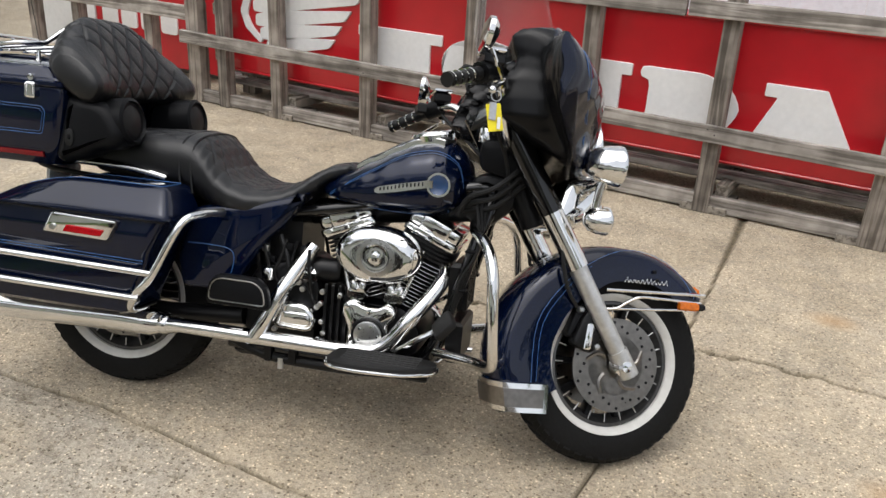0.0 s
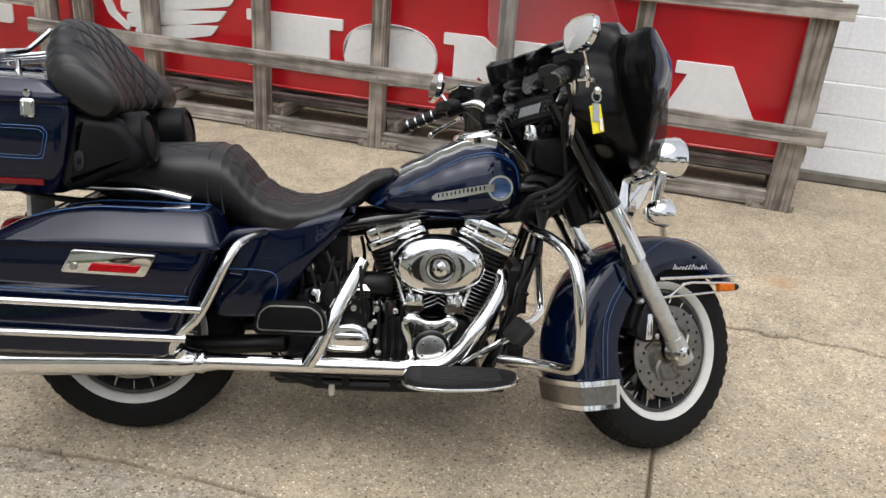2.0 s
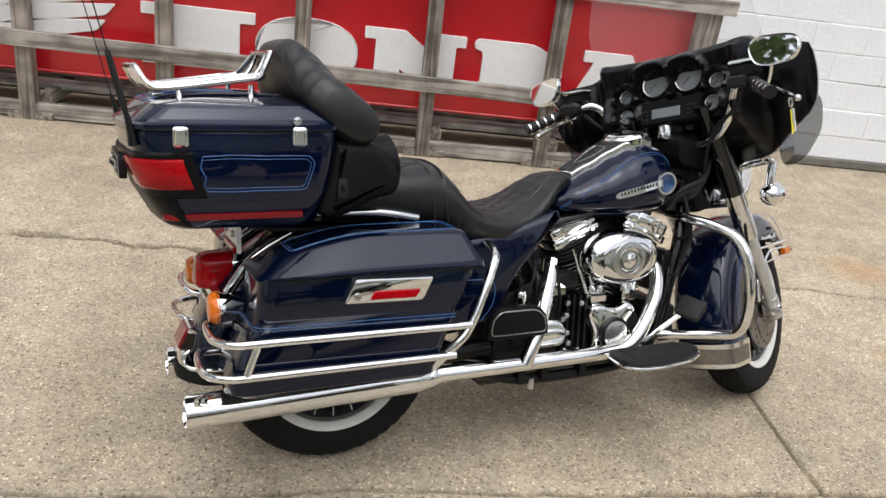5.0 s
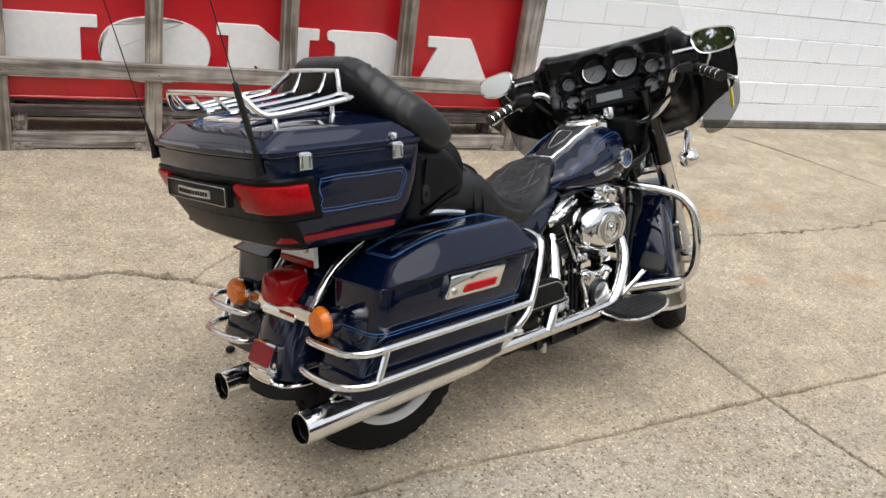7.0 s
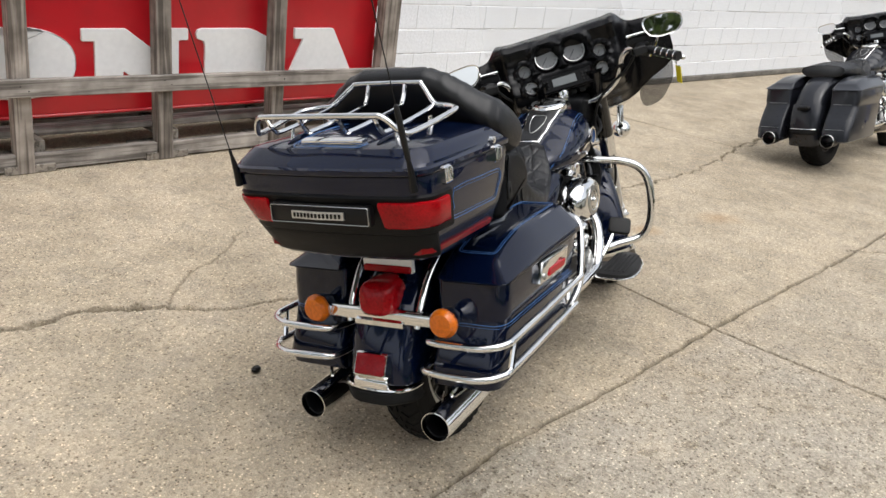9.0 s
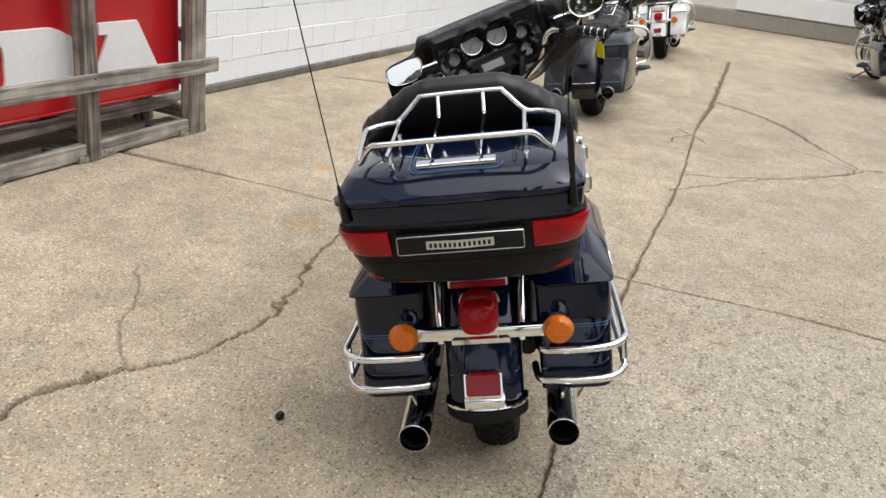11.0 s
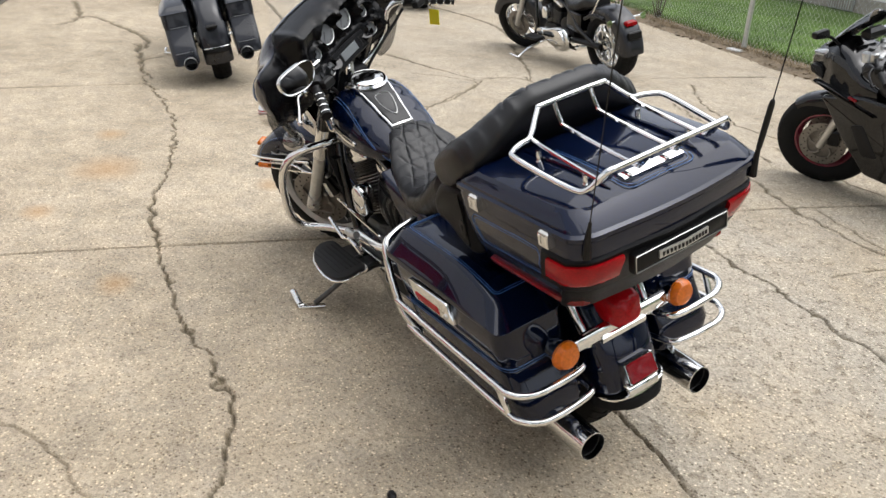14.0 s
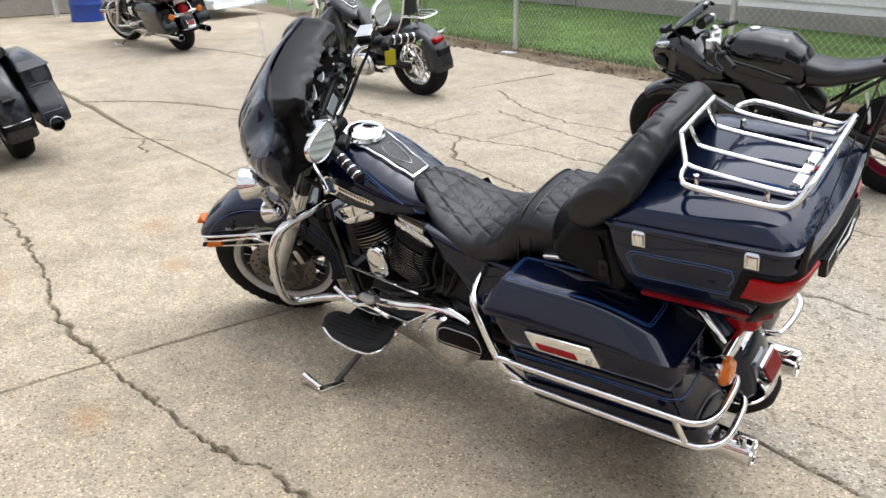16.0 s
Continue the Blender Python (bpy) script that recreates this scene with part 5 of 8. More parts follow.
    # console: leather-look strip on a chrome body that deepens forward, and the filler cap
    rings, body, n = [], [], 14
    for i in range(n + 1):
        t = i / n
        x = 0.775 + 0.275 * t
        tz = lerp(tab, x)[0]
        w, drop = 0.040 + 0.032 * t, 0.004 + 0.026 * t * t
        rings.append([(x, -w, tz - 0.004), (x, -w, tz + 0.012), (x, -w * 0.9, tz + 0.0165), (x, w * 0.9, tz + 0.0165), (x, w, tz + 0.012), (x, w, tz - 0.004)])
        w += 0.005
        body.append([(x - 0.006, -w, tz - drop), (x - 0.006, -w, tz + 0.006), (x - 0.006, -w + 0.003, tz + 0.009), (x - 0.006, w - 0.003, tz + 0.009), (x - 0.006, w, tz + 0.006), (x - 0.006, w, tz - drop)])
    con = part("tank_console", Shape().grid(rings), VINYL, bike, "black tank console in a chrome frame")
    part("console_frame", Shape().grid(body), CHROME, con, "chrome console frame")
    cap = Matrix.Translation((0.998, 0, 0.938)) @ Euler((0, radians(-11), 0)).to_matrix().to_4x4()
    part("filler_ring", Shape().turn([(0.074, -0.012), (0.076, 0.006), (0.070, 0.013), (0.060, 0.011), (0.001, 0.013)], (0, 0, 0), "z", 36).move(cap), CHROME, con, "round chrome filler door")
    part("filler_door", Shape().turn([(0.062, 0.009), (0.060, 0.0155), (0.054, 0.0180), (0.03, 0.0195), (0.001, 0.020)], (0, 0, 0), "z", 32).move(cap), CHROME, con)
    part("console_panel", Shape().tube([(x, y, lerp(tab, x)[0] + 0.0175) for x, y in ((0.805, 0), (0.855, -0.026), (0.90, -0.028), (0.907, 0.0), (0.90, 0.028), (0.855, 0.026))], 0.0018, 5, 3, True), STEEL, con)
    part("ignition_switch", Shape().turn([(0.028, -0.03), (0.028, 0.01), (0.022, 0.022), (0.001, 0.024)], (1.160, 0.0, 0.968), "z", 20), CHROME, con, "chrome ignition switch")
    return tk


def seat(bike, low=0.0):
    tab = [(-0.06, 0.862, 0.715, 0.165), (0.05, 0.869, 0.705, 0.175), (0.165, 0.876, 0.69, 0.18), (0.235, 0.880, 0.675, 0.178), (0.280, 0.873, 0.662, 0.178), (0.300, 0.860, 0.655, 0.180), (0.325, 0.836, 0.646, 0.183), (0.347, 0.806, 0.640, 0.186), (0.369, 0.780, 0.634, 0.188), (0.413, 0.752, 0.626, 0.19), (0.467, 0.736, 0.622, 0.188), (0.521, 0.738, 0.624, 0.178), (0.560, 0.747, 0.634, 0.169), (0.600, 0.763, 0.655, 0.156), (0.630, 0.781, 0.690, 0.143), (0.657, 0.801, 0.722, 0.128), (0.70, 0.824, 0.765, 0.100), (0.745, 0.832, 0.785, 0.075), (0.765, 0.824, 0.795, 0.055), (0.772, 0.815, 0.80, 0.04)]
    rings, nx, nk = [], 270, 230
    for i in range(nx + 1):
        x = -0.06 + 0.832 * i / nx
        tz, bz, hw = lerp(tab, x)
        tz -= low * min(1, max(0, (0.36 - x) / 0.08))
        ring = []
        for k in range(nk):
            t = 2 * math.pi * k / nk
            c, s = math.cos(t), math.sin(t)
            zc = bz + (tz - bz) * 0.55
            yy = hw * math.copysign(abs(c) ** (2 / 2.6), c)
            zz = (tz - zc) * abs(s) ** (2 / 2.9) if s > 0 else -(zc - bz) * abs(s) ** (2 / 2.5)
            z = zc + zz
            dished = 0.010 * math.exp(-(yy / 0.09) ** 2) * math.exp(-((x - 0.45) / 0.1) ** 2)
            z -= dished if s > 0 else 0
            if s > 0.25 and abs(yy) < 0.80 * hw:
                fade = min(1, (0.80 * hw - abs(yy)) / 0.02) * min(1, max(0, abs(x - 0.262) - 0.018) / 0.006)
                u = x + 0.6 * (0.9 - tz)
                q = quilt_pad(u / 0.090, yy / 0.058, 0.0052) * fade
                z += q
            ring.append((x, yy, z))
        rings.append(ring)
    st = part("seat", Shape().grid(rings), VINYL, bike, "black diamond-stitched two-up vinyl seat", sharp=75)
    for x, d in ((0.243, 0.0), (0.281, -0.004)):
        d -= low
        p = [(x + 0.01, -0.178, 0.70), (x, -0.177, 0.78 + d), (x, -0.162, 0.835 + d), (x, -0.12, 0.866 + d), (x, 0, 0.879 + d), (x, 0.12, 0.866 + d), (x, 0.162, 0.835 + d), (x, 0.177, 0.78 + d), (x + 0.01, 0.178, 0.70)]
        part("piping", Shape().tube(p, 0.0035, 6, 5), VINYL, st)
    return st


def backrest(bike):
    """Wrap-round passenger backrest."""
    tab = [(0.0, 0.950, 1.196, -0.015, -0.160, 0.052), (0.10, 0.950, 1.194, -0.008, -0.157, 0.052), (0.155, 0.952, 1.174, 0.004, -0.152, 0.053), (0.20, 0.955, 1.142, 0.016, -0.146, 0.055), (0.24, 0.958, 1.108, 0.028, -0.136, 0.057), (0.275, 0.962, 1.085, 0.036, -0.122, 0.056), (0.297, 0.972, 1.062, 0.034, -0.100, 0.046), (0.308, 0.990, 1.035, 0.015, -0.070, 0.024)]
    rings, ny, nk = [], 190, 130
    for i in range(ny + 1):
        y = -0.306 + 0.612 * i / ny
        lz, hz, lx, hx, th = lerp(tab, abs(y))
        a, b = Vector((lx, 0, lz)), Vector((hx, 0, hz))
        ax = (b - a).normalized()
        nrm = Vector((ax.z, 0, -ax.x))
        mid, half = (a + b) / 2, (b - a).length / 2
        ring = []
        for k in range(nk):
            t = 2 * math.pi * k / nk
            c, s = math.cos(t), math.sin(t)
            p = mid + ax * (half * math.copysign(abs(c) ** (2 / 2.6), c)) + nrm * (th * math.copysign(abs(s) ** (2 / 2.6), s))
            if s > 0.15 and abs(y) < 0.225:
                f = min(1, (0.225 - abs(y)) / 0.03) * min(1, (s - 0.15) / 0.2)
                p = p + nrm * quilt_pad(half * c / 0.100, y / 0.078, 0.0075) * f
            ring.append((p.x, y, p.z))
        rings.append(ring)
    return part("backrest", Shape().grid(rings), VINYL, bike, "black padded wrap-round passenger backrest with diamond stitching", sharp=75)


def speaker_pod(bike, k):
    o = soft([(-0.072, 0.957), (0.028, 0.957), (0.078, 0.925), (0.116, 0.865), (0.096, 0.812), (0.035, 0.806), (-0.02, 0.772), (-0.085, 0.756), (-0.108, 0.775)], [0.01, 0.05, 0.05, 0.04, 0.03, 0.04, 0.04, 0.02, 0.01], 5)
    p = part("speaker_pod", Shape().cut(o, k * 0.165, k * 0.290, "xz", 0.034, 5), PLASTIC, bike, "black armrest pod with a round speaker")
    m = Matrix.Translation((0.082, k * 0.205, 0.895)) @ Euler((0, radians(80), 0)).to_matrix().to_4x4()
    part("speaker_ring", Shape().turn([(0.075, -0.05), (0.072, 0.02), (0.062, 0.026), (0.058, 0.018)], (0, 0, 0), "z", 32).move(m), PLASTIC, p)
    part("speaker_grille", Shape().turn([(0.060, 0.012), (0.04, 0.022), (0.001, 0.026)], (0, 0, 0), "z", 32).move(m), GRIP, p)
    part("control", Shape().cut(oval(-0.052, 0.838, 0.014, 0.026, 20, 3), k * 0.286, k * 0.2945, "xz", 0.003), GRIP, p)
    part("control_button", Shape().cut(oval(-0.052, 0.840, 0.006, 0.009, 14), k * 0.292, k * 0.2965, "xz", 0.002), PLASTIC, p)
    return p


def trunk(bike, paint, rack=True):
    def plan(front, rear, hw, hr):
        return soft([(front, -hw), (front, hw), (rear + 0.05, hr + 0.012), (rear + 0.022, hr - 0.03), (rear, 0.0), (rear + 0.022, 0.03 - hr), (rear + 0.05, -hr - 0.012)], [0.04, 0.04, 0.03, 0.03, 0.3, 0.03, 0.03], 4)

    lv = [(0.745, -0.115, -0.475, 0.255, 0.235), (0.757, -0.105, -0.487, 0.265, 0.245), (0.83, -0.085, -0.525, 0.290, 0.262), (0.90, -0.075, -0.552, 0.303, 0.278), (0.965, -0.068, -0.562, 0.308, 0.285), (0.977, -0.068, -0.562, 0.307, 0.284)]

    def side_y(x, z):
        f, r, hw, hr = lerp(lv, z)
        return hw + (hr + 0.012 - hw) * min(1, max(0, (f - x) / (f - r - 0.05)))

    def tail(z, off, start, reach):
        """The outline round one rear corner, from the middle outwards."""
        f, r, hw, hr = lerp(lv, z)
        pts = [(r + 0.022 * (y / (hr - 0.03)) - off, y) for y in (start, (start + hr - 0.03) / 2, hr - 0.045)]
        pts += [(r + 0.027 - off * 0.8, hr - 0.022 + off * 0.4), (r + 0.042 - off * 0.4, hr - 0.002 + off * 0.8)]
        return pts + [(x, side_y(x, z) + off) for x in (r + 0.06, r + 0.06 + reach * 0.5, r + 0.06 + reach)]

    tp = part("trunk", Shape().grid([[(x, y, z) for x, y in plan(f, r, hw, hr)] for z, f, r, hw, hr in lv]), paint, bike, "dark hard trunk with red lights and chrome luggage rack")
    lid = [(0.981, -0.064, -0.566, 0.312, 0.288), (0.984, -0.062, -0.568, 0.314, 0.290), (0.994, -0.062, -0.568, 0.314, 0.290), (0.999, -0.072, -0.559, 0.306, 0.283), (1.006, -0.080, -0.553, 0.305, 0.281), (1.030, -0.118, -0.524, 0.293, 0.266), (1.038, -0.130, -0.514, 0.285, 0.257), (1.043, -0.144, -0.497, 0.268, 0.239), (1.052, -0.160, -0.44, 0.210, 0.180), (1.058, -0.185, -0.37, 0.15, 0.12)]
    lo = part("trunk_lid", Shape().grid([[(x, y, z) for x, y in plan(f, r, hw, hr)] for z, f, r, hw, hr in lid]), paint, tp, sharp=14)
    part("lid_seam", Shape().grid([[(x, y, z) for x, y in plan(-0.071, -0.557, 0.304, 0.280)] for z in (0.974, 0.984)]), GRIP, tp)
    def lid_z(x, y):
        return lerp([(q[2], q[0]) for q in lid[2:]], max(-0.568, min(-0.36, x - 0.10 * abs(y))))[0] + 0.003

    for k in (-1, 1):
        part("lid_rib", Shape().tube([(x, k * (0.145 + 0.05 * (x + 0.36)), lid_z(x, 0.145) - 0.001) for x in (-0.17, -0.25, -0.33, -0.38, -0.42, -0.45, -0.475)], lambda t: 0.007 * min(1, 4 * t + 0.2, 4 * (1 - t) + 0.2), 8, 2), paint, lo)
    for d, w in ((0.0, 0.0034), (0.008, 0.002)):
        ring = soft([(-0.20, -0.112 + d), (-0.20, 0.112 - d), (-0.502 + d, 0.112 - d), (-0.502 + d, -0.112 + d)], [0.0, 0.0, 0.03, 0.03], 5)
        pts = []
        for (xa, ya), (xb, yb) in zip(ring, ring[1:]):
            pts += [(xa + (xb - xa) * q / 6, ya + (yb - ya) * q / 6) for q in range(6)]
        stripe(lo, [(x, y, lid_z(x, y)) for x, y in pts if x < -0.201], w)
    part("lid_trim", Shape().grid([[(x, y, lid_z(-0.462, 0.0) + h) for x, h in ((-0.475, -0.012), (-0.475, 0.001), (-0.471, 0.004), (-0.452, 0.007), (-0.449, 0.005), (-0.449, -0.012))] for y in (-0.095, -0.09, 0.09, 0.095)]), CHROME, lo, "chrome strip")
    # dark moulded band round the tail, lamps, badge plate
    rows = []
    for z, off in ((0.822, 0.0), (0.828, 0.007), (0.926, 0.007), (0.932, 0.0)):
        half = tail(z, off, 0.04, 0.085)
        back = tail(z, -0.012, 0.04, 0.085)
        full = [(x, -y) for x, y in reversed(half)] + half
        rows.append([(x, y, z) for x, y in full] + [(x, y, z) for x, y in list(reversed(back)) + [(x, -y) for x, y in back]])
    part("tail_band", Shape().grid(rows), PLASTIC, tp, "black moulded tail band")
    rows = []
    for z, off in ((0.750, -0.001), (0.756, 0.003), (0.815, 0.004), (0.824, 0.004)):
        half, back = tail(z, off, 0.04, 0.012), tail(z, -0.012, 0.04, 0.012)
        full = [(x, -y) for x, y in reversed(half)] + half
        rows.append([(x, y, z) for x, y in full] + [(x, y, z) for x, y in list(reversed(back)) + [(x, -y) for x, y in back]])
    part("tail_skirt", Shape().grid(rows), PLASTIC, tp, "black plastic tail skirt")
    for k in (-1, 1):
        rows = []
        for z, off in ((0.842, 0.004), (0.845, 0.010), (0.852, 0.013), (0.906, 0.015), (0.914, 0.012), (0.917, 0.004)):
            rows.append([(x, k * y, z) for x, y in tail(z, off, 0.172, 0.062)] + [(x, k * y, z) for x, y in reversed(tail(z, -0.004, 0.172, 0.062))])
        part("trunk_lamp", Shape().grid(rows), RED_LENS, tp, "red wrap-round trunk lamp")
        rows = []
        for z, off in ((0.766, 0.0), (0.768, 0.006), (0.782, 0.006), (0.784, 0.0)):
            a = [(x, side_y(x, z) + off) for x in (-0.15, -0.28, -0.41)] + [(-0.455, 0.250 + off), (-0.473, 0.230 + off)]
            rows.append([(x, k * y, z) for x, y in a] + [(x, k * (y - 0.02), z) for x, y in reversed(a)])
        part("side_reflector", Shape().grid(rows), DARK_RED, tp, "red reflector strip")
        for x in (-0.166, -0.437):
            y = side_y(x, 0.97) + 0.006
            lt = part("latch", Shape().box((x, k * y, 0.967), (0.034, 0.014, 0.046), 0.005), CHROME, tp, "chrome draw latch")
            part("latch_clip", Shape().tube([(x - 0.012, k * (y + 0.009), 0.953), (x - 0.012, k * (y + 0.011), 0.983), (x + 0.012, k * (y + 0.011), 0.983), (x + 0.012, k * (y + 0.009), 0.953)], 0.0022, 5, 1), CHROME, lt)
        if paint is PAINT:
            for d, w in ((0.0, 0.0032), (0.008, 0.002)):
                q = [(-0.127 - d, 0.905), (-0.129 - d, 0.89), (-0.139 - d, 0.855), (-0.143 - d, 0.845 + d), (-0.157, 0.838 + d), (-0.25, 0.838 + d), (-0.376, 0.838 + d), (-0.380, 0.87), (-0.388, 0.921 - d), (-0.25, 0.922 - d), (-0.150, 0.922 - d), (-0.136 - d, 0.917 - d)]
                part("pinstripe", Shape().tube([(x, k * (side_y(x, z) + 0.0008), z) for x, z in q], w * 0.32, 5, 2, True), STRIPE, tp)
    part("lock", Shape().turn([(0.011, -0.298), (0.010, -0.310), (0.001, -0.311)], (-0.170, 0, 1.004), "y", 16), CHROME, lo)
    pl = soft([(-0.155, 0.856), (0.155, 0.856), (0.155, 0.910), (-0.155, 0.910)], 0.008, 2)

    def bow(y):
        return 0.075 * abs(y)

    bd = part("badge_plate", Shape().grid([[(x + bow(y), y, z) for y, z in inset(pl, d)] for x, d in ((-0.556, 0), (-0.572, 0.0), (-0.574, 0.003))]), BLACK_METAL, tp, "black badge plate with pale border")
    part("badge_border", Shape().tube([(-0.575 + bow(y), y, z) for y, z in inset(pl, 0.005)], 0.0014, 4, 1, True), STEEL, bd)
    part("badge_bar", Shape().grid([[(-0.5745 + bow(y), y, z) for z in (0.873, 0.893)] + [(-0.570 + bow(y), y, z) for z in (0.893, 0.873)] for y in (-0.08, 0, 0.08)]), ALLOY, bd)
    for q in range(13):
        y = -0.069 + 0.0115 * q
        part("badge_mark", Shape().box((-0.5755 + bow(y), y, 0.883), (0.002, 0.006, 0.011), 0.0005), BLACK_METAL, bd)
    if rack:
        dz = -0.016
        up = lambda pts: [(x - 0.017, y, z + dz + 0.10 * (x + 0.43) * (1 if z < 1.12 else 0.3)) for x, y, z in pts]
        rk = part("luggage_rack", Shape().tube(up([(-0.225, 0.235, 1.098), (-0.21, 0.20, 1.10), (-0.205, 0.165, 1.105), (-0.175, 0.115, 1.165), (-0.172, 0.09, 1.172), (-0.172, -0.09, 1.172), (-0.175, -0.115, 1.165), (-0.205, -0.165, 1.105), (-0.21, -0.20, 1.10), (-0.225, -0.235, 1.098), (-0.26, -0.25, 1.097), (-0.43, -0.235, 1.09), (-0.475, -0.22, 1.10), (-0.50, -0.19, 1.135), (-0.505, -0.14, 1.14), (-0.505, 0.14, 1.14), (-0.50, 0.19, 1.135), (-0.475, 0.22, 1.10), (-0.43, 0.235, 1.09), (-0.26, 0.25, 1.097)]), 0.0075, 10, 4, True), CHROME, tp, "chrome tubular luggage rack")
        for y in (-0.165, -0.06, 0.06, 0.165):
            if abs(y) < 0.1:
                pts = [(-0.172, y, 1.172), (-0.195, y, 1.125), (-0.23, y, 1.098), (-0.44, y, 1.095), (-0.475, y, 1.105), (-0.505, y, 1.14)]
            else:
                pts = [(-0.205, y, 1.105), (-0.25, y, 1.097), (-0.44, y, 1.093), (-0.475, y, 1.105), (-0.502, y, 1.138)]
            part("rack_bar", Shape().tube(up(pts), 0.0062, 8, 4), CHROME, rk)
        for x in (-0.25, -0.42):
            for y in (-0.165, 0.165):
                part("rack_foot", Shape().turn([(0.011, 0), (0.007, 0.008), (0.007, 0.032)], (x, y, 1.052 if x > -0.3 else 1.046), "z", 10), CHROME, rk)
    # aerials
    for k in (-1, 1):
        lean = Vector((-0.24, 0.0, 1)).normalized()
        foot = Vector((-0.535, k * 0.270, 0.965))
        an = part("aerial", Shape().tube([foot + lean * q for q in ((0.055, 0.065, 0.10, 0.16, 0.185, 0.195) if k < 0 else (0.055, 0.06, 0.07, 0.08))], lambda t: 0.0035 + (0.0042 if k < 0 else 0.001) * math.sin(math.pi * min(1, t)) ** 0.5, 10, 3), GRIP, tp, "black whip aerial")
        part("whip", Shape().tube([foot + lean * (0.185 if k < 0 else 0.07), foot + lean * 0.5, foot + lean * 0.95], 0.0016, 5, 2), BLACK_METAL, an)
        part("aerial_mount", Shape().tube([foot - Vector((0.0, 0, 0.02)), foot + lean * 0.03, foot + lean * 0.06], lambda t: 0.011 - 0.006 * t, 8, 2), BLACK_METAL, an)
    return tp


def cylinder_unit(bike, angle, cx, cz):
    """A finned cylinder with its head and rocker cover."""
    a = radians(angle)
    m = Matrix.Translation((cx, 0, cz)) @ Euler((0, a, 0)).to_matrix().to_4x4()
    c = part("cylinder", Shape().turn([(0.055, 0.08), (0.062, 0.29)], (0, 0, 0), "z", 24).move(m), FIN_METAL, bike, "black finned engine cylinder")
    for q in range(13):
        h = 0.115 + 0.0125 * q
        w = 0.084 + 0.010 * min(1, q / 6)
        part("fin", Shape().grid([[(x, y, z) for x, y in oval(0, 0, ww, ww * 1.18, 32, 3.2)] for ww, z in ((w * 0.97, h), (w, h + 0.0012), (w, h + 0.0038), (w * 0.97, h + 0.005))]).move(m), FIN_METAL, c)
        part("fin_edge", Shape().tube([(x, y, h + 0.0025) for x, y in oval(0, 0, w + 0.0005, (w + 0.0005) * 1.18, 28, 3.2)], 0.0011, 4, 1, True).move(m), STEEL, c)
    hd = Shape()
    for q in range(4):
        h = 0.28 + 0.013 * q
        hd.grid([[(x, y, z) for x, y in oval(0, 0, ww, ww * 1.16, 32, 3.6)] for ww, z in ((0.090, h), (0.092, h + 0.0015), (0.092, h + 0.0055), (0.090, h + 0.007))])
    hd.grid([[(x, y, z) for x, y in oval(0, 0, 0.078, 0.095, 28, 3)] for z in (0.275, 0.335)])
    part("cylinder_head", hd.move(m), FIN_METAL, c)
    ro = [(-0.092, -0.105), (0.092, -0.105), (0.092, 0.105), (-0.092, 0.105)]
    rb = Shape().cut(soft(ro, 0.025, 4), 0.330, 0.354, "xy", 0.003)
    rb.cut(soft([(x * 0.95, y * 0.95) for x, y in ro], 0.022, 4), 0.356, 0.392, "xy", 0.006, 2)
    rb.cut(soft([(x * 0.55, y * 0.98) for x, y in ro], 0.012, 3), 0.352, 0.398, "xy", 0.005, 2)
    rc = part("rocker_cover", rb.move(m), CHROME, c, "chrome rocker cover")
    for x in (-0.055, 0.0, 0.055):
        part("cover_bolt", Shape().turn([(0.007, -0.112), (0.007, -0.104)], (x, 0, 0.345), "y", 8).move(m), CHROME, c)
    return c


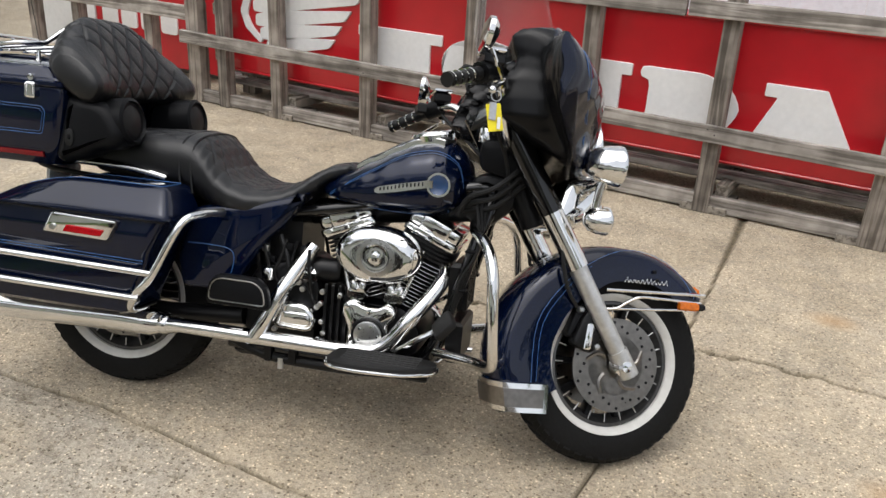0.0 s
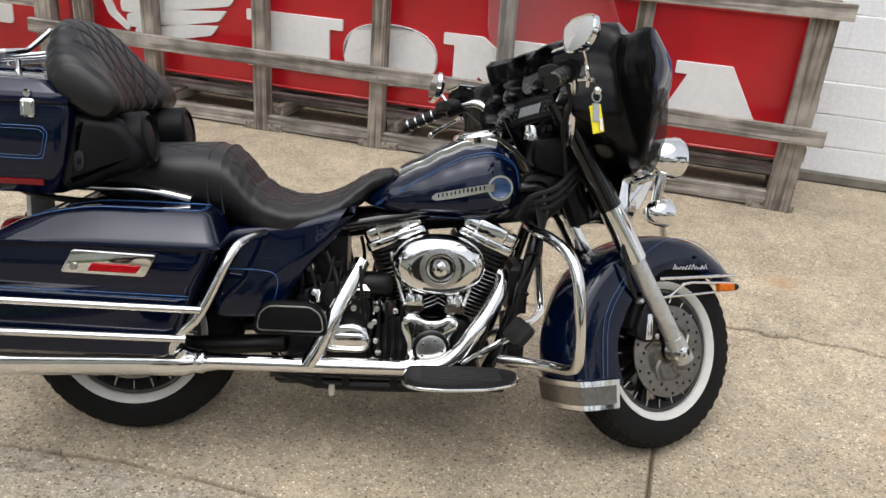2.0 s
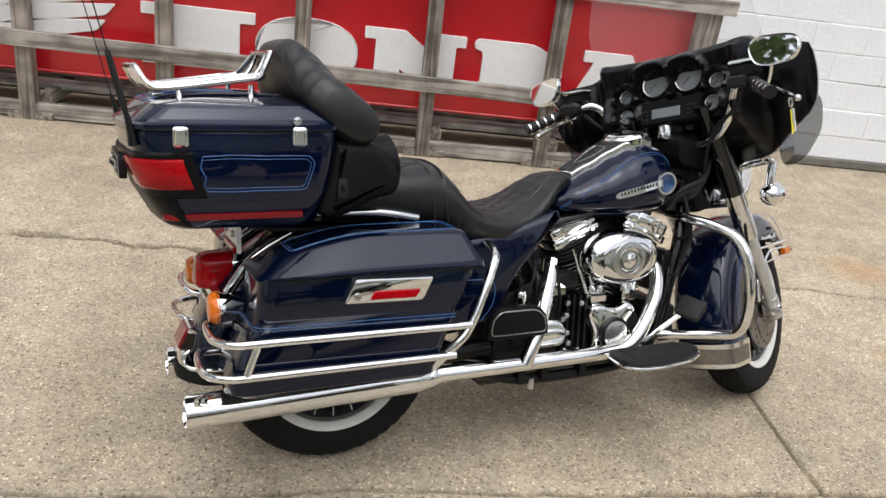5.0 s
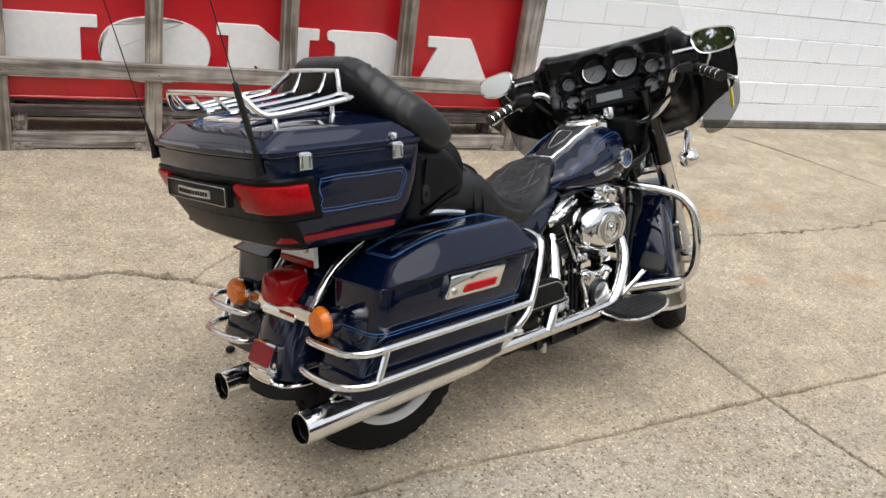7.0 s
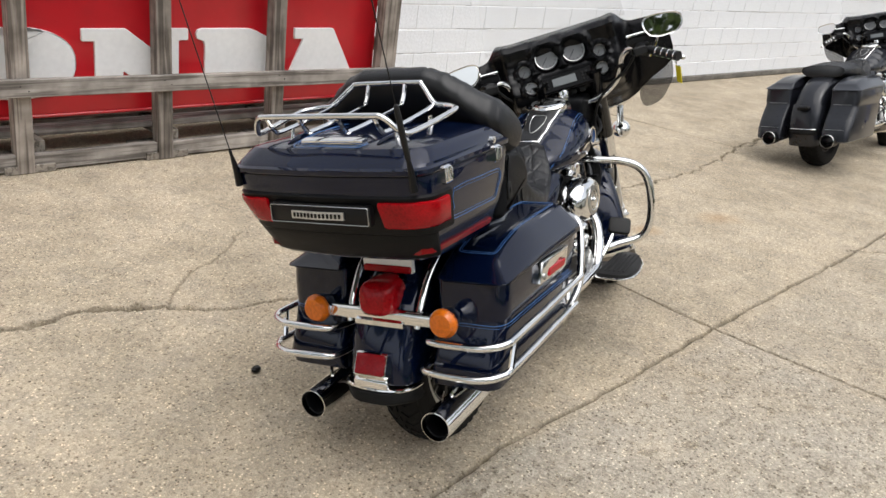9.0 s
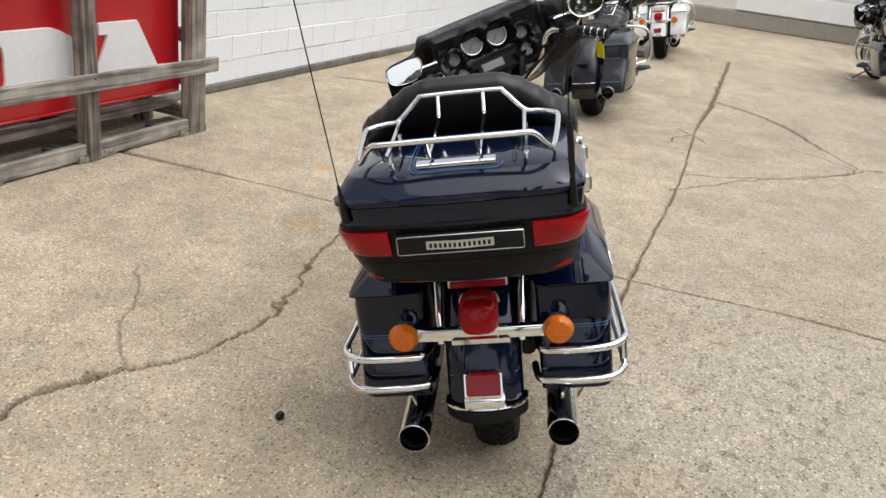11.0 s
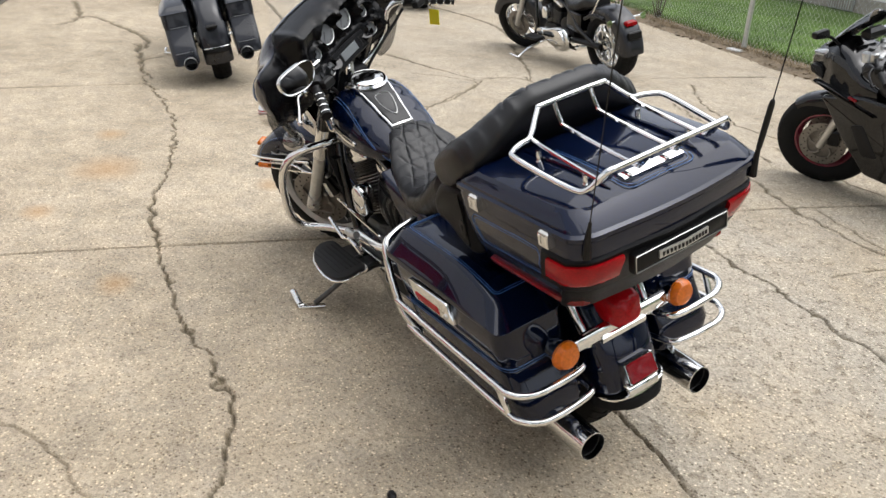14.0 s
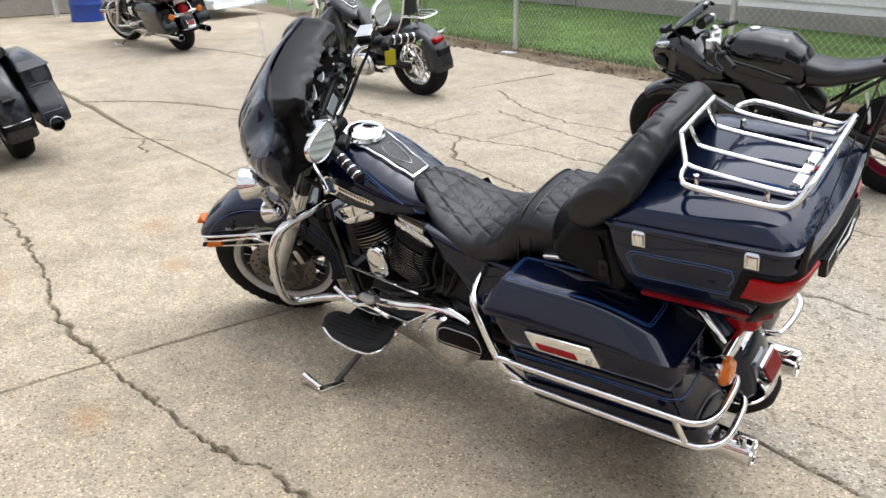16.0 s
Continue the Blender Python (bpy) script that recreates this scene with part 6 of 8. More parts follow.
def engine(bike):
    cylinder_unit(bike, 22.5, 0.900, 0.325)
    cylinder_unit(bike, -22.5, 0.900, 0.325)
    cc = Shape().cut(soft([(0.72, 0.26), (1.02, 0.26), (1.04, 0.33), (0.99, 0.42), (0.76, 0.42), (0.70, 0.35)], 0.05, 4), -0.12, 0.12, "xz", 0.02)
    part("crankcase", cc, BLACK_METAL, bike, "black crankcase")
    part("gearbox", Shape().cut(soft([(0.46, 0.27), (0.70, 0.26), (0.71, 0.47), (0.62, 0.53), (0.48, 0.48)], 0.04, 4), -0.14, 0.12, "xz", 0.02), BLACK_METAL, bike, "black gearbox")
    # right-hand covers
    cv = part("cam_cover", Shape().cut(soft([(0.808, 0.275), (0.812, 0.345), (0.790, 0.39), (0.796, 0.428), (0.835, 0.432), (0.862, 0.418), (0.905, 0.418), (0.925, 0.434), (0.962, 0.420), (0.958, 0.385), (0.936, 0.37), (0.942, 0.315), (0.90, 0.280)], 0.016, 3), -0.125, -0.172, "xz", 0.012, 3), CHROME, bike, "chrome cam cover with a round plate")
    part("points_plate", Shape().turn([(0.054, -0.165), (0.054, -0.180), (0.050, -0.184), (0.046, -0.181), (0.001, -0.182)], (0.882, 0, 0.335), "y", 32), BLACK_METAL, cv)
    part("points_disc", Shape().turn([(0.044, -0.178), (0.043, -0.187), (0.038, -0.189), (0.001, -0.189)], (0.882, 0, 0.335), "y", 32), STEEL, cv)
    for q in range(5):
        a = 2 * math.pi * q / 5
        part("plate_bolt", Shape().turn([(0.004, -0.186), (0.004, -0.192)], (0.882 + 0.031 * math.cos(a), 0, 0.335 + 0.031 * math.sin(a)), "y", 8), CHROME, cv)
    for x, z in ((0.808, 0.415), (0.942, 0.410), (0.822, 0.292), (0.938, 0.33), (0.88, 0.405)):
        part("cover_bolt", Shape().turn([(0.008, -0.168), (0.008, -0.180), (0.001, -0.182)], (x, 0, z), "y", 10), CHROME, cv)
    for x in (0.81, 0.84, 0.93, 0.96):
        top = (x + (-0.055 if x < 0.88 else 0.055), -0.105, 0.60)
        part("pushrod_tube", Shape().tube([(x + (-0.01 if x < 0.88 else 0.01), -0.135, 0.45), top], 0.0068, 10, 1), CHROME, cv, "chrome pushrod tube")
    for x in (0.828, 0.945):
        part("lifter_block", Shape().box((x, -0.130, 0.448), (0.056, 0.05, 0.034), 0.008), CHROME, cv)
        for d in (-0.014, 0.014):
            part("tube_collar", Shape().turn([(0.010, 0.0), (0.0105, 0.022), (0.008, 0.026)], (x + d, -0.137, 0.462), "z", 10), CHROME, cv)
    gb = part("gearbox_cover", Shape().cut(soft([(0.575, 0.31), (0.565, 0.36), (0.60, 0.40), (0.68, 0.40), (0.712, 0.36), (0.70, 0.31)], 0.025, 4), -0.135, -0.178, "xz", 0.014, 3), CHROME, bike, "chrome gearbox side cover")
    part("cover_rib", Shape().cut(soft([(0.592, 0.332), (0.69, 0.332), (0.70, 0.352), (0.69, 0.372), (0.592, 0.372)], 0.015, 3), -0.176, -0.186, "xz", 0.005), CHROME, gb)
    part("starter_cover", Shape().box((0.665, -0.13, 0.485), (0.07, 0.06, 0.05), 0.014), CHROME, bike, "chrome starter cover")
    for x, z in ((0.60, 0.405), (0.705, 0.39), (0.72, 0.44), (0.655, 0.44), (0.73, 0.31)):
        part("case_bolt", Shape().turn([(0.009, -0.14), (0.009, -0.152), (0.001, -0.154)], (x, 0, z), "y", 8), STEEL, bike)
    # air cleaner
    ac = Shape()
    rows = []
    for y, q in ((-0.115, 0.86), (-0.13, 0.97), (-0.15, 1.0), (-0.175, 0.985), (-0.192, 0.93), (-0.205, 0.80), (-0.211, 0.62), (-0.211, 0.52)):
        rows.append([(x, y, z) for x, z in oval(0.892, 0.581, 0.133 * q, 0.087 * q, 44, 2.15)])
    ac.grid(rows)
    a = part("air_cleaner", ac, CHROME, bike, "oval chrome air cleaner cover")
    part("cleaner_ring", Shape().turn([(0.058, -0.208), (0.058, -0.214), (0.044, -0.216), (0.042, -0.21)], (0.894, 0, 0.581), "y", 36), STEEL, a, "brushed ring")
    part("cleaner_boss", Shape().turn([(0.040, -0.208), (0.038, -0.214), (0.024, -0.212), (0.012, -0.216), (0.010, -0.222), (0.001, -0.223)], (0.894, 0, 0.581), "y", 32), CHROME, a)
    # left-hand primary case and clutch cover
    pr = part("primary_cover", Shape().cut(soft([(0.515, 0.215), (0.468, 0.30), (0.495, 0.385), (0.58, 0.432), (0.70, 0.42), (0.85, 0.385), (1.02, 0.375), (1.06, 0.325), (1.01, 0.26), (0.85, 0.235), (0.72, 0.195), (0.60, 0.178)], 0.06, 5), 0.11, 0.200, "xz", 0.03, 5), CHROME, bike, "long chrome primary cover")
    part("clutch_cover", Shape().turn([(0.106, 0.18), (0.106, 0.218), (0.100, 0.228), (0.07, 0.234), (0.001, 0.236)], (0.612, 0, 0.306), "y", 40), CHROME, pr, "round chrome clutch cover")
    part("stator_cover", Shape().turn([(0.06, 0.19), (0.056, 0.207), (0.001, 0.210)], (0.975, 0, 0.318), "y", 36), CHROME, pr)
    part("horn_cover", Shape().cut(soft([(0.855, 0.475), (0.85, 0.575), (0.895, 0.612), (0.942, 0.575), (0.937, 0.475)], 0.03, 4), 0.12, 0.190, "xz", 0.02, 3), CHROME, bike, "chrome horn cover")
    return cv


def engine_dressing(bike):
    """Backbone, lines, wiring, brackets and bolts that fill the space round the engine."""
    part("backbone", Shape().tube([(1.16, 0, 0.735), (0.90, 0, 0.70), (0.60, 0, 0.66)], 0.042, 14, 3), BLACK_METAL, bike, "black frame backbone")
    part("regulator", Shape().box((1.125, -0.03, 0.50), (0.045, 0.17, 0.15), 0.012), BLACK_METAL, bike, "black regulator on the frame tubes")
    for q in range(6):
        part("regulator_fin", Shape().box((1.152, -0.095 + 0.026 * q, 0.50), (0.02, 0.006, 0.14), 0.002), BLACK_METAL, bike)
    part("starter_motor", Shape().turn([(0.001, 0.60), (0.034, 0.605), (0.038, 0.63), (0.038, 0.75), (0.030, 0.765), (0.001, 0.766)], (0, -0.095, 0.50), "x", 22), BLACK_METAL, bike, "black starter motor")
    part("oil_filler", Shape().turn([(0.020, 0.40), (0.021, 0.425), (0.017, 0.436), (0.001, 0.438)], (0.545, -0.155, 0.06), "z", 16), CHROME, bike, "chrome oil filler cap")
    # ribs on the case between gearbox and cam cover
    for q in range(4):
        part("case_rib", Shape().box((0.728 + 0.022 * q, -0.125, 0.37), (0.009, 0.03, 0.19), 0.004), BLACK_METAL, bike)
    for x, z, y in ((0.572, 0.302, 0.150), (0.578, 0.418, 0.150), (0.640, 0.458, 0.146), (0.716, 0.402, 0.150), (0.722, 0.345, 0.150), (0.715, 0.288, 0.150), (0.775, 0.435, 0.142), (0.770, 0.282, 0.142)):
        part("case_bolt", Shape().turn([(0.0085, -y + 0.012), (0.0085, -y - 0.004), (0.005, -y - 0.006), (0.001, -y - 0.006)], (x, 0, z), "y", 8), STEEL, bike)
    # hoses and wires between seat, gearbox and rear cylinder
    rng = random.Random(11)
    for q in range(9):
        x, z = 0.47 + 0.025 * q, 0.63 - 0.008 * q
        y = -0.125 - 0.012 * (q % 3)
        part("hose", Shape().tube([(x, y, z), (x + rng.uniform(-0.02, 0.03), y - 0.012, z - 0.06), (x + rng.uniform(-0.03, 0.04), y - 0.006, z - 0.12), (x + rng.uniform(0.0, 0.06), y + 0.02, z - 0.19)], rng.choice((0.004, 0.0055, 0.0075)), 7, 4), rng.choice((GRIP, BLACK_METAL, FIN_METAL)), bike)
    for x, z in ((0.50, 0.58), (0.545, 0.52), (0.60, 0.565), (0.47, 0.50)):
        part("connector", Shape().box((x, -0.142, z), (0.030, 0.018, 0.022), 0.004), PLASTIC, bike)
    part("hose_clamp", Shape().turn([(0.012, -0.01), (0.013, 0.0), (0.012, 0.01)], (0.53, -0.150, 0.555), "z", 12), STEEL, bike)
    # lower frame rails, stays and the drain under the engine
    for k in (-1, 1):
        part("lower_rail", Shape().tube([(0.40, k * 0.135, 0.262), (0.50, k * 0.14, 0.222), (0.60, k * 0.14, 0.205), (0.85, k * 0.14, 0.205), (1.05, k * 0.135, 0.225)], 0.0165, 10, 4), BLACK_METAL, bike, "black lower frame rail")
        part("board_bolt", Shape().turn([(0.014, k * 0.255), (0.014, k * 0.272), (0.008, k * 0.278), (0.001, k * 0.278)], (0.985, 0, 0.262), "y", 14), STEEL, bike)
        part("board_stay", Shape().box((0.98, k * 0.20, 0.252), (0.22, 0.11, 0.030), 0.008), BLACK_METAL, bike)
    part("drain_plug", Shape().turn([(0.010, 0.176), (0.011, 0.195), (0.011, 0.21)], (0.60, -0.150, 0.0), "z", 8), ALLOY, bike)
    for x in (0.56, 0.64, 0.78):
        part("hanger", Shape().box((x, -0.155, 0.222), (0.022, 0.02, 0.05), 0.004), BLACK_METAL, bike)
    # cables down the front frame tube, on both sides
    for k in (-1, 1):
        for q in range(4):
            part("cable", Shape().tube([(1.20 - 0.012 * q, k * (0.075 + 0.012 * q), 0.76), (1.185, k * (0.115 + 0.010 * q), 0.66 - 0.01 * q), (1.155 - 0.006 * q, k * (0.125 + 0.006 * q), 0.52), (1.115, k * 0.135, 0.40 - 0.015 * q)], 0.0048, 7, 4), GRIP, bike)
        for z in (0.62, 0.50):
            part("cable_tie", Shape().box((1.165 - 0.20 * (0.62 - z), k * 0.125, z), (0.040, 0.035, 0.008), 0.003), PLASTIC, bike)
    # left side: cables over the primary cover
    for q in range(5):
        part("hose", Shape().tube([(0.56 + 0.05 * q, 0.12, 0.62 - 0.01 * q), (0.58 + 0.045 * q, 0.14, 0.55), (0.62 + 0.03 * q, 0.135, 0.47), (0.66 + 0.05 * q, 0.12, 0.42)], 0.006, 7, 4), GRIP, bike)


def exhaust(bike, sides=(-1, 1), mat=None):
    for pts, r, name in (([(1.06, -0.05, 0.57), (1.082, -0.085, 0.535), (1.075, -0.12, 0.50), (1.040, -0.165, 0.445), (1.003, -0.188, 0.395), (0.960, -0.198, 0.335), (0.910, -0.203, 0.297), (0.84, -0.205, 0.287), (0.70, -0.208, 0.286), (0.24, -0.212, 0.286)], 0.0235, "front_pipe"),
                         ([(0.672, -0.115, 0.572), (0.648, -0.148, 0.52), (0.605, -0.190, 0.435), (0.565, -0.212, 0.345), (0.535, -0.218, 0.288)], 0.0235, "rear_pipe")):
        part(name, Shape().tube(pts, r, 18, 6), CHROME, bike, "chrome exhaust pipe shield")
    part("left_pipe", Shape().tube([(0.50, -0.18, 0.27), (0.42, 0.0, 0.23), (0.36, 0.16, 0.27), (0.24, 0.212, 0.286)], 0.02, 14, 5), CHROME, bike, "chrome crossover pipe")
    for k in sides:
        muffler(bike, k, mat)


def chassis(bike, paint, tour=True):
    part("frame", Shape().tube([(0.55, -0.11, 0.66), (0.85, -0.09, 0.72), (1.13, -0.06, 0.80), (1.20, -0.05, 0.78), (1.17, -0.10, 0.64), (1.12, -0.12, 0.45), (1.06, -0.13, 0.28), (0.98, -0.13, 0.235), (0.42, -0.13, 0.235)], 0.019, 12, 5).flip(), BLACK_PAINT, bike, "black tubular frame")
    part("steering_head", Shape().tube([(1.33, 0, 0.70), (1.19, 0, 0.99)], 0.042, 16, 1), BLACK_METAL, bike)
    part("neck_gusset", Shape().cut(soft([(1.08, 0.73), (1.14, 0.84), (1.26, 0.86), (1.27, 0.75), (1.18, 0.67)], 0.03, 3), -0.04, 0.04, "xz", 0.015), BLACK_METAL, bike)
    part("fairing_bracket", Shape().cut(soft([(1.15, 0.86), (1.15, 0.95), (1.26, 0.96), (1.33, 0.90), (1.31, 0.82)], 0.03, 3), -0.09, 0.09, "xz", 0.02), PLASTIC, bike)
    for k, q in ((-1, 0), (-1, 1), (-1, 2), (1, 0), (1, 1)):
        part("wiring", Shape().tube([(1.05 + 0.03 * q, k * (0.05 + 0.03 * q), 0.72), (1.14, k * (0.09 + 0.02 * q), 0.74 + 0.02 * q), (1.22, k * (0.10 + 0.02 * q), 0.76 + 0.03 * q), (1.30, k * 0.07, 0.84 + 0.03 * q)], 0.008, 8, 4), GRIP, bike)
    part("oil_cooler", Shape().box((1.135, -0.02, 0.33), (0.05, 0.20, 0.13), 0.01), BLACK_METAL, bike)
    # under-seat side panels
    for k in (-1, 1):
        p = part("side_panel", Shape().cut(soft([(0.27, 0.40), (0.25, 0.50), (0.30, 0.66), (0.50, 0.69), (0.655, 0.74), (0.60, 0.64), (0.52, 0.56), (0.44, 0.41)], [0.03, 0.02, 0.03, 0.04, 0.01, 0.06, 0.06, 0.05], 4), k * 0.10, k * 0.185, "xz", 0.02, 3), paint, bike, "dark blue side panel")
        stripe(p, [(0.29, k * 0.187, 0.548), (0.40, k * 0.187, 0.548), (0.44, k * 0.187, 0.53), (0.435, k * 0.187, 0.47), (0.40, k * 0.187, 0.425)], 0.0035)
    part("battery_tray", Shape().box((0.45, 0, 0.54), (0.36, 0.22, 0.26), 0.03), BLACK_METAL, bike)
    part("underside", Shape().box((0.74, 0, 0.215), (0.62, 0.24, 0.05), 0.015), BLACK_METAL, bike)
    part("swing_arm", Shape().tube([(0.46, -0.12, 0.32), (0.2, -0.115, 0.30), (0.0, -0.11, 0.30)], 0.028, 10, 2).flip(), BLACK_METAL, bike, "black swing arm")
    # rear fender between the bags, with lamps
    rf = part("rear_fender", arc_fender((0.02, 0, 0.318), lambda t: 0.405 + 0.015 * t, 70, 176, 0.105, lambda t: lerp([(0, 0.18), (0.6, 0.2), (0.85, 0.15), (1, 0.085)], t)[0], 30), paint, bike, "dark blue rear fender with chrome tip")
    part("fender_tip", Shape().tube([(-0.33, -0.11, 0.335), (-0.375, -0.108, 0.338), (-0.405, -0.085, 0.338), (-0.42, -0.04, 0.338), (-0.423, 0.0, 0.338), (-0.42, 0.04, 0.338), (-0.405, 0.085, 0.338), (-0.375, 0.108, 0.338), (-0.33, 0.11, 0.335)], 0.0055, 8, 4), CHROME, rf)
    bump = []
    for dx, z in ((-0.006, 0.332), (-0.010, 0.322), (-0.008, 0.302), (0.004, 0.294)):
        bump.append([(-0.30 + dx - (x + 0.30) * -1 - 0.004, y, z) for x, y in soft([(-0.30, -0.112), (-0.30, 0.112), (-0.37, 0.115), (-0.425, 0.05), (-0.425, -0.05), (-0.37, -0.115)], 0.03, 4)])
    part("bumper", Shape().grid(bump), RUBBER, rf, "black rubber bumper strip")
    if tour:
        tilt = Matrix.Translation((-0.408, 0, 0.408)) @ Euler((0, radians(26), 0)).to_matrix().to_4x4()
        tl = part("fender_lamp", Shape().box((-0.006, 0, 0), (0.016, 0.094, 0.060), 0.004).move(tilt), DARK_RED, rf, "red fender tip lamp in a thin chrome frame")
        part("lamp_plinth", Shape().cut(soft([(-0.400, 0.342), (-0.430, 0.344), (-0.427, 0.368), (-0.400, 0.382)], 0.006, 2), -0.056, 0.056, "xz", 0.005), CHROME, tl)
        part("lamp_frame", Shape().box((0.008, 0, 0), (0.034, 0.104, 0.070), 0.005).move(tilt), CHROME, tl)
        rows = []
        for x, a, b in ((-0.26, 0.050, 0.052), (-0.30, 0.054, 0.054), (-0.345, 0.054, 0.052), (-0.365, 0.049, 0.047), (-0.375, 0.038, 0.036)):
            rows.append([(x + 0.12 * (z - 0.6), y, z) for y, z in oval(0, 0.586, a, b * 0.95, 28, 3.4)])
        tail = part("tail_lamp", Shape().grid(rows), RED_LENS, bike, "red tail lamp on the fender")
        part("lamp_shell", Shape().grid([[(x, y, z) for y, z in oval(0, 0.584, a, b * 0.90, 24, 3.2)] for x, a, b in ((-0.19, 0.04, 0.045), (-0.26, 0.056, 0.058), (-0.285, 0.057, 0.058))]), CHROME, tail)
        sb = part("signal_bar", Shape().cut(soft([(-0.325, 0.512), (-0.325, 0.552), (-0.345, 0.548), (-0.35, 0.515)], 0.006, 2), -0.19, 0.19, "xz", 0.004), CHROME, bike, "chrome signal bar")
        part("bar_skirt", Shape().box((-0.335, 0, 0.512), (0.04, 0.16, 0.03), 0.008), CHROME, sb)
        for k in (-1, 1):
            sg = part("turn_signal", Shape().turn([(0.002, -0.285), (0.02, -0.29), (0.034, -0.315), (0.041, -0.345), (0.042, -0.355)], (0, k * 0.212, 0.536), "x", 28), CHROME, bike, "round amber turn signal in a chrome shell")
            part("lens", Shape().turn([(0.042, -0.350), (0.041, -0.362), (0.032, -0.374), (0.001, -0.378)], (0, k * 0.212, 0.536), "x", 28), AMBER, sg, "amber lens")
        # plate bracket and trunk mounts
        pb = part("plate_bracket", Shape().box((-0.272, 0, 0.678), (0.012, 0.165, 0.076), 0.004), SIGN_WHITE, bike, "white plate bracket with red strip")
        part("red_strip", Shape().box((-0.280, 0, 0.652), (0.010, 0.155, 0.020), 0.003), RED_LENS, pb)
        for y in (-0.05, 0.05):
            part("plate_bolt", Shape().turn([(0.009, -0.287), (0.009, -0.276)], (0, y, 0.690), "x", 10), STEEL, pb)
        part("trunk_mount", Shape().tube([(0.20, -0.17, 0.735), (0.08, -0.175, 0.755), (-0.10, -0.17, 0.757), (-0.30, -0.14, 0.757), (-0.33, -0.08, 0.757), (-0.33, 0.08, 0.757), (-0.30, 0.14, 0.757), (-0.10, 0.17, 0.757), (0.08, 0.175, 0.755), (0.20, 0.17, 0.735)], 0.011, 10, 4), CHROME, bike, "chrome trunk mounting rail")
        for k in (-1, 1):
            part("mount_stay", Shape().tube([(0.14, k * 0.172, 0.745), (0.10, k * 0.165, 0.715), (-0.20, k * 0.15, 0.72), (-0.31, k * 0.12, 0.755)], 0.009, 8, 3), BLACK_METAL, bike)
            part("fender_strut", Shape().tube([(-0.14, k * 0.118, 0.70), (-0.24, k * 0.118, 0.64), (-0.31, k * 0.115, 0.55), (-0.33, k * 0.112, 0.50)], 0.012, 10, 3), CHROME, bike)
    else:
        part("tail_lamp", Shape().box((-0.40, 0, 0.50), (0.05, 0.09, 0.035), 0.012), BLACK_METAL, bike, "small dark tail lamp")
        part("fender_extension", arc_fender((0.02, 0, 0.318), 0.425, 150, 196, 0.115, lambda t: 0.16, 12), paint, bike)
    # crash bars, footboards, pegs, stand, pedals
    for k in (-1, 1):
        part("crash_bar", Shape().tube([(1.155, k * 0.05, 0.695), (1.17, k * 0.14, 0.687), (1.205, k * 0.225, 0.676), (1.238, k * 0.288, 0.648), (1.258, k * 0.325, 0.59), (1.268, k * 0.338, 0.50), (1.276, k * 0.332, 0.41), (1.280, k * 0.310, 0.352), (1.268, k * 0.275, 0.322), (1.21, k * 0.205, 0.308), (1.08, k * 0.13, 0.300)], 0.0165, 14, 5), CHROME, bike, "chrome crash bar")
        o = soft([(0.81, k * 0.225), (0.795, k * 0.34), (0.83, k * 0.382), (0.91, k * 0.390), (1.03, k * 0.372), (1.115, k * 0.325), (1.132, k * 0.272), (1.105, k * 0.230)], 0.03, 4)
        fb = part("footboard", Shape().cut(o, 0.283, 0.294, "xy", 0.005), CHROME, bike, "chrome-edged rubber footboard")
        part("board_rubber", Shape().cut(inset(o, 0.008), 0.291, 0.306, "xy", 0.005), GRIP, fb)
        for q in range(6):
            part("board_rib", Shape().tube([(0.85, k * (0.245 + 0.019 * q), 0.3065), (1.07, k * (0.245 + 0.019 * q), 0.3065)], 0.003, 5, 1), GRIP, fb)
        part("board_bracket", Shape().tube([(0.95, k * 0.13, 0.26), (0.96, k * 0.22, 0.265), (0.97, k * 0.30, 0.275)], 0.012, 8, 3), BLACK_METAL, bike)
        px, pz = (0.05, -0.055) if k > 0 else (0.024, -0.002)
        pg = part("passenger_board", Shape().cut([(x + px, z + pz) for x, z in soft([(0.362, 0.385), (0.370, 0.452), (0.398, 0.480), (0.525, 0.480), (0.558, 0.452), (0.568, 0.385)], 0.02, 3)], k * 0.225, k * 0.258, "xz", 0.008), PLASTIC, bike, "black folded passenger footboard")
        part("board_trim", Shape().tube([(x + px, k * 0.2595, z + pz) for x, z in soft([(0.374, 0.400), (0.380, 0.448), (0.404, 0.469), (0.519, 0.469), (0.547, 0.448), (0.556, 0.400)], 0.015, 3)], 0.0022, 5, 1, True), STEEL, pg)
        part("peg_mount", Shape().tube([(0.46, k * 0.10, 0.40), (0.47, k * 0.20, 0.41), (0.47, k * 0.24, 0.425)], 0.016, 8, 2), BLACK_METAL, bike)
    bp_ = part("brake_pedal", Shape().tube([(0.97, -0.20, 0.30), (1.03, -0.215, 0.345), (1.09, -0.222, 0.385), (1.12, -0.228, 0.405)], 0.009, 8, 4), CHROME, bike, "chrome brake pedal with a black pad")
    part("pedal_pad", Shape().cut(soft([(-0.036, -0.045), (0.036, -0.045), (0.036, 0.045), (-0.036, 0.045)], 0.018, 4), -0.012, 0.012, "xy", 0.006).move(Matrix.Translation((1.122, -0.243, 0.415)) @ Euler((radians(14), radians(-50), radians(10))).to_matrix().to_4x4()), GRIP, bp_)
    sl = part("shift_lever", Shape().tube([(0.84, 0.235, 0.35), (0.93, 0.235, 0.375), (1.0, 0.235, 0.36), (1.08, 0.24, 0.42)], 0.008, 8, 3), CHROME, bike, "chrome heel and toe shift lever")
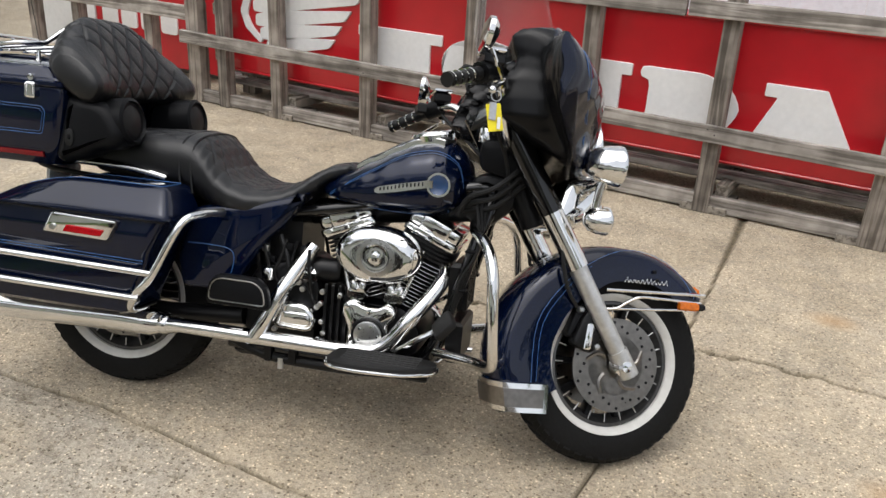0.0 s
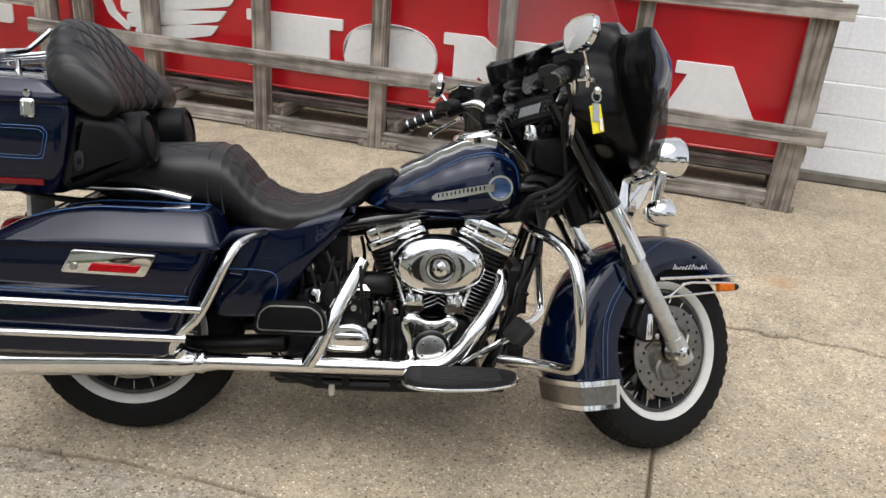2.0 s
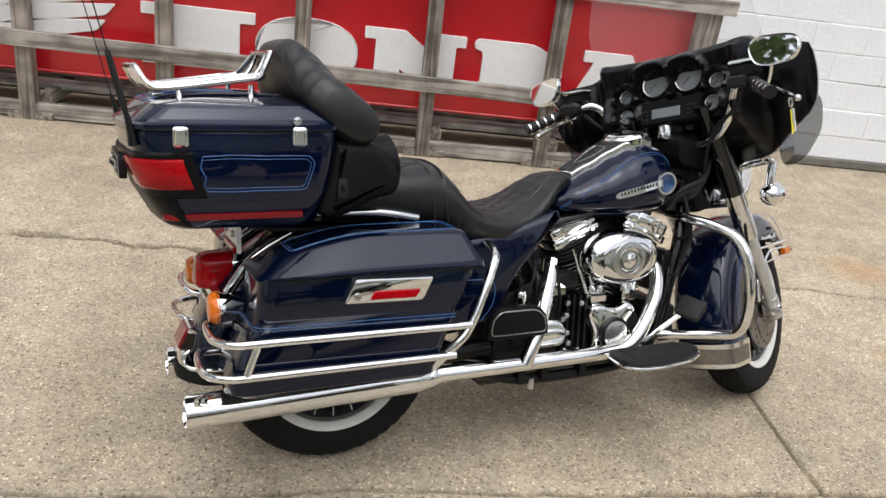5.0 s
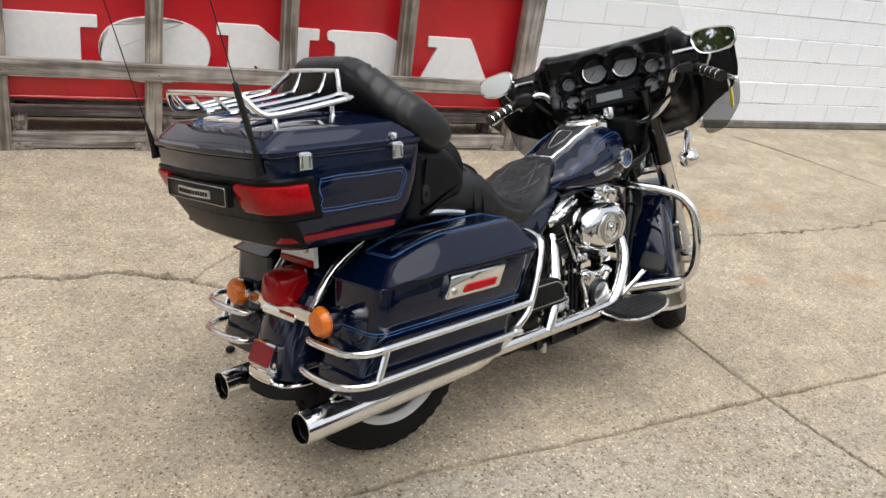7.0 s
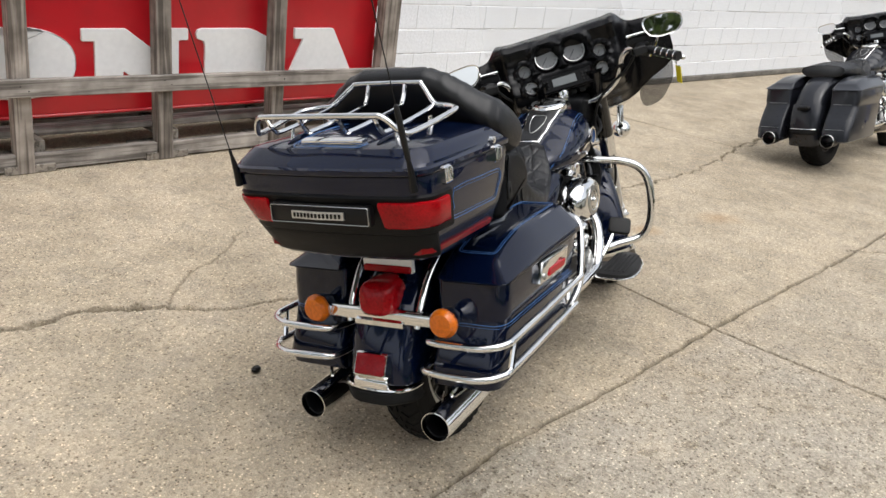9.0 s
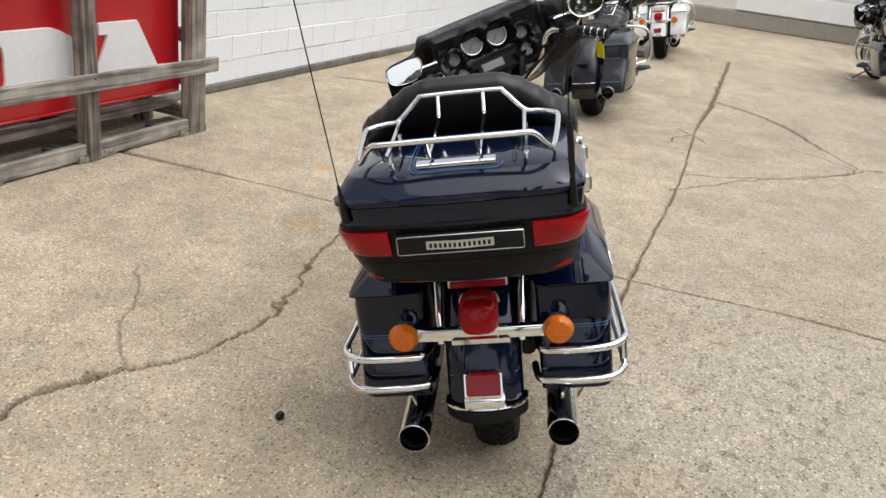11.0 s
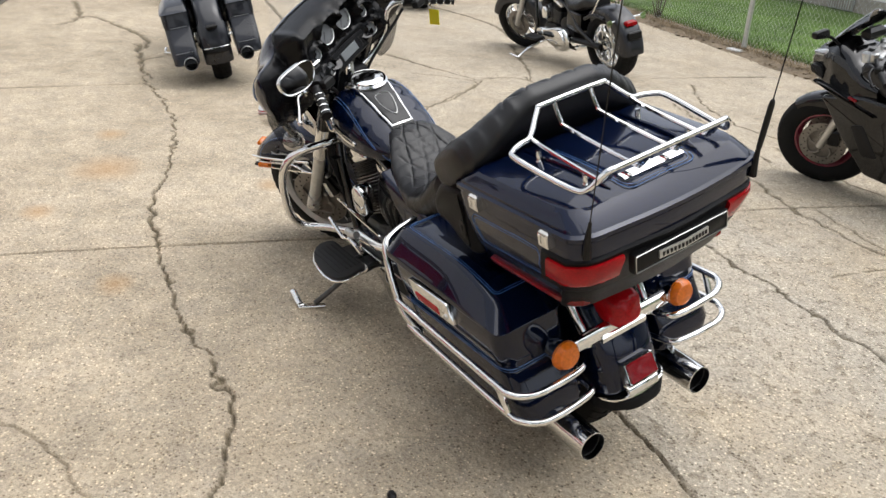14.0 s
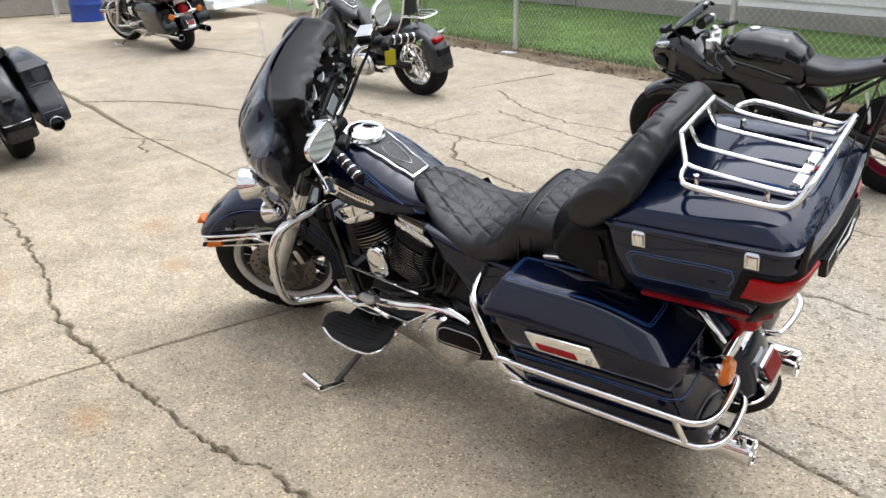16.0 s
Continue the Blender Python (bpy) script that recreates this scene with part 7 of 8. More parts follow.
    part("shift_link", Shape().tube([(0.70, 0.21, 0.475), (0.85, 0.215, 0.50), (1.02, 0.21, 0.515)], 0.005, 8, 2), CHROME, sl)
    part("shift_arm", Shape().tube([(0.90, 0.215, 0.40), (0.93, 0.22, 0.39), (0.97, 0.22, 0.395)], 0.016, 8, 2), ALLOY, sl)
    ks = part("kickstand", Shape().tube([(0.93, 0.18, 0.24), (0.955, 0.29, 0.20), (0.985, 0.365, 0.152), (1.005, 0.41, 0.122)], lambda t: 0.009 + 0.003 * t, 10, 4), DARK_ALLOY, bike, "dark side stand with a chrome foot, extended to the ground")
    part("stand_foot", Shape().cut(soft([(0.985, 0.375), (1.01, 0.37), (1.045, 0.45), (1.045, 0.478), (1.02, 0.48)], 0.008, 3), -0.007, 0.007, "xy", 0.004).move(Matrix.Translation((0, 0, 0.106)) @ Matrix.Translation((0, 0.42, 0)) @ Euler((radians(13.2), 0, 0)).to_matrix().to_4x4() @ Matrix.Translation((0, -0.42, 0))), CHROME, ks)
    part("stand_toe", Shape().tube([(1.032, 0.466, 0.124), (1.06, 0.462, 0.128), (1.125, 0.452, 0.138)], 0.0155, 12, 1), CHROME, ks)
    return rf


def key_tag(bike, turn):
    k = part("key_ring", Shape().turn([(0.011, 0), (0.012, 0.002), (0.014, 0.002), (0.0145, 0), (0.014, -0.002), (0.012, -0.002), (0.011, 0)], (1.052, -0.430, 0.988), "y", 18), STEEL, bike, "key ring with a yellow tag and keys", turn)
    part("tag", Shape().box((0, 0, 0), (0.042, 0.0025, 0.068), 0.001).move(Matrix.Translation((1.052, -0.432, 0.934)) @ Euler((0, radians(-13), radians(15))).to_matrix().to_4x4()), YELLOW, k, "yellow plastic key tag")
    part("key", Shape().box((1.044, -0.438, 0.948), (0.018, 0.004, 0.045), 0.004), STEEL, k)
    part("tag_mark", Shape().box((1.063, -0.4355, 0.921), (0.008, 0.0015, 0.03), 0.0005), WHITE_PRINT, k)


BIKE = Matrix.Translation((-2.14, 1.619, 0.0)) @ pose(0, 0, 0, 0, 0, 18.7) @ pose(0, 0, 0, -13.2)
STEER = steer_about(1.545, 0.318, 26, 29)
BARS = steer_about(1.545, 0.318, 26, 25.5)


def touring_motorcycle():
    bike = whole("touring_motorcycle", BIKE, "dark blue touring motorcycle with chrome trim, leaning on its side stand", "motorcycle")
    wheel(bike, "rear_wheel", (0, 0, 0.318), 0.318, 0.068, None, spokes=10, rotors=(-1,), ticks=True)
    chassis(bike, PAINT)
    engine(bike)
    engine_dressing(bike)
    exhaust(bike)
    front_end(bike, STEER, PAINT)
    tank(bike, PAINT)
    seat(bike)
    backrest(bike)
    for k in (-1, 1):
        speaker_pod(bike, k)
        saddlebag(bike, k, PAINT)
        bag_rails(bike, k)
        mirror_pair(bike, BARS, k)
    trunk(bike, PAINT)
    fairing(bike, STEER, PAINT)
    handlebar(bike, BARS)
    key_tag(bike, BARS)
    return bike


touring_motorcycle()


# ---- other motorcycles parked on the lot ----
def parked_bagger(name, m, label, paint, has_trunk, steer, drop=0.0):
    b = whole(name, m, label, "motorcycle", "parked motorcycles")
    turn = steer_about(1.545, 0.318, 26, steer)
    wheel(b, "rear_wheel", (0, 0, 0.318), 0.318, 0.08, None, False, rotors=(-1,), rim_mat=BLACK_METAL)
    chassis(b, paint, drop == 0)
    engine(b)
    exhaust(b, (-1, 1), BLACK_METAL if drop else None)
    front_end(b, turn, paint)
    tank(b, paint, False)
    seat(b, 0.0 if has_trunk else 0.05)
    for k in (-1, 1):
        sb = saddlebag(b, k, paint, False, False, drop)
        if drop:
            tip = part("exhaust_tip", Shape().turn([(0.040, -0.34), (0.050, -0.36), (0.052, -0.485), (0.049, -0.488), (0.046, -0.48), (0.044, -0.40), (0.001, -0.39)], (0, k * 0.225, 0.262), "x", 28), BLACK_METAL, b, "wide black exhaust tip")
            part("tip_rim", Shape().turn([(0.047, -0.485), (0.0505, -0.491), (0.0535, -0.485), (0.047, -0.485)], (0, k * 0.225, 0.262), "x", 28), STEEL, tip)
            for z, x in ((0.525, -0.2885), (0.345, -0.4225)):
                part("pinstripe", Shape().tube([(x, k * 0.18, z), (x, k * 0.315, z)], 0.0022, 5, 1), GAUGE, sb, "grey pinstripe")
        mirror_pair(b, turn, k)
        if has_trunk:
            speaker_pod(b, k)
    if has_trunk:
        trunk(b, paint)
        backrest(b)
    fairing(b, turn, paint)
    handlebar(b, turn)
    return b


def cruiser(m):
    """Grey softail-style cruiser with a sissy bar and small rack."""
    b = whole("cruiser_motorcycle", m, "grey cruiser motorcycle with chrome engine, leaning on its stand", "motorcycle", "parked motorcycles")
    turn = steer_about(1.56, 0.318, 30, 22)
    w = wheel(b, "rear_wheel", (0, 0, 0.325), 0.325, 0.095, None, False, 9, (-1,), CHROME)
    part("rim_band", Shape().turn([(0.215, 0.062), (0.23, 0.068), (0.232, 0.05), (0.215, 0.062)], (0, 0, 0.325), "y", 48), CHROME, w)
    part("drive_pulley", Shape().turn([(0.14, 0.075), (0.15, 0.075), (0.15, 0.095), (0.14, 0.095), (0.14, 0.075)], (0, 0, 0.325), "y", 40), CHROME, w)
    wheel(b, "front_wheel", (1.62, 0, 0.325), 0.325, 0.07, turn, False, 9, (-1, 1), CHROME)
    engine(b)
    exhaust(b, ())
    part("muffler", Shape().tube([(0.30, -0.212, 0.286), (0.24, -0.212, 0.286), (0.20, -0.212, 0.288), (-0.16, -0.212, 0.30)], lambda t: 0.024 + 0.018 * min(1, t * 3), 20, 2), CHROME, b, "short chrome muffler")
    part("frame", Shape().tube([(0.10, -0.13, 0.34), (0.35, -0.13, 0.45), (0.55, -0.11, 0.62), (0.85, -0.09, 0.70), (1.15, -0.06, 0.80), (1.22, -0.05, 0.76), (1.14, -0.12, 0.45), (1.06, -0.13, 0.26), (0.42, -0.13, 0.235)], 0.019, 12, 5).flip(), BLACK_PAINT, b, "black tubular frame")
    part("oil_tank", Shape().cut(soft([(0.36, 0.38), (0.33, 0.60), (0.55, 0.62), (0.60, 0.42)], 0.05, 4), -0.13, 0.13, "xz", 0.03, 3), BLACK_PAINT, b)
    part("swing_arm", Shape().tube([(0.46, -0.13, 0.32), (0.2, -0.135, 0.33), (0.0, -0.13, 0.325)], 0.028, 10, 2).flip(), BLACK_METAL, b)
    part("rear_fender", arc_fender((0, 0, 0.325), 0.375, 55, 186, 0.115, lambda t: lerp([(0, 0.1), (0.5, 0.11), (1, 0.16)], t)[0], 30), GREY_PAINT, b, "grey rear fender with lamp")
    part("front_fender", arc_fender((1.62, 0, 0.325), 0.36, 20, 190, 0.10, lambda t: lerp([(0, 0.1), (0.5, 0.12), (1, 0.10)], t)[0], 30), GREY_PAINT, b, "grey front fender", turn)
    for k in (-1, 1):
        d = Vector((-0.25, 0, 0.42)).normalized()
        foot = Vector((1.61, k * 0.125, 0.325))
        f = part("fork_leg", Shape().tube([foot, foot + d * 0.36], 0.028, 16, 1), ALLOY, b, "alloy fork leg", turn)
        part("fork_cover", Shape().tube([foot + d * 0.36, foot + d * 0.80], 0.036, 16, 1), CHROME, f)
        mirror_pair(b, turn, k)
        part("fender_strut", Shape().tube([(0.25, k * 0.125, 0.56), (0.1, k * 0.125, 0.62), (-0.06, k * 0.125, 0.60)], 0.016, 8, 3), GREY_PAINT, b)
        sg = part("turn_signal", Shape().turn([(0.002, -0.20), (0.024, -0.22), (0.032, -0.245)], (0, k * 0.19, 0.60), "x", 20), CHROME, b, "chrome turn signal")
        part("signal_stalk", Shape().tube([(-0.20, k * 0.06, 0.60), (-0.22, k * 0.19, 0.60)], 0.009, 8, 1), CHROME, sg)
        part("footboard", Shape().cut(soft([(0.82, k * 0.22), (0.84, k * 0.35), (1.05, k * 0.36), (1.10, k * 0.23)], 0.04, 4), 0.29, 0.315, "xy", 0.006), GRIP, b, "rubber footboard")
    part("tail_lamp", Shape().box((-0.30, 0, 0.575), (0.06, 0.11, 0.05), 0.012), RED_LENS, b, "red tail lamp")
    part("plate_mount", Shape().box((-0.36, 0, 0.47), (0.03, 0.14, 0.08), 0.01), BLACK_METAL, b)
    tank(b, GREY_PAINT, False)
    tab = [(0.12, 0.745, 0.66, 0.09), (0.25, 0.775, 0.64, 0.12), (0.36, 0.72, 0.61, 0.15), (0.48, 0.70, 0.60, 0.155), (0.60, 0.755, 0.66, 0.12), (0.70, 0.82, 0.73, 0.07)]
    rings = []
    for i in range(30):
        x = 0.12 + 0.58 * i / 29
        tz, bz, hw = lerp(tab, x)
        rings.append([(x, y, z) for y, z in oval(0, (tz + bz) / 2, hw, (tz - bz) / 2, 28, 2.8)])
    part("seat", Shape().grid(rings), VINYL, b, "black leather saddle")
    bar = part("sissy_bar", Shape().tube([(0.12, -0.125, 0.62), (0.02, -0.11, 0.78), (-0.04, -0.09, 0.98), (-0.05, -0.05, 1.05), (-0.05, 0.05, 1.05), (-0.04, 0.09, 0.98), (0.02, 0.11, 0.78), (0.12, 0.125, 0.62)], 0.010, 10, 5), CHROME, b, "chrome sissy bar with a pad")
    part("pad", Shape().cut(soft([(-0.075, 0.80), (0.075, 0.80), (0.07, 0.98), (-0.07, 0.98)], 0.03, 4), -0.03, 0.02, "yz", 0.012, 3), VINYL, bar)
    rk = part("luggage_rack", Shape().tube([(0.02, -0.11, 0.80), (-0.18, -0.12, 0.81), (-0.26, -0.08, 0.80), (-0.26, 0.08, 0.80), (-0.18, 0.12, 0.81), (0.02, 0.11, 0.80)], 0.008, 8, 4), CHROME, b, "small chrome luggage rack")
    for y in (-0.06, 0, 0.06):
        part("rack_bar", Shape().tube([(0.0, y, 0.80), (-0.25, y, 0.80)], 0.006, 8, 1), CHROME, rk)
    lamp_pod(b, turn, "headlight", (1.42, 0, 0.93), 0.10, 0.14, "round chrome headlight")
    handlebar(b, turn)
    ks = part("kickstand", Shape().tube([(0.93, 0.18, 0.24), (0.965, 0.33, 0.205), (0.99, 0.43, 0.148), (0.985, 0.485, 0.122)], 0.013, 10, 4), CHROME, b, "chrome side stand")
    part("stand_foot", Shape().tube([(0.985, 0.485, 0.122), (1.085, 0.515, 0.150)], 0.011, 10, 1), CHROME, ks)
    return b


DARK_RIM = material("dark_red_rim", (0.15, 0.006, 0.022), 0.3, vary=0.2, coat=0.6)
SATIN = material("satin_black_fairing", (0.010, 0.010, 0.012), 0.32, vary=0.2, coat=0.35, spec=0.3)


def sport_bike(m):
    b = whole("sport_motorcycle", m, "black sport motorcycle with dark red wheels on its side stand", "motorcycle", "parked motorcycles")
    turn = steer_about(1.30, 0.30, 24, 20)
    wheel(b, "rear_wheel", (0, 0, 0.315), 0.315, 0.09, None, False, 3, (-1,), DARK_RIM, "dark red cast rim")
    wheel(b, "front_wheel", (1.40, 0, 0.30), 0.30, 0.06, turn, False, 3, (-1, 1), DARK_RIM, "dark red cast rim")
    part("front_fender", arc_fender((1.40, 0, 0.30), 0.312, 52, 155, 0.066, lambda t: 0.03 + 0.05 * math.sin(math.pi * t), 24), BLACK_PAINT, b, "black front mudguard", turn)
    for k in (-1, 1):
        d = Vector((-0.20, 0, 0.45)).normalized()
        foot = Vector((1.41, k * 0.10, 0.29))
        f = part("fork_leg", Shape().tube([foot, foot + d * 0.32], 0.024, 14, 1), STEEL, b, "steel fork leg", turn)
        part("fork_tube", Shape().tube([foot + d * 0.30, foot + d * 0.62], 0.029, 14, 1), BLACK_METAL, f)
        part("caliper", Shape().box((1.33, k * 0.09, 0.36), (0.07, 0.05, 0.11), 0.015), BLACK_METAL, f)
    # fairing: upper cowl, side panels, belly
    tab = [(1.02, 0.76, 0.60, 0.215, 3.0), (1.10, 0.80, 0.56, 0.220, 3.2), (1.18, 0.86, 0.54, 0.214, 3.2), (1.25, 0.92, 0.555, 0.20, 3.0), (1.32, 0.945, 0.57, 0.19, 3.0), (1.40, 0.93, 0.61, 0.155, 2.8), (1.48, 0.895, 0.655, 0.115, 2.6), (1.535, 0.85, 0.69, 0.075, 2.4), (1.565, 0.805, 0.725, 0.03, 2.2)]
    rings = []
    for i in range(36):
        x = 1.02 + 0.545 * i / 35
        tz, bz, hw, e = lerp(tab, x)
        ring = []
        for y, z in oval(0, (tz + bz) / 2, hw, (tz - bz) / 2, 44, e):
            pinch = 0.020 * math.exp(-((z - (tz * 0.45 + bz * 0.55)) / 0.03) ** 2) * (x < 1.5)
            ring.append((x, y - math.copysign(pinch, y) * (abs(y) > 0.03), z))
        rings.append(ring)
    fr = part("upper_cowl", Shape().grid(rings), BLACK_PAINT, b, "glossy black nose cowl with slit headlights")
    for k in (-1, 1):
        part("side_panel", Shape().cut(soft([(1.36, 0.63), (1.20, 0.42), (1.02, 0.22), (0.62, 0.17), (0.55, 0.27), (0.74, 0.36), (0.84, 0.52), (0.90, 0.66), (1.10, 0.68)], 0.03, 4), k * 0.165, k * 0.222, "xz", 0.02, 3), BLACK_PAINT, b, "glossy black side fairing panel")
        part("panel_vent", Shape().cut(soft([(0.94, 0.34), (1.06, 0.52), (1.14, 0.50), (1.04, 0.33)], 0.02, 3), k * 0.20, k * 0.226, "xz", 0.006), BLACK_METAL, b)
        part("panel_fin", Shape().cut(soft([(0.98, 0.58), (1.30, 0.70), (1.42, 0.72), (1.20, 0.62)], 0.015, 3), k * 0.19, k * 0.236, "xz", 0.008), BLACK_PAINT, b)
        part("side_marker", Shape().cut(soft([(1.12, 0.645), (1.17, 0.66), (1.165, 0.668), (1.12, 0.655)], 0.003, 2), k * 0.21, k * 0.240, "xz", 0.002), DARK_RED, b, "small red side marker")
        part("intake", Shape().cut(soft([(1.40, 0.70), (1.49, 0.735), (1.50, 0.785), (1.42, 0.775)], 0.015, 3), k * 0.07, k * 0.150, "xz", 0.01), GRIP, fr)
        part("headlight", Shape().cut(soft([(1.37, 0.845), (1.47, 0.835), (1.50, 0.86), (1.40, 0.885)], 0.012, 3), k * 0.07, k * 0.142, "xz", 0.012), GLASSY, fr, "narrow headlight")
        ec = part("engine_cover", Shape().turn([(0.085, k * 0.14), (0.085, k * 0.20), (0.075, k * 0.212), (0.04, k * 0.218), (0.001, k * 0.218)], (0.70, 0, 0.40), "y", 28), BLACK_METAL, b, "round black engine cover with bolts")
        for q in range(8):
            a = 2 * math.pi * q / 8
            part("cover_bolt", Shape().turn([(0.007, k * 0.20), (0.006, k * 0.217)], (0.70 + 0.078 * math.cos(a), 0, 0.40 + 0.078 * math.sin(a)), "y", 8), STEEL, ec)
        for x, z in ((0.56, 0.44), (0.60, 0.52), (0.48, 0.40), (0.52, 0.34), (0.80, 0.50)):
            part("frame_bolt", Shape().turn([(0.010, k * 0.15), (0.009, k * 0.198)], (x, 0, z), "y", 8), STEEL, b)
        mi = part("mirror", Shape().cut(soft([(0.0, 0.0), (0.13, 0.015), (0.14, 0.055), (0.02, 0.06)], 0.015, 3), -0.02, 0.02, "xz", 0.01).move(Matrix.Translation((1.36, k * 0.22, 0.975)) @ pose(0, 0, 0, 0, 0, 90 * k)), BLACK_METAL, b, "black mirror")
        part("mirror_stem", Shape().tube([(1.34, k * 0.13, 0.92), (1.355, k * 0.19, 0.97), (1.36, k * 0.25, 0.995)], 0.009, 8, 3), BLACK_METAL, mi)
        part("clip_on_bar", Shape().tube([(1.14, k * 0.11, 0.90), (1.10, k * 0.20, 0.885), (1.03, k * 0.32, 0.86)], 0.011, 10, 3), BLACK_METAL, b, "black clip-on bar", turn)
        part("grip", Shape().tube([(1.075, k * 0.25, 0.876), (1.02, k * 0.345, 0.853)], 0.017, 12, 2), GRIP, b, "", turn)
        part("lever", Shape().tube([(1.13, k * 0.20, 0.88), (1.13, k * 0.27, 0.87), (1.08, k * 0.36, 0.845)], 0.006, 8, 3), BLACK_METAL, b, "", turn)
        part("frame_spar", Shape().cut(soft([(1.13, 0.87), (1.16, 0.78), (0.82, 0.60), (0.58, 0.44), (0.47, 0.40), (0.46, 0.50), (0.60, 0.66), (0.86, 0.77)], 0.03, 4), k * 0.115, k * 0.185, "xz", 0.02, 3), SATIN, b, "black twin-spar frame")
        part("tank_panel", Shape().cut(soft([(1.02, 0.82), (0.98, 0.74), (0.66, 0.68), (0.60, 0.72), (0.80, 0.775)], 0.02, 3), k * 0.14, k * 0.192, "xz", 0.012, 3), BLACK_PAINT, b)
        part("swing_arm", Shape().tube([(0.46, k * 0.13, 0.38), (0.25, k * 0.14, 0.40), (0.0, k * 0.13, 0.315)], 0.034, 10, 3), BLACK_METAL, b)
        part("subframe_tube", Shape().tube([(0.44, k * 0.12, 0.50), (0.24, k * 0.11, 0.66), (0.06, k * 0.085, 0.79)], 0.011, 8, 3), BLACK_METAL, b)
        part("subframe_stay", Shape().tube([(0.42, k * 0.12, 0.42), (0.34, k * 0.12, 0.56), (0.30, k * 0.115, 0.70)], 0.009, 8, 2), BLACK_METAL, b)
        part("passenger_peg", Shape().tube([(0.20, k * 0.11, 0.66), (0.16, k * 0.15, 0.52), (0.15, k * 0.21, 0.51)], 0.009, 8, 3), ALLOY, b)
        part("peg", Shape().tube([(0.44, k * 0.16, 0.40), (0.43, k * 0.25, 0.41)], 0.010, 8, 1), STEEL, b)
    scr = []
    for i in range(10):
        y = -0.12 + 0.24 * i / 9
        q = (y / 0.12) ** 2
        scr.append([(1.46 - 0.03 * q - 0.23 * t, y * (1 - 0.1 * t), 0.900 + 0.22 * (t ** 0.85) * (1 - 0.2 * q)) for t in (0, 0.25, 0.5, 0.75, 1)] + [(1.456 - 0.03 * q - 0.23 * t, y * (1 - 0.1 * t), 0.895 + 0.22 * (t ** 0.85) * (1 - 0.2 * q)) for t in (1, 0.75, 0.5, 0.25, 0)])
    part("windscreen", Shape().grid(scr), BLACK_PAINT, b, "dark tinted windscreen")
    part("clocks", Shape().box((1.22, 0, 0.985), (0.06, 0.15, 0.07), 0.02), BLACK_METAL, b)
    for k in (-1, 1):
        part("fork_cap", Shape().turn([(0.026, -0.06), (0.026, 0.012), (0.018, 0.02), (0.001, 0.02)], (1.15, k * 0.10, 0.915), "z", 16), STEEL, b, "steel fork cap", turn)
        part("brake_reservoir", Shape().turn([(0.022, -0.025), (0.024, 0.02), (0.02, 0.028), (0.001, 0.028)], (1.17, k * 0.20, 0.945), "z", 16), GLASSY, b, "", turn)
        part("cable", Shape().tube([(1.12, k * 0.20, 0.88), (1.17, k * 0.19, 0.85), (1.20, k * 0.12, 0.80), (1.16, k * 0.08, 0.70)], 0.006, 6, 4), GRIP, b, "", turn)
        part("switch_block", Shape().box((1.09, k * 0.225, 0.885), (0.035, 0.045, 0.045), 0.008), GRIP, b, "", turn)
    part("ignition_lock", Shape().turn([(0.018, -0.01), (0.018, 0.015), (0.001, 0.016)], (1.13, 0, 0.92), "z", 14), STEEL, b, "", turn)
    part("top_yoke", Shape().box((1.14, 0, 0.90), (0.07, 0.22, 0.03), 0.01), ALLOY, b, "alloy top yoke", turn)
    tt = [(0.52, 0.78, 0.66, 0.085), (0.58, 0.87, 0.62, 0.145), (0.68, 0.945, 0.60, 0.180), (0.85, 0.965, 0.60, 0.185), (0.97, 0.955, 0.62, 0.175), (1.06, 0.90, 0.66, 0.13), (1.11, 0.82, 0.70, 0.06)]
    rings = []
    for i in range(30):
        x = 0.52 + 0.59 * i / 29
        tz, bz, hw = lerp(tt, x)
        rings.append([(x, y, z) for y, z in oval(0, bz + (tz - bz) * 0.5, hw, (tz - bz) / 2, 32, 2.5)])
    tk = part("fuel_tank", Shape().grid(rings), BLACK_PAINT, b, "glossy black fuel tank")
    part("filler_cap", Shape().turn([(0.034, -0.01), (0.034, 0.006), (0.028, 0.010), (0.001, 0.011)], (0.90, 0, 0.962), "z", 24), STEEL, tk)
    st = [(0.15, 0.80, 0.76, 0.08), (0.28, 0.795, 0.72, 0.12), (0.42, 0.79, 0.70, 0.14), (0.54, 0.81, 0.70, 0.13), (0.62, 0.83, 0.72, 0.08)]
    rings = []
    for i in range(20):
        x = 0.15 + 0.47 * i / 19
        tz, bz, hw = lerp(st, x)
        rings.append([(x, y, z) for y, z in oval(0, (tz + bz) / 2, hw, (tz - bz) / 2, 24, 2.8)])
    part("seat", Shape().grid(rings), VINYL, b, "black rider's seat")
    tl = [(-0.22, 0.895, 0.880, 0.02), (-0.16, 0.905, 0.850, 0.06), (-0.02, 0.880, 0.800, 0.095), (0.12, 0.845, 0.745, 0.115), (0.28, 0.805, 0.690, 0.135), (0.42, 0.780, 0.650, 0.140), (0.54, 0.775, 0.640, 0.125)]
    rings = []
    for i in range(26):
        x = -0.22 + 0.76 * i / 25
        tz, bz, hw = lerp(tl, x)
        rings.append([(x, y, z) for y, z in oval(0, (tz + bz) / 2, hw, (tz - bz) / 2, 28, 3.0)])
    part("tail_cowl", Shape().grid(rings), SATIN, b, "black tapering tail cowl")
    part("pillion_seat", Shape().cut(soft([(0.16, 0.82), (0.14, 0.862), (0.02, 0.893), (-0.12, 0.922), (-0.15, 0.90), (0.0, 0.86)], 0.02, 3), -0.085, 0.085, "xz", 0.02, 3), VINYL, b)
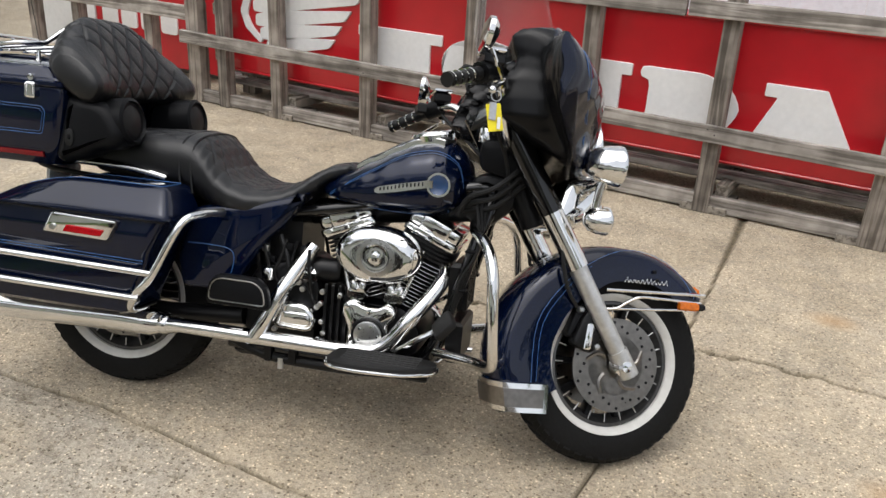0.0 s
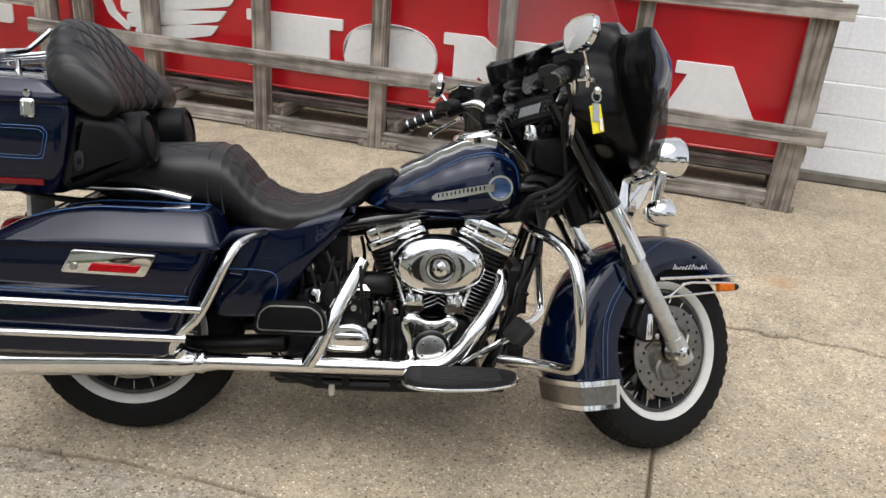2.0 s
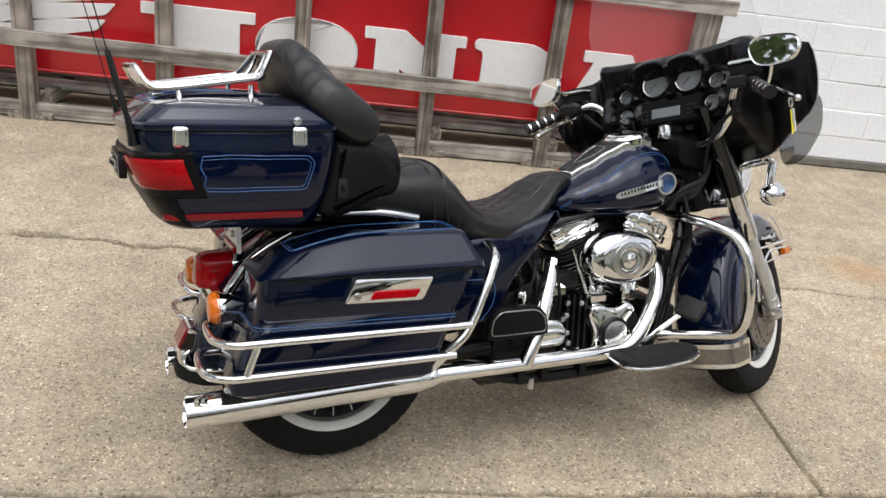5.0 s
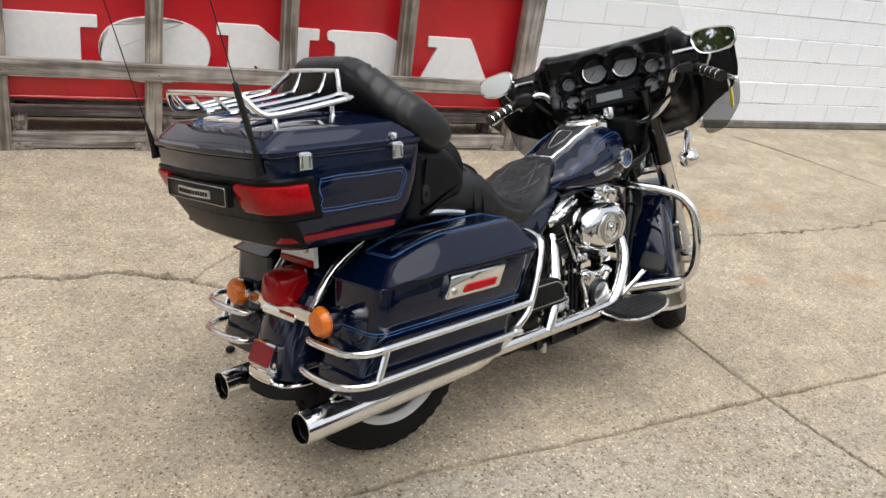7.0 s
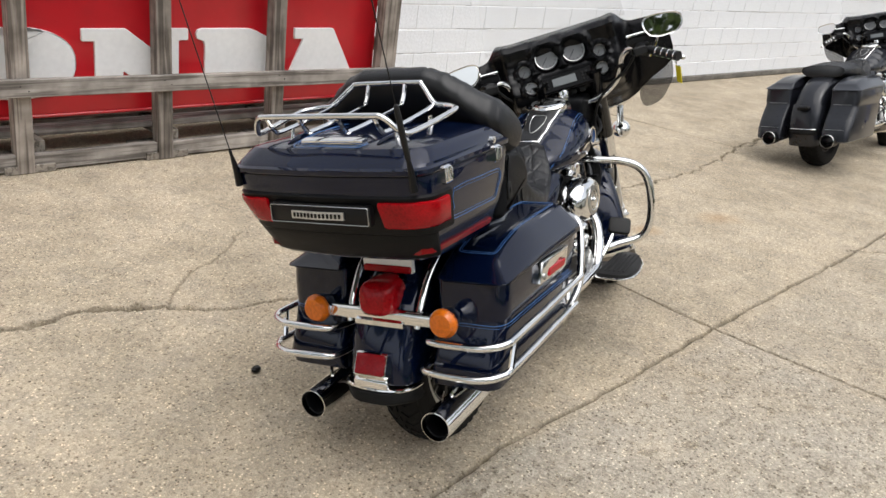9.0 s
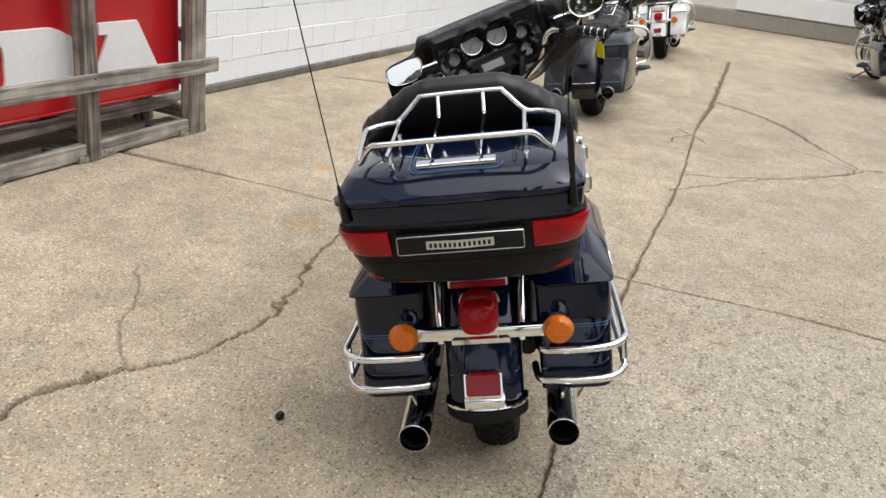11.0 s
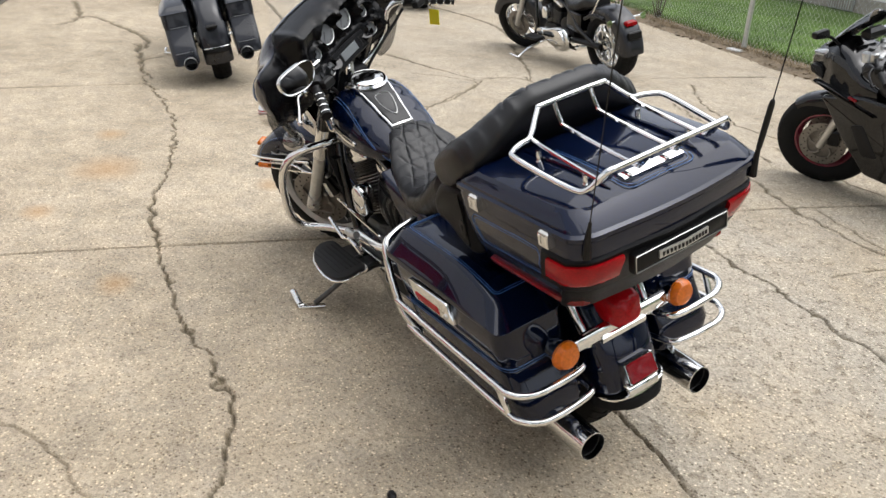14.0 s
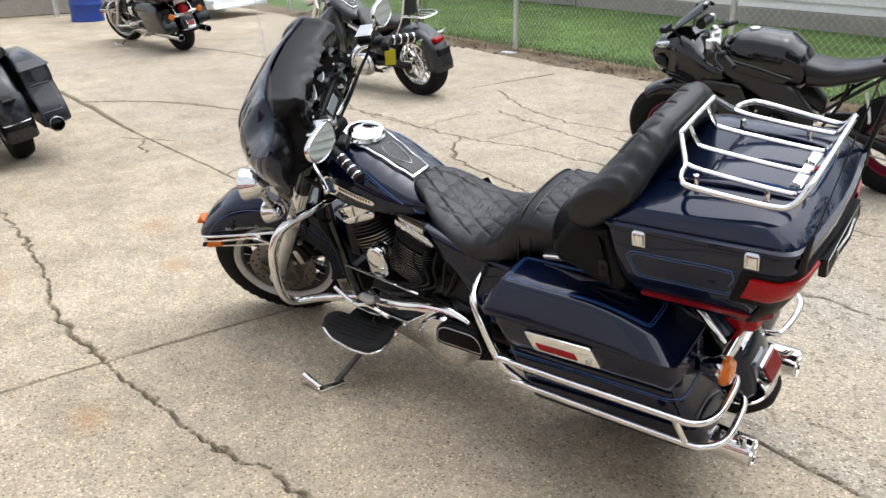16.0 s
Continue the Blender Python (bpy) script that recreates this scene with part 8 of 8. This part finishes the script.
    part("engine_block", Shape().box((0.80, 0, 0.42), (0.42, 0.34, 0.32), 0.05), BLACK_METAL, b)
    part("silencer", Shape().tube([(0.36, -0.16, 0.30), (0.2, -0.19, 0.40), (-0.05, -0.20, 0.50)], lambda t: 0.045 + 0.01 * t, 16, 4), STEEL, b, "steel silencer")
    part("chain", Shape().tube([(0.44, 0.10, 0.40), (0.0, 0.10, 0.39), (-0.07, 0.10, 0.315), (0.0, 0.10, 0.24), (0.44, 0.10, 0.34)], 0.007, 6, 3), STEEL, b)
    part("mud_flap", Shape().box((-0.22, 0, 0.72), (0.03, 0.14, 0.22), 0.01), BLACK_METAL, b)
    part("tail_lamp", Shape().box((-0.185, 0, 0.905), (0.02, 0.10, 0.03), 0.006), RED_LENS, b)
    ks = part("kickstand", Shape().tube([(0.62, 0.14, 0.25), (0.60, 0.26, 0.14), (0.57, 0.33, 0.085)], 0.011, 8, 2), BLACK_METAL, b, "black side stand")
    part("stand_foot", Shape().box((0.57, 0.335, 0.082), (0.07, 0.04, 0.012), 0.004), BLACK_METAL, ks)
    return b


def parked(x, y, heading, lean=-12):
    return Matrix.Translation((x, y, 0)) @ pose(0, 0, 0, 0, 0, heading) @ pose(0, 0, 0, lean)


WHITE_PAINT = material("white_gloss_paint", (0.72, 0.72, 0.70), 0.2, vary=0.05, coat=1.0)
parked_bagger("bagger_motorcycle", parked(3.04, 2.67, 3), "dark grey bagger motorcycle without trunk, beside the block wall", GREY_PAINT, False, 18, 0.09)
parked_bagger("bagger_motorcycle", parked(7.85, -0.18, 10), "black touring motorcycle with trunk, parked at the back of the lot", BLACK_PAINT, True, 20)
parked_bagger("bagger_motorcycle", parked(7.6, 2.9, 4), "white touring motorcycle without trunk, by the wall", WHITE_PAINT, False, 18)
cruiser(parked(3.15, -1.02, 12))
sport_bike(parked(-1.295, -1.525, 19, -9))


# ---- far side of the lot: lawn, wire fence, house, barrel, trailer ----
GRASS = material("grass", (0.050, 0.095, 0.018), 0.8, vary=0.35, grain=30, blotch=1.2, second=(0.095, 0.155, 0.036), spec=0.2)
SOIL = material("dry_edge", (0.17, 0.13, 0.085), 0.95, vary=0.5, grain=28, bump=0.6, blotch=5)
STRAW = material("dead_grass", (0.20, 0.15, 0.09), 0.9, vary=0.4)
GALV = material("galvanised_steel", (0.58, 0.59, 0.59), 0.45, metal=0.8, vary=0.15)
SIDING = material("white_siding", (0.72, 0.71, 0.66), 0.6, vary=0.06, grain=12)
BASE = material("tan_foundation", (0.30, 0.275, 0.235), 0.85, vary=0.15, grain=14, blotch=1.0)
ROOF = material("brown_shingle", (0.10, 0.085, 0.07), 0.9, vary=0.3)
BLUE_DRUM = material("blue_drum", (0.012, 0.045, 0.26), 0.4, vary=0.15)
BARK = material("bark", (0.06, 0.045, 0.032), 0.9, vary=0.4, grain=20, bump=0.6)
LEAF = material("leaf", (0.028, 0.055, 0.014), 0.6, vary=0.5, grain=5, second=(0.05, 0.09, 0.02))
MARKER = material("white_cap", (0.7, 0.7, 0.69), 0.5)


def lawn():
    s = Shape()
    rng = random.Random(3)
    n = 170
    front = [(-14 + 34 * i / n, -3.62 + 0.05 * math.sin(i * 1.7) + 0.05 * math.sin(i * 0.6)) for i in range(n + 1)]
    s.v = [(x, y, 0.012) for x, y in front] + [(x, y - 0.10, 0.04) for x, y in front] + [(x, y - 0.5, 0.05) for x, y in front] + [(x, -60, 0.05) for x, y in front]
    for r in range(3):
        for i in range(n):
            a = r * (n + 1) + i
            s.f.append((a, a + 1, a + n + 2, a + n + 1))
    single("lawn", s, GRASS, Matrix.Identity(4), "mown green lawn behind the wire fence", "lawn", kind="structure", sharp=180)
    d = Shape()
    cols, prof = 420, ((-3.17, -0.002), (-3.22, 0.010), (-3.30, 0.022), (-3.38, 0.026), (-3.46, 0.030), (-3.54, 0.032), (-3.62, 0.034), (-3.76, 0.030))
    for y, z in prof:
        for i in range(cols):
            x = -6 + 20 * i / (cols - 1)
            wave = 0.035 * math.sin(x * 2.1) + 0.025 * math.sin(x * 5.3 + 1)
            d.v.append((x, y + wave + rng.uniform(-0.012, 0.012), z + (rng.uniform(-0.010, 0.012) if z > 0.005 else 0)))
    for r in range(len(prof) - 1):
        for i in range(cols - 1):
            a = r * cols + i
            d.f.append((a, a + cols, a + cols + 1, a + 1))
    single("soil_strip", d, SOIL, Matrix.Identity(4), "bare dry soil along the edge of the lawn", "soil", kind="structure", sharp=30)
    e = Shape()
    for i in range(260):
        x = -4 + 15 * i / 260 + rng.uniform(-0.05, 0.05)
        y = -3.30 + rng.gauss(0, 0.10)
        r = 0.006 + 0.032 * rng.random() ** 2
        e.ball((x, y, 0.018 if y < -3.24 else r * 0.3), r, 7, (1, 1, rng.uniform(0.3, 0.7)))
    e.v = [(x + rng.uniform(-0.006, 0.006), y + rng.uniform(-0.006, 0.006), z) for x, y, z in e.v]
    single("soil_clods", e, SOIL, Matrix.Identity(4), "crumbling soil along the edge of the lawn", "soil", kind="stuff")
    for nm, mat, cnt, y0, y1, h0, h1, lab in (("grass_blades", GRASS, 60000, -6.8, -3.60, 0.02, 0.06, "short green grass blades"), ("dead_grass", STRAW, 24000, -3.80, -3.14, 0.004, 0.045, "dry dead grass and leaf litter along the lawn's edge")):
        vs, fs = [], []
        for i in range(cnt):
            x, y = rng.uniform(-3.5, 11), y1 - (y1 - y0) * rng.random() ** (1.6 if nm == "grass_blades" else 1)
            if nm == "dead_grass":
                y = -3.47 + rng.gauss(0, 0.13) + 0.05 * math.sin(x * 2.3) + 0.04 * math.sin(x * 7.1)
            a, h, w = rng.uniform(0, 6.28), rng.uniform(h0, h1), rng.uniform(0.002, 0.0055)
            l = rng.uniform(0.0, 0.05) if nm == "grass_blades" else rng.uniform(0.02, 0.12)
            dx, dy = math.cos(a), math.sin(a)
            z0 = 0.03 if y < -3.28 else 0.008
            vs += [(x - dy * w, y + dx * w, z0), (x + dy * w, y - dx * w, z0), (x + dx * l, y + dy * l, z0 + h)]
            fs.append((3 * i, 3 * i + 1, 3 * i + 2))
        me = bpy.data.meshes.new(nm)
        me.from_pydata(vs, [], fs)
        me.materials.append(mat)
        tagged(new(nm, me), lab, "grass", kind="stuff")


def wire_fence():
    f = whole("chain_link_fence", Matrix.Identity(4), "galvanised chain-link fence along the lawn", "fence")
    y, top = -3.47, 1.22
    for x in (-1.75, 1.45, 4.72, 8.2, 11.5):
        p = part("fence_post", Shape().turn([(0.030, 0.0), (0.030, 1.26), (0.034, 1.265), (0.02, 1.30), (0.001, 1.305)], (x, y, 0), "z", 14), GALV, f, "round steel fence post")
    part("top_rail", Shape().tube([(-4, y, top), (12.5, y, top)], 0.021, 10, 1), GALV, f)
    s = Shape()
    pitch, w = 0.075, 0.001
    n = int(16.5 / pitch)
    for i in range(-17, n + 1):
        for d in (1, -1):
            x0 = -4 + i * pitch
            a, b = (x0, 0.05), (x0 + (top - 0.05) * 1.0, top)
            if d < 0:
                a, b = (x0 + (top - 0.05), 0.05), (x0, top)
            if max(a[0], b[0]) > 12.6 or min(a[0], b[0]) < -4:
                continue
            s.tube([(a[0], y + 0.032 + 0.003 * d, a[1]), (b[0], y + 0.032 + 0.003 * d, b[1])], w, 3, 1)
    part("wire_mesh", s, GALV, f, "diamond wire mesh")["kind"] = "stuff"
    single("post_cap", Shape().box((0, 0, 0.02), (0.22, 0.10, 0.03), 0.008), MARKER, pose(4.62, -3.30, 0.0, 0, 0, 10), "white flat block lying at the foot of the fence", "block")


def house():
    h = whole("house", Matrix.Identity(4), "white lap-sided house on a tan foundation beyond the lawn", "house")
    part("foundation", Shape().box((3.5, -9.9, 0.145), (24, 4.0, 0.29), 0.01), BASE, h, "tan concrete foundation")
    part("wall", Shape().box((3.5, -9.98, 1.67), (24, 3.94, 2.78), 0.01), SIDING, h)
    for k in range(22):
        z = 0.31 + 0.125 * k
        c = Shape().grid([[(-8.55, -7.985, z), (-8.55, -7.955, z - 0.012), (-8.55, -7.99, z + 0.125)], [(15.55, -7.985, z), (15.55, -7.955, z - 0.012), (15.55, -7.99, z + 0.125)]])
        part("siding_board", c, SIDING, h)
    r = Shape().grid([[(x, -7.55, 3.05), (x, -7.6, 3.12), (x, -10, 4.5), (x, -12.4, 3.12), (x, -12.35, 3.05)] for x in (-8.9, 15.9)])
    part("roof", r, ROOF, h, "brown shingle roof")
    for x in (8.6,):
        v = part("vent", Shape().box((x, -7.86, 0.16), (0.6, 0.04, 0.20), 0.01), GALV, h, "grey foundation vent")
        for q in range(9):
            part("vent_slat", Shape().box((x - 0.26 + 0.065 * q, -7.835, 0.16), (0.02, 0.02, 0.17), 0.004), BASE, v)


def back_building():
    b = whole("back_building", Matrix.Identity(4), "pale building closing the back of the lot", "building")
    part("base_wall", Shape().box((14.6, 1.9, 0.16), (0.5, 6.8, 0.32), 0.02), BASE, b, "grey concrete base")
    part("wall", Shape().box((14.66, 1.9, 1.8), (0.5, 6.8, 2.96), 0.01), SIDING, b)
    d = part("garage_door", Shape().box((14.38, 1.2, 1.25), (0.06, 3.0, 1.8), 0.01), SIGN_WHITE, b, "white panelled door")
    for k in range(4):
        part("door_panel", Shape().box((14.345, 1.2, 0.55 + 0.45 * k), (0.02, 2.9, 0.40), 0.01), SIGN_WHITE, d)
    part("downpipe", Shape().tube([(13.9, 0.25, 0.0), (13.9, 0.25, 2.8)], 0.05, 10, 1), GALV, b, "grey downpipe")


def drum():
    s = Shape()
    prof = [(0.0, 0), (0.285, 0.0), (0.29, 0.02), (0.28, 0.05)]
    for z in (0.30, 0.58):
        prof += [(0.282, z - 0.03), (0.295, z), (0.282, z + 0.03)]
    prof += [(0.28, 0.84), (0.29, 0.87), (0.27, 0.88), (0.001, 0.87)]
    single("drum", s.turn(prof, (0, 0, 0), "z", 32), BLUE_DRUM, pose(12.75, -0.05, 0), "blue steel drum at the back of the lot", "drum")


def trailer():
    t = whole("utility_trailer", pose(12.2, -2.1, 0, 0, 0, 25), "low white trailer with ramp at the back of the lot", "trailer")
    part("deck", Shape().cut(soft([(-0.9, 0.18), (1.4, 0.46), (1.4, 0.56), (-0.85, 0.26)], 0.02, 2), -0.7, 0.7, "xz", 0.01), GALV, t)
    part("side_rail", Shape().tube([(-0.85, -0.7, 0.30), (1.4, -0.7, 0.62), (1.4, 0.7, 0.62), (-0.85, 0.7, 0.30)], 0.03, 8, 1), GALV, t)
    for k in (-1, 1):
        w = part("wheel", Shape().turn([(0.13, -0.07), (0.24, -0.08), (0.27, -0.05), (0.27, 0.05), (0.24, 0.08), (0.13, 0.07), (0.13, -0.07)], (0.5, k * 0.80, 0.27), "y", 28), RUBBER, t)
        part("rim", Shape().turn([(0.13, -0.05), (0.13, 0.05), (0.03, 0.06), (0.001, 0.06)], (0.5, k * 0.80, 0.27), "y", 24), GALV, w)
    part("drawbar", Shape().tube([(1.4, 0, 0.45), (2.2, 0, 0.45)], 0.04, 8, 1), GALV, t)


def tree(x, y, height, seed):
    rng = random.Random(seed)
    t = whole("tree", pose(x, y, 0), "leafy green tree beyond the lot", "tree", "trees round the lot")
    s = Shape().tube([(0, 0, 0), (0.1, 0.05, height * 0.25), (0.0, 0.1, height * 0.5), (0.1, 0, height * 0.8)], lambda q: 0.28 * (1 - 0.8 * q), 10, 4)
    for k in range(9):
        a, z = rng.uniform(0, 6.28), height * rng.uniform(0.3, 0.7)
        l = height * rng.uniform(0.2, 0.35)
        s.tube([(0.05, 0.05, z), (l * 0.5 * math.cos(a), l * 0.5 * math.sin(a), z + l * 0.3), (l * math.cos(a), l * math.sin(a), z + l * 0.7)], lambda q: 0.09 * (1 - 0.8 * q), 6, 3)
    part("trunk", s, BARK, t)
    vs, fs = [], []
    lobes = [(rng.gauss(0, height * 0.18), rng.gauss(0, height * 0.18), height * rng.uniform(0.42, 0.95), height * rng.uniform(0.12, 0.2)) for _ in range(14)]
    for i in range(5200):
        cx, cy, cz, r = lobes[i % len(lobes)]
        d = Vector((rng.gauss(0, 1), rng.gauss(0, 1), rng.gauss(0, 0.8))).normalized() * r * rng.uniform(0.55, 1.1)
        c = Vector((cx, cy, cz)) + d
        u = Vector((rng.gauss(0, 1), rng.gauss(0, 1), rng.gauss(0, 1))).normalized() * 0.12
        v = u.orthogonal().normalized() * 0.07
        o = len(vs)
        vs += [tuple(c - u), tuple(c + v), tuple(c + u), tuple(c - v)]
        fs.append((o, o + 1, o + 2, o + 3))
    cr = Shape()
    cr.v, cr.f = vs, fs
    part("crown", cr, LEAF, t, "leafy crown")["kind"] = "stuff"


def dead_shrub(x, y, seed):
    """A bare, twiggy bush at the foot of the fence."""
    rng = random.Random(seed)
    b = whole("dead_shrub", pose(x, y, 0.02), "bare brown twiggy shrub at the foot of the fence", "shrub")
    for k in range(9):
        a, l = rng.uniform(0, 6.28), rng.uniform(0.5, 0.95)
        s = Shape()
        tip = Vector((math.cos(a) * l * 0.45, math.sin(a) * l * 0.25, l))
        mid = tip * 0.5 + Vector((rng.uniform(-0.06, 0.06), rng.uniform(-0.06, 0.06), 0))
        s.tube([(0.03 * math.cos(a), 0.03 * math.sin(a), 0), mid, tip], lambda q: 0.010 * (1 - 0.75 * q), 6, 3)
        for q in range(6):
            p = mid.lerp(tip, rng.random())
            d = Vector((rng.uniform(-0.2, 0.2), rng.uniform(-0.15, 0.15), rng.uniform(0.08, 0.28)))
            s.tube([p, p + d * 0.5 + Vector((0.01, 0, 0)), p + d], lambda t: 0.004 * (1 - 0.7 * t), 5, 2)
        part("branch", s, BARK, b)


dead_shrub(7.15, -3.58, 12)
lawn()
wire_fence()
house()
back_building()
drum()
trailer()
for i, (x, y, h) in enumerate([(-11, -3, 8), (-13, 3.5, 9), (-10, -9, 8), (-16, 9, 10), (-5, -17, 9), (3, -18, 10), (12, -17, 9), (20, -6, 9), (-15, -16, 10)]):
    tree(x, y, h, i + 1)
single("pebble", Shape().ball((0, 0, 0.012), 0.016, 10, (1.2, 0.9, 0.8)), BLACK_METAL, pose(-2.506, 2.255, 0), "small dark stone lying on the concrete", "stone")
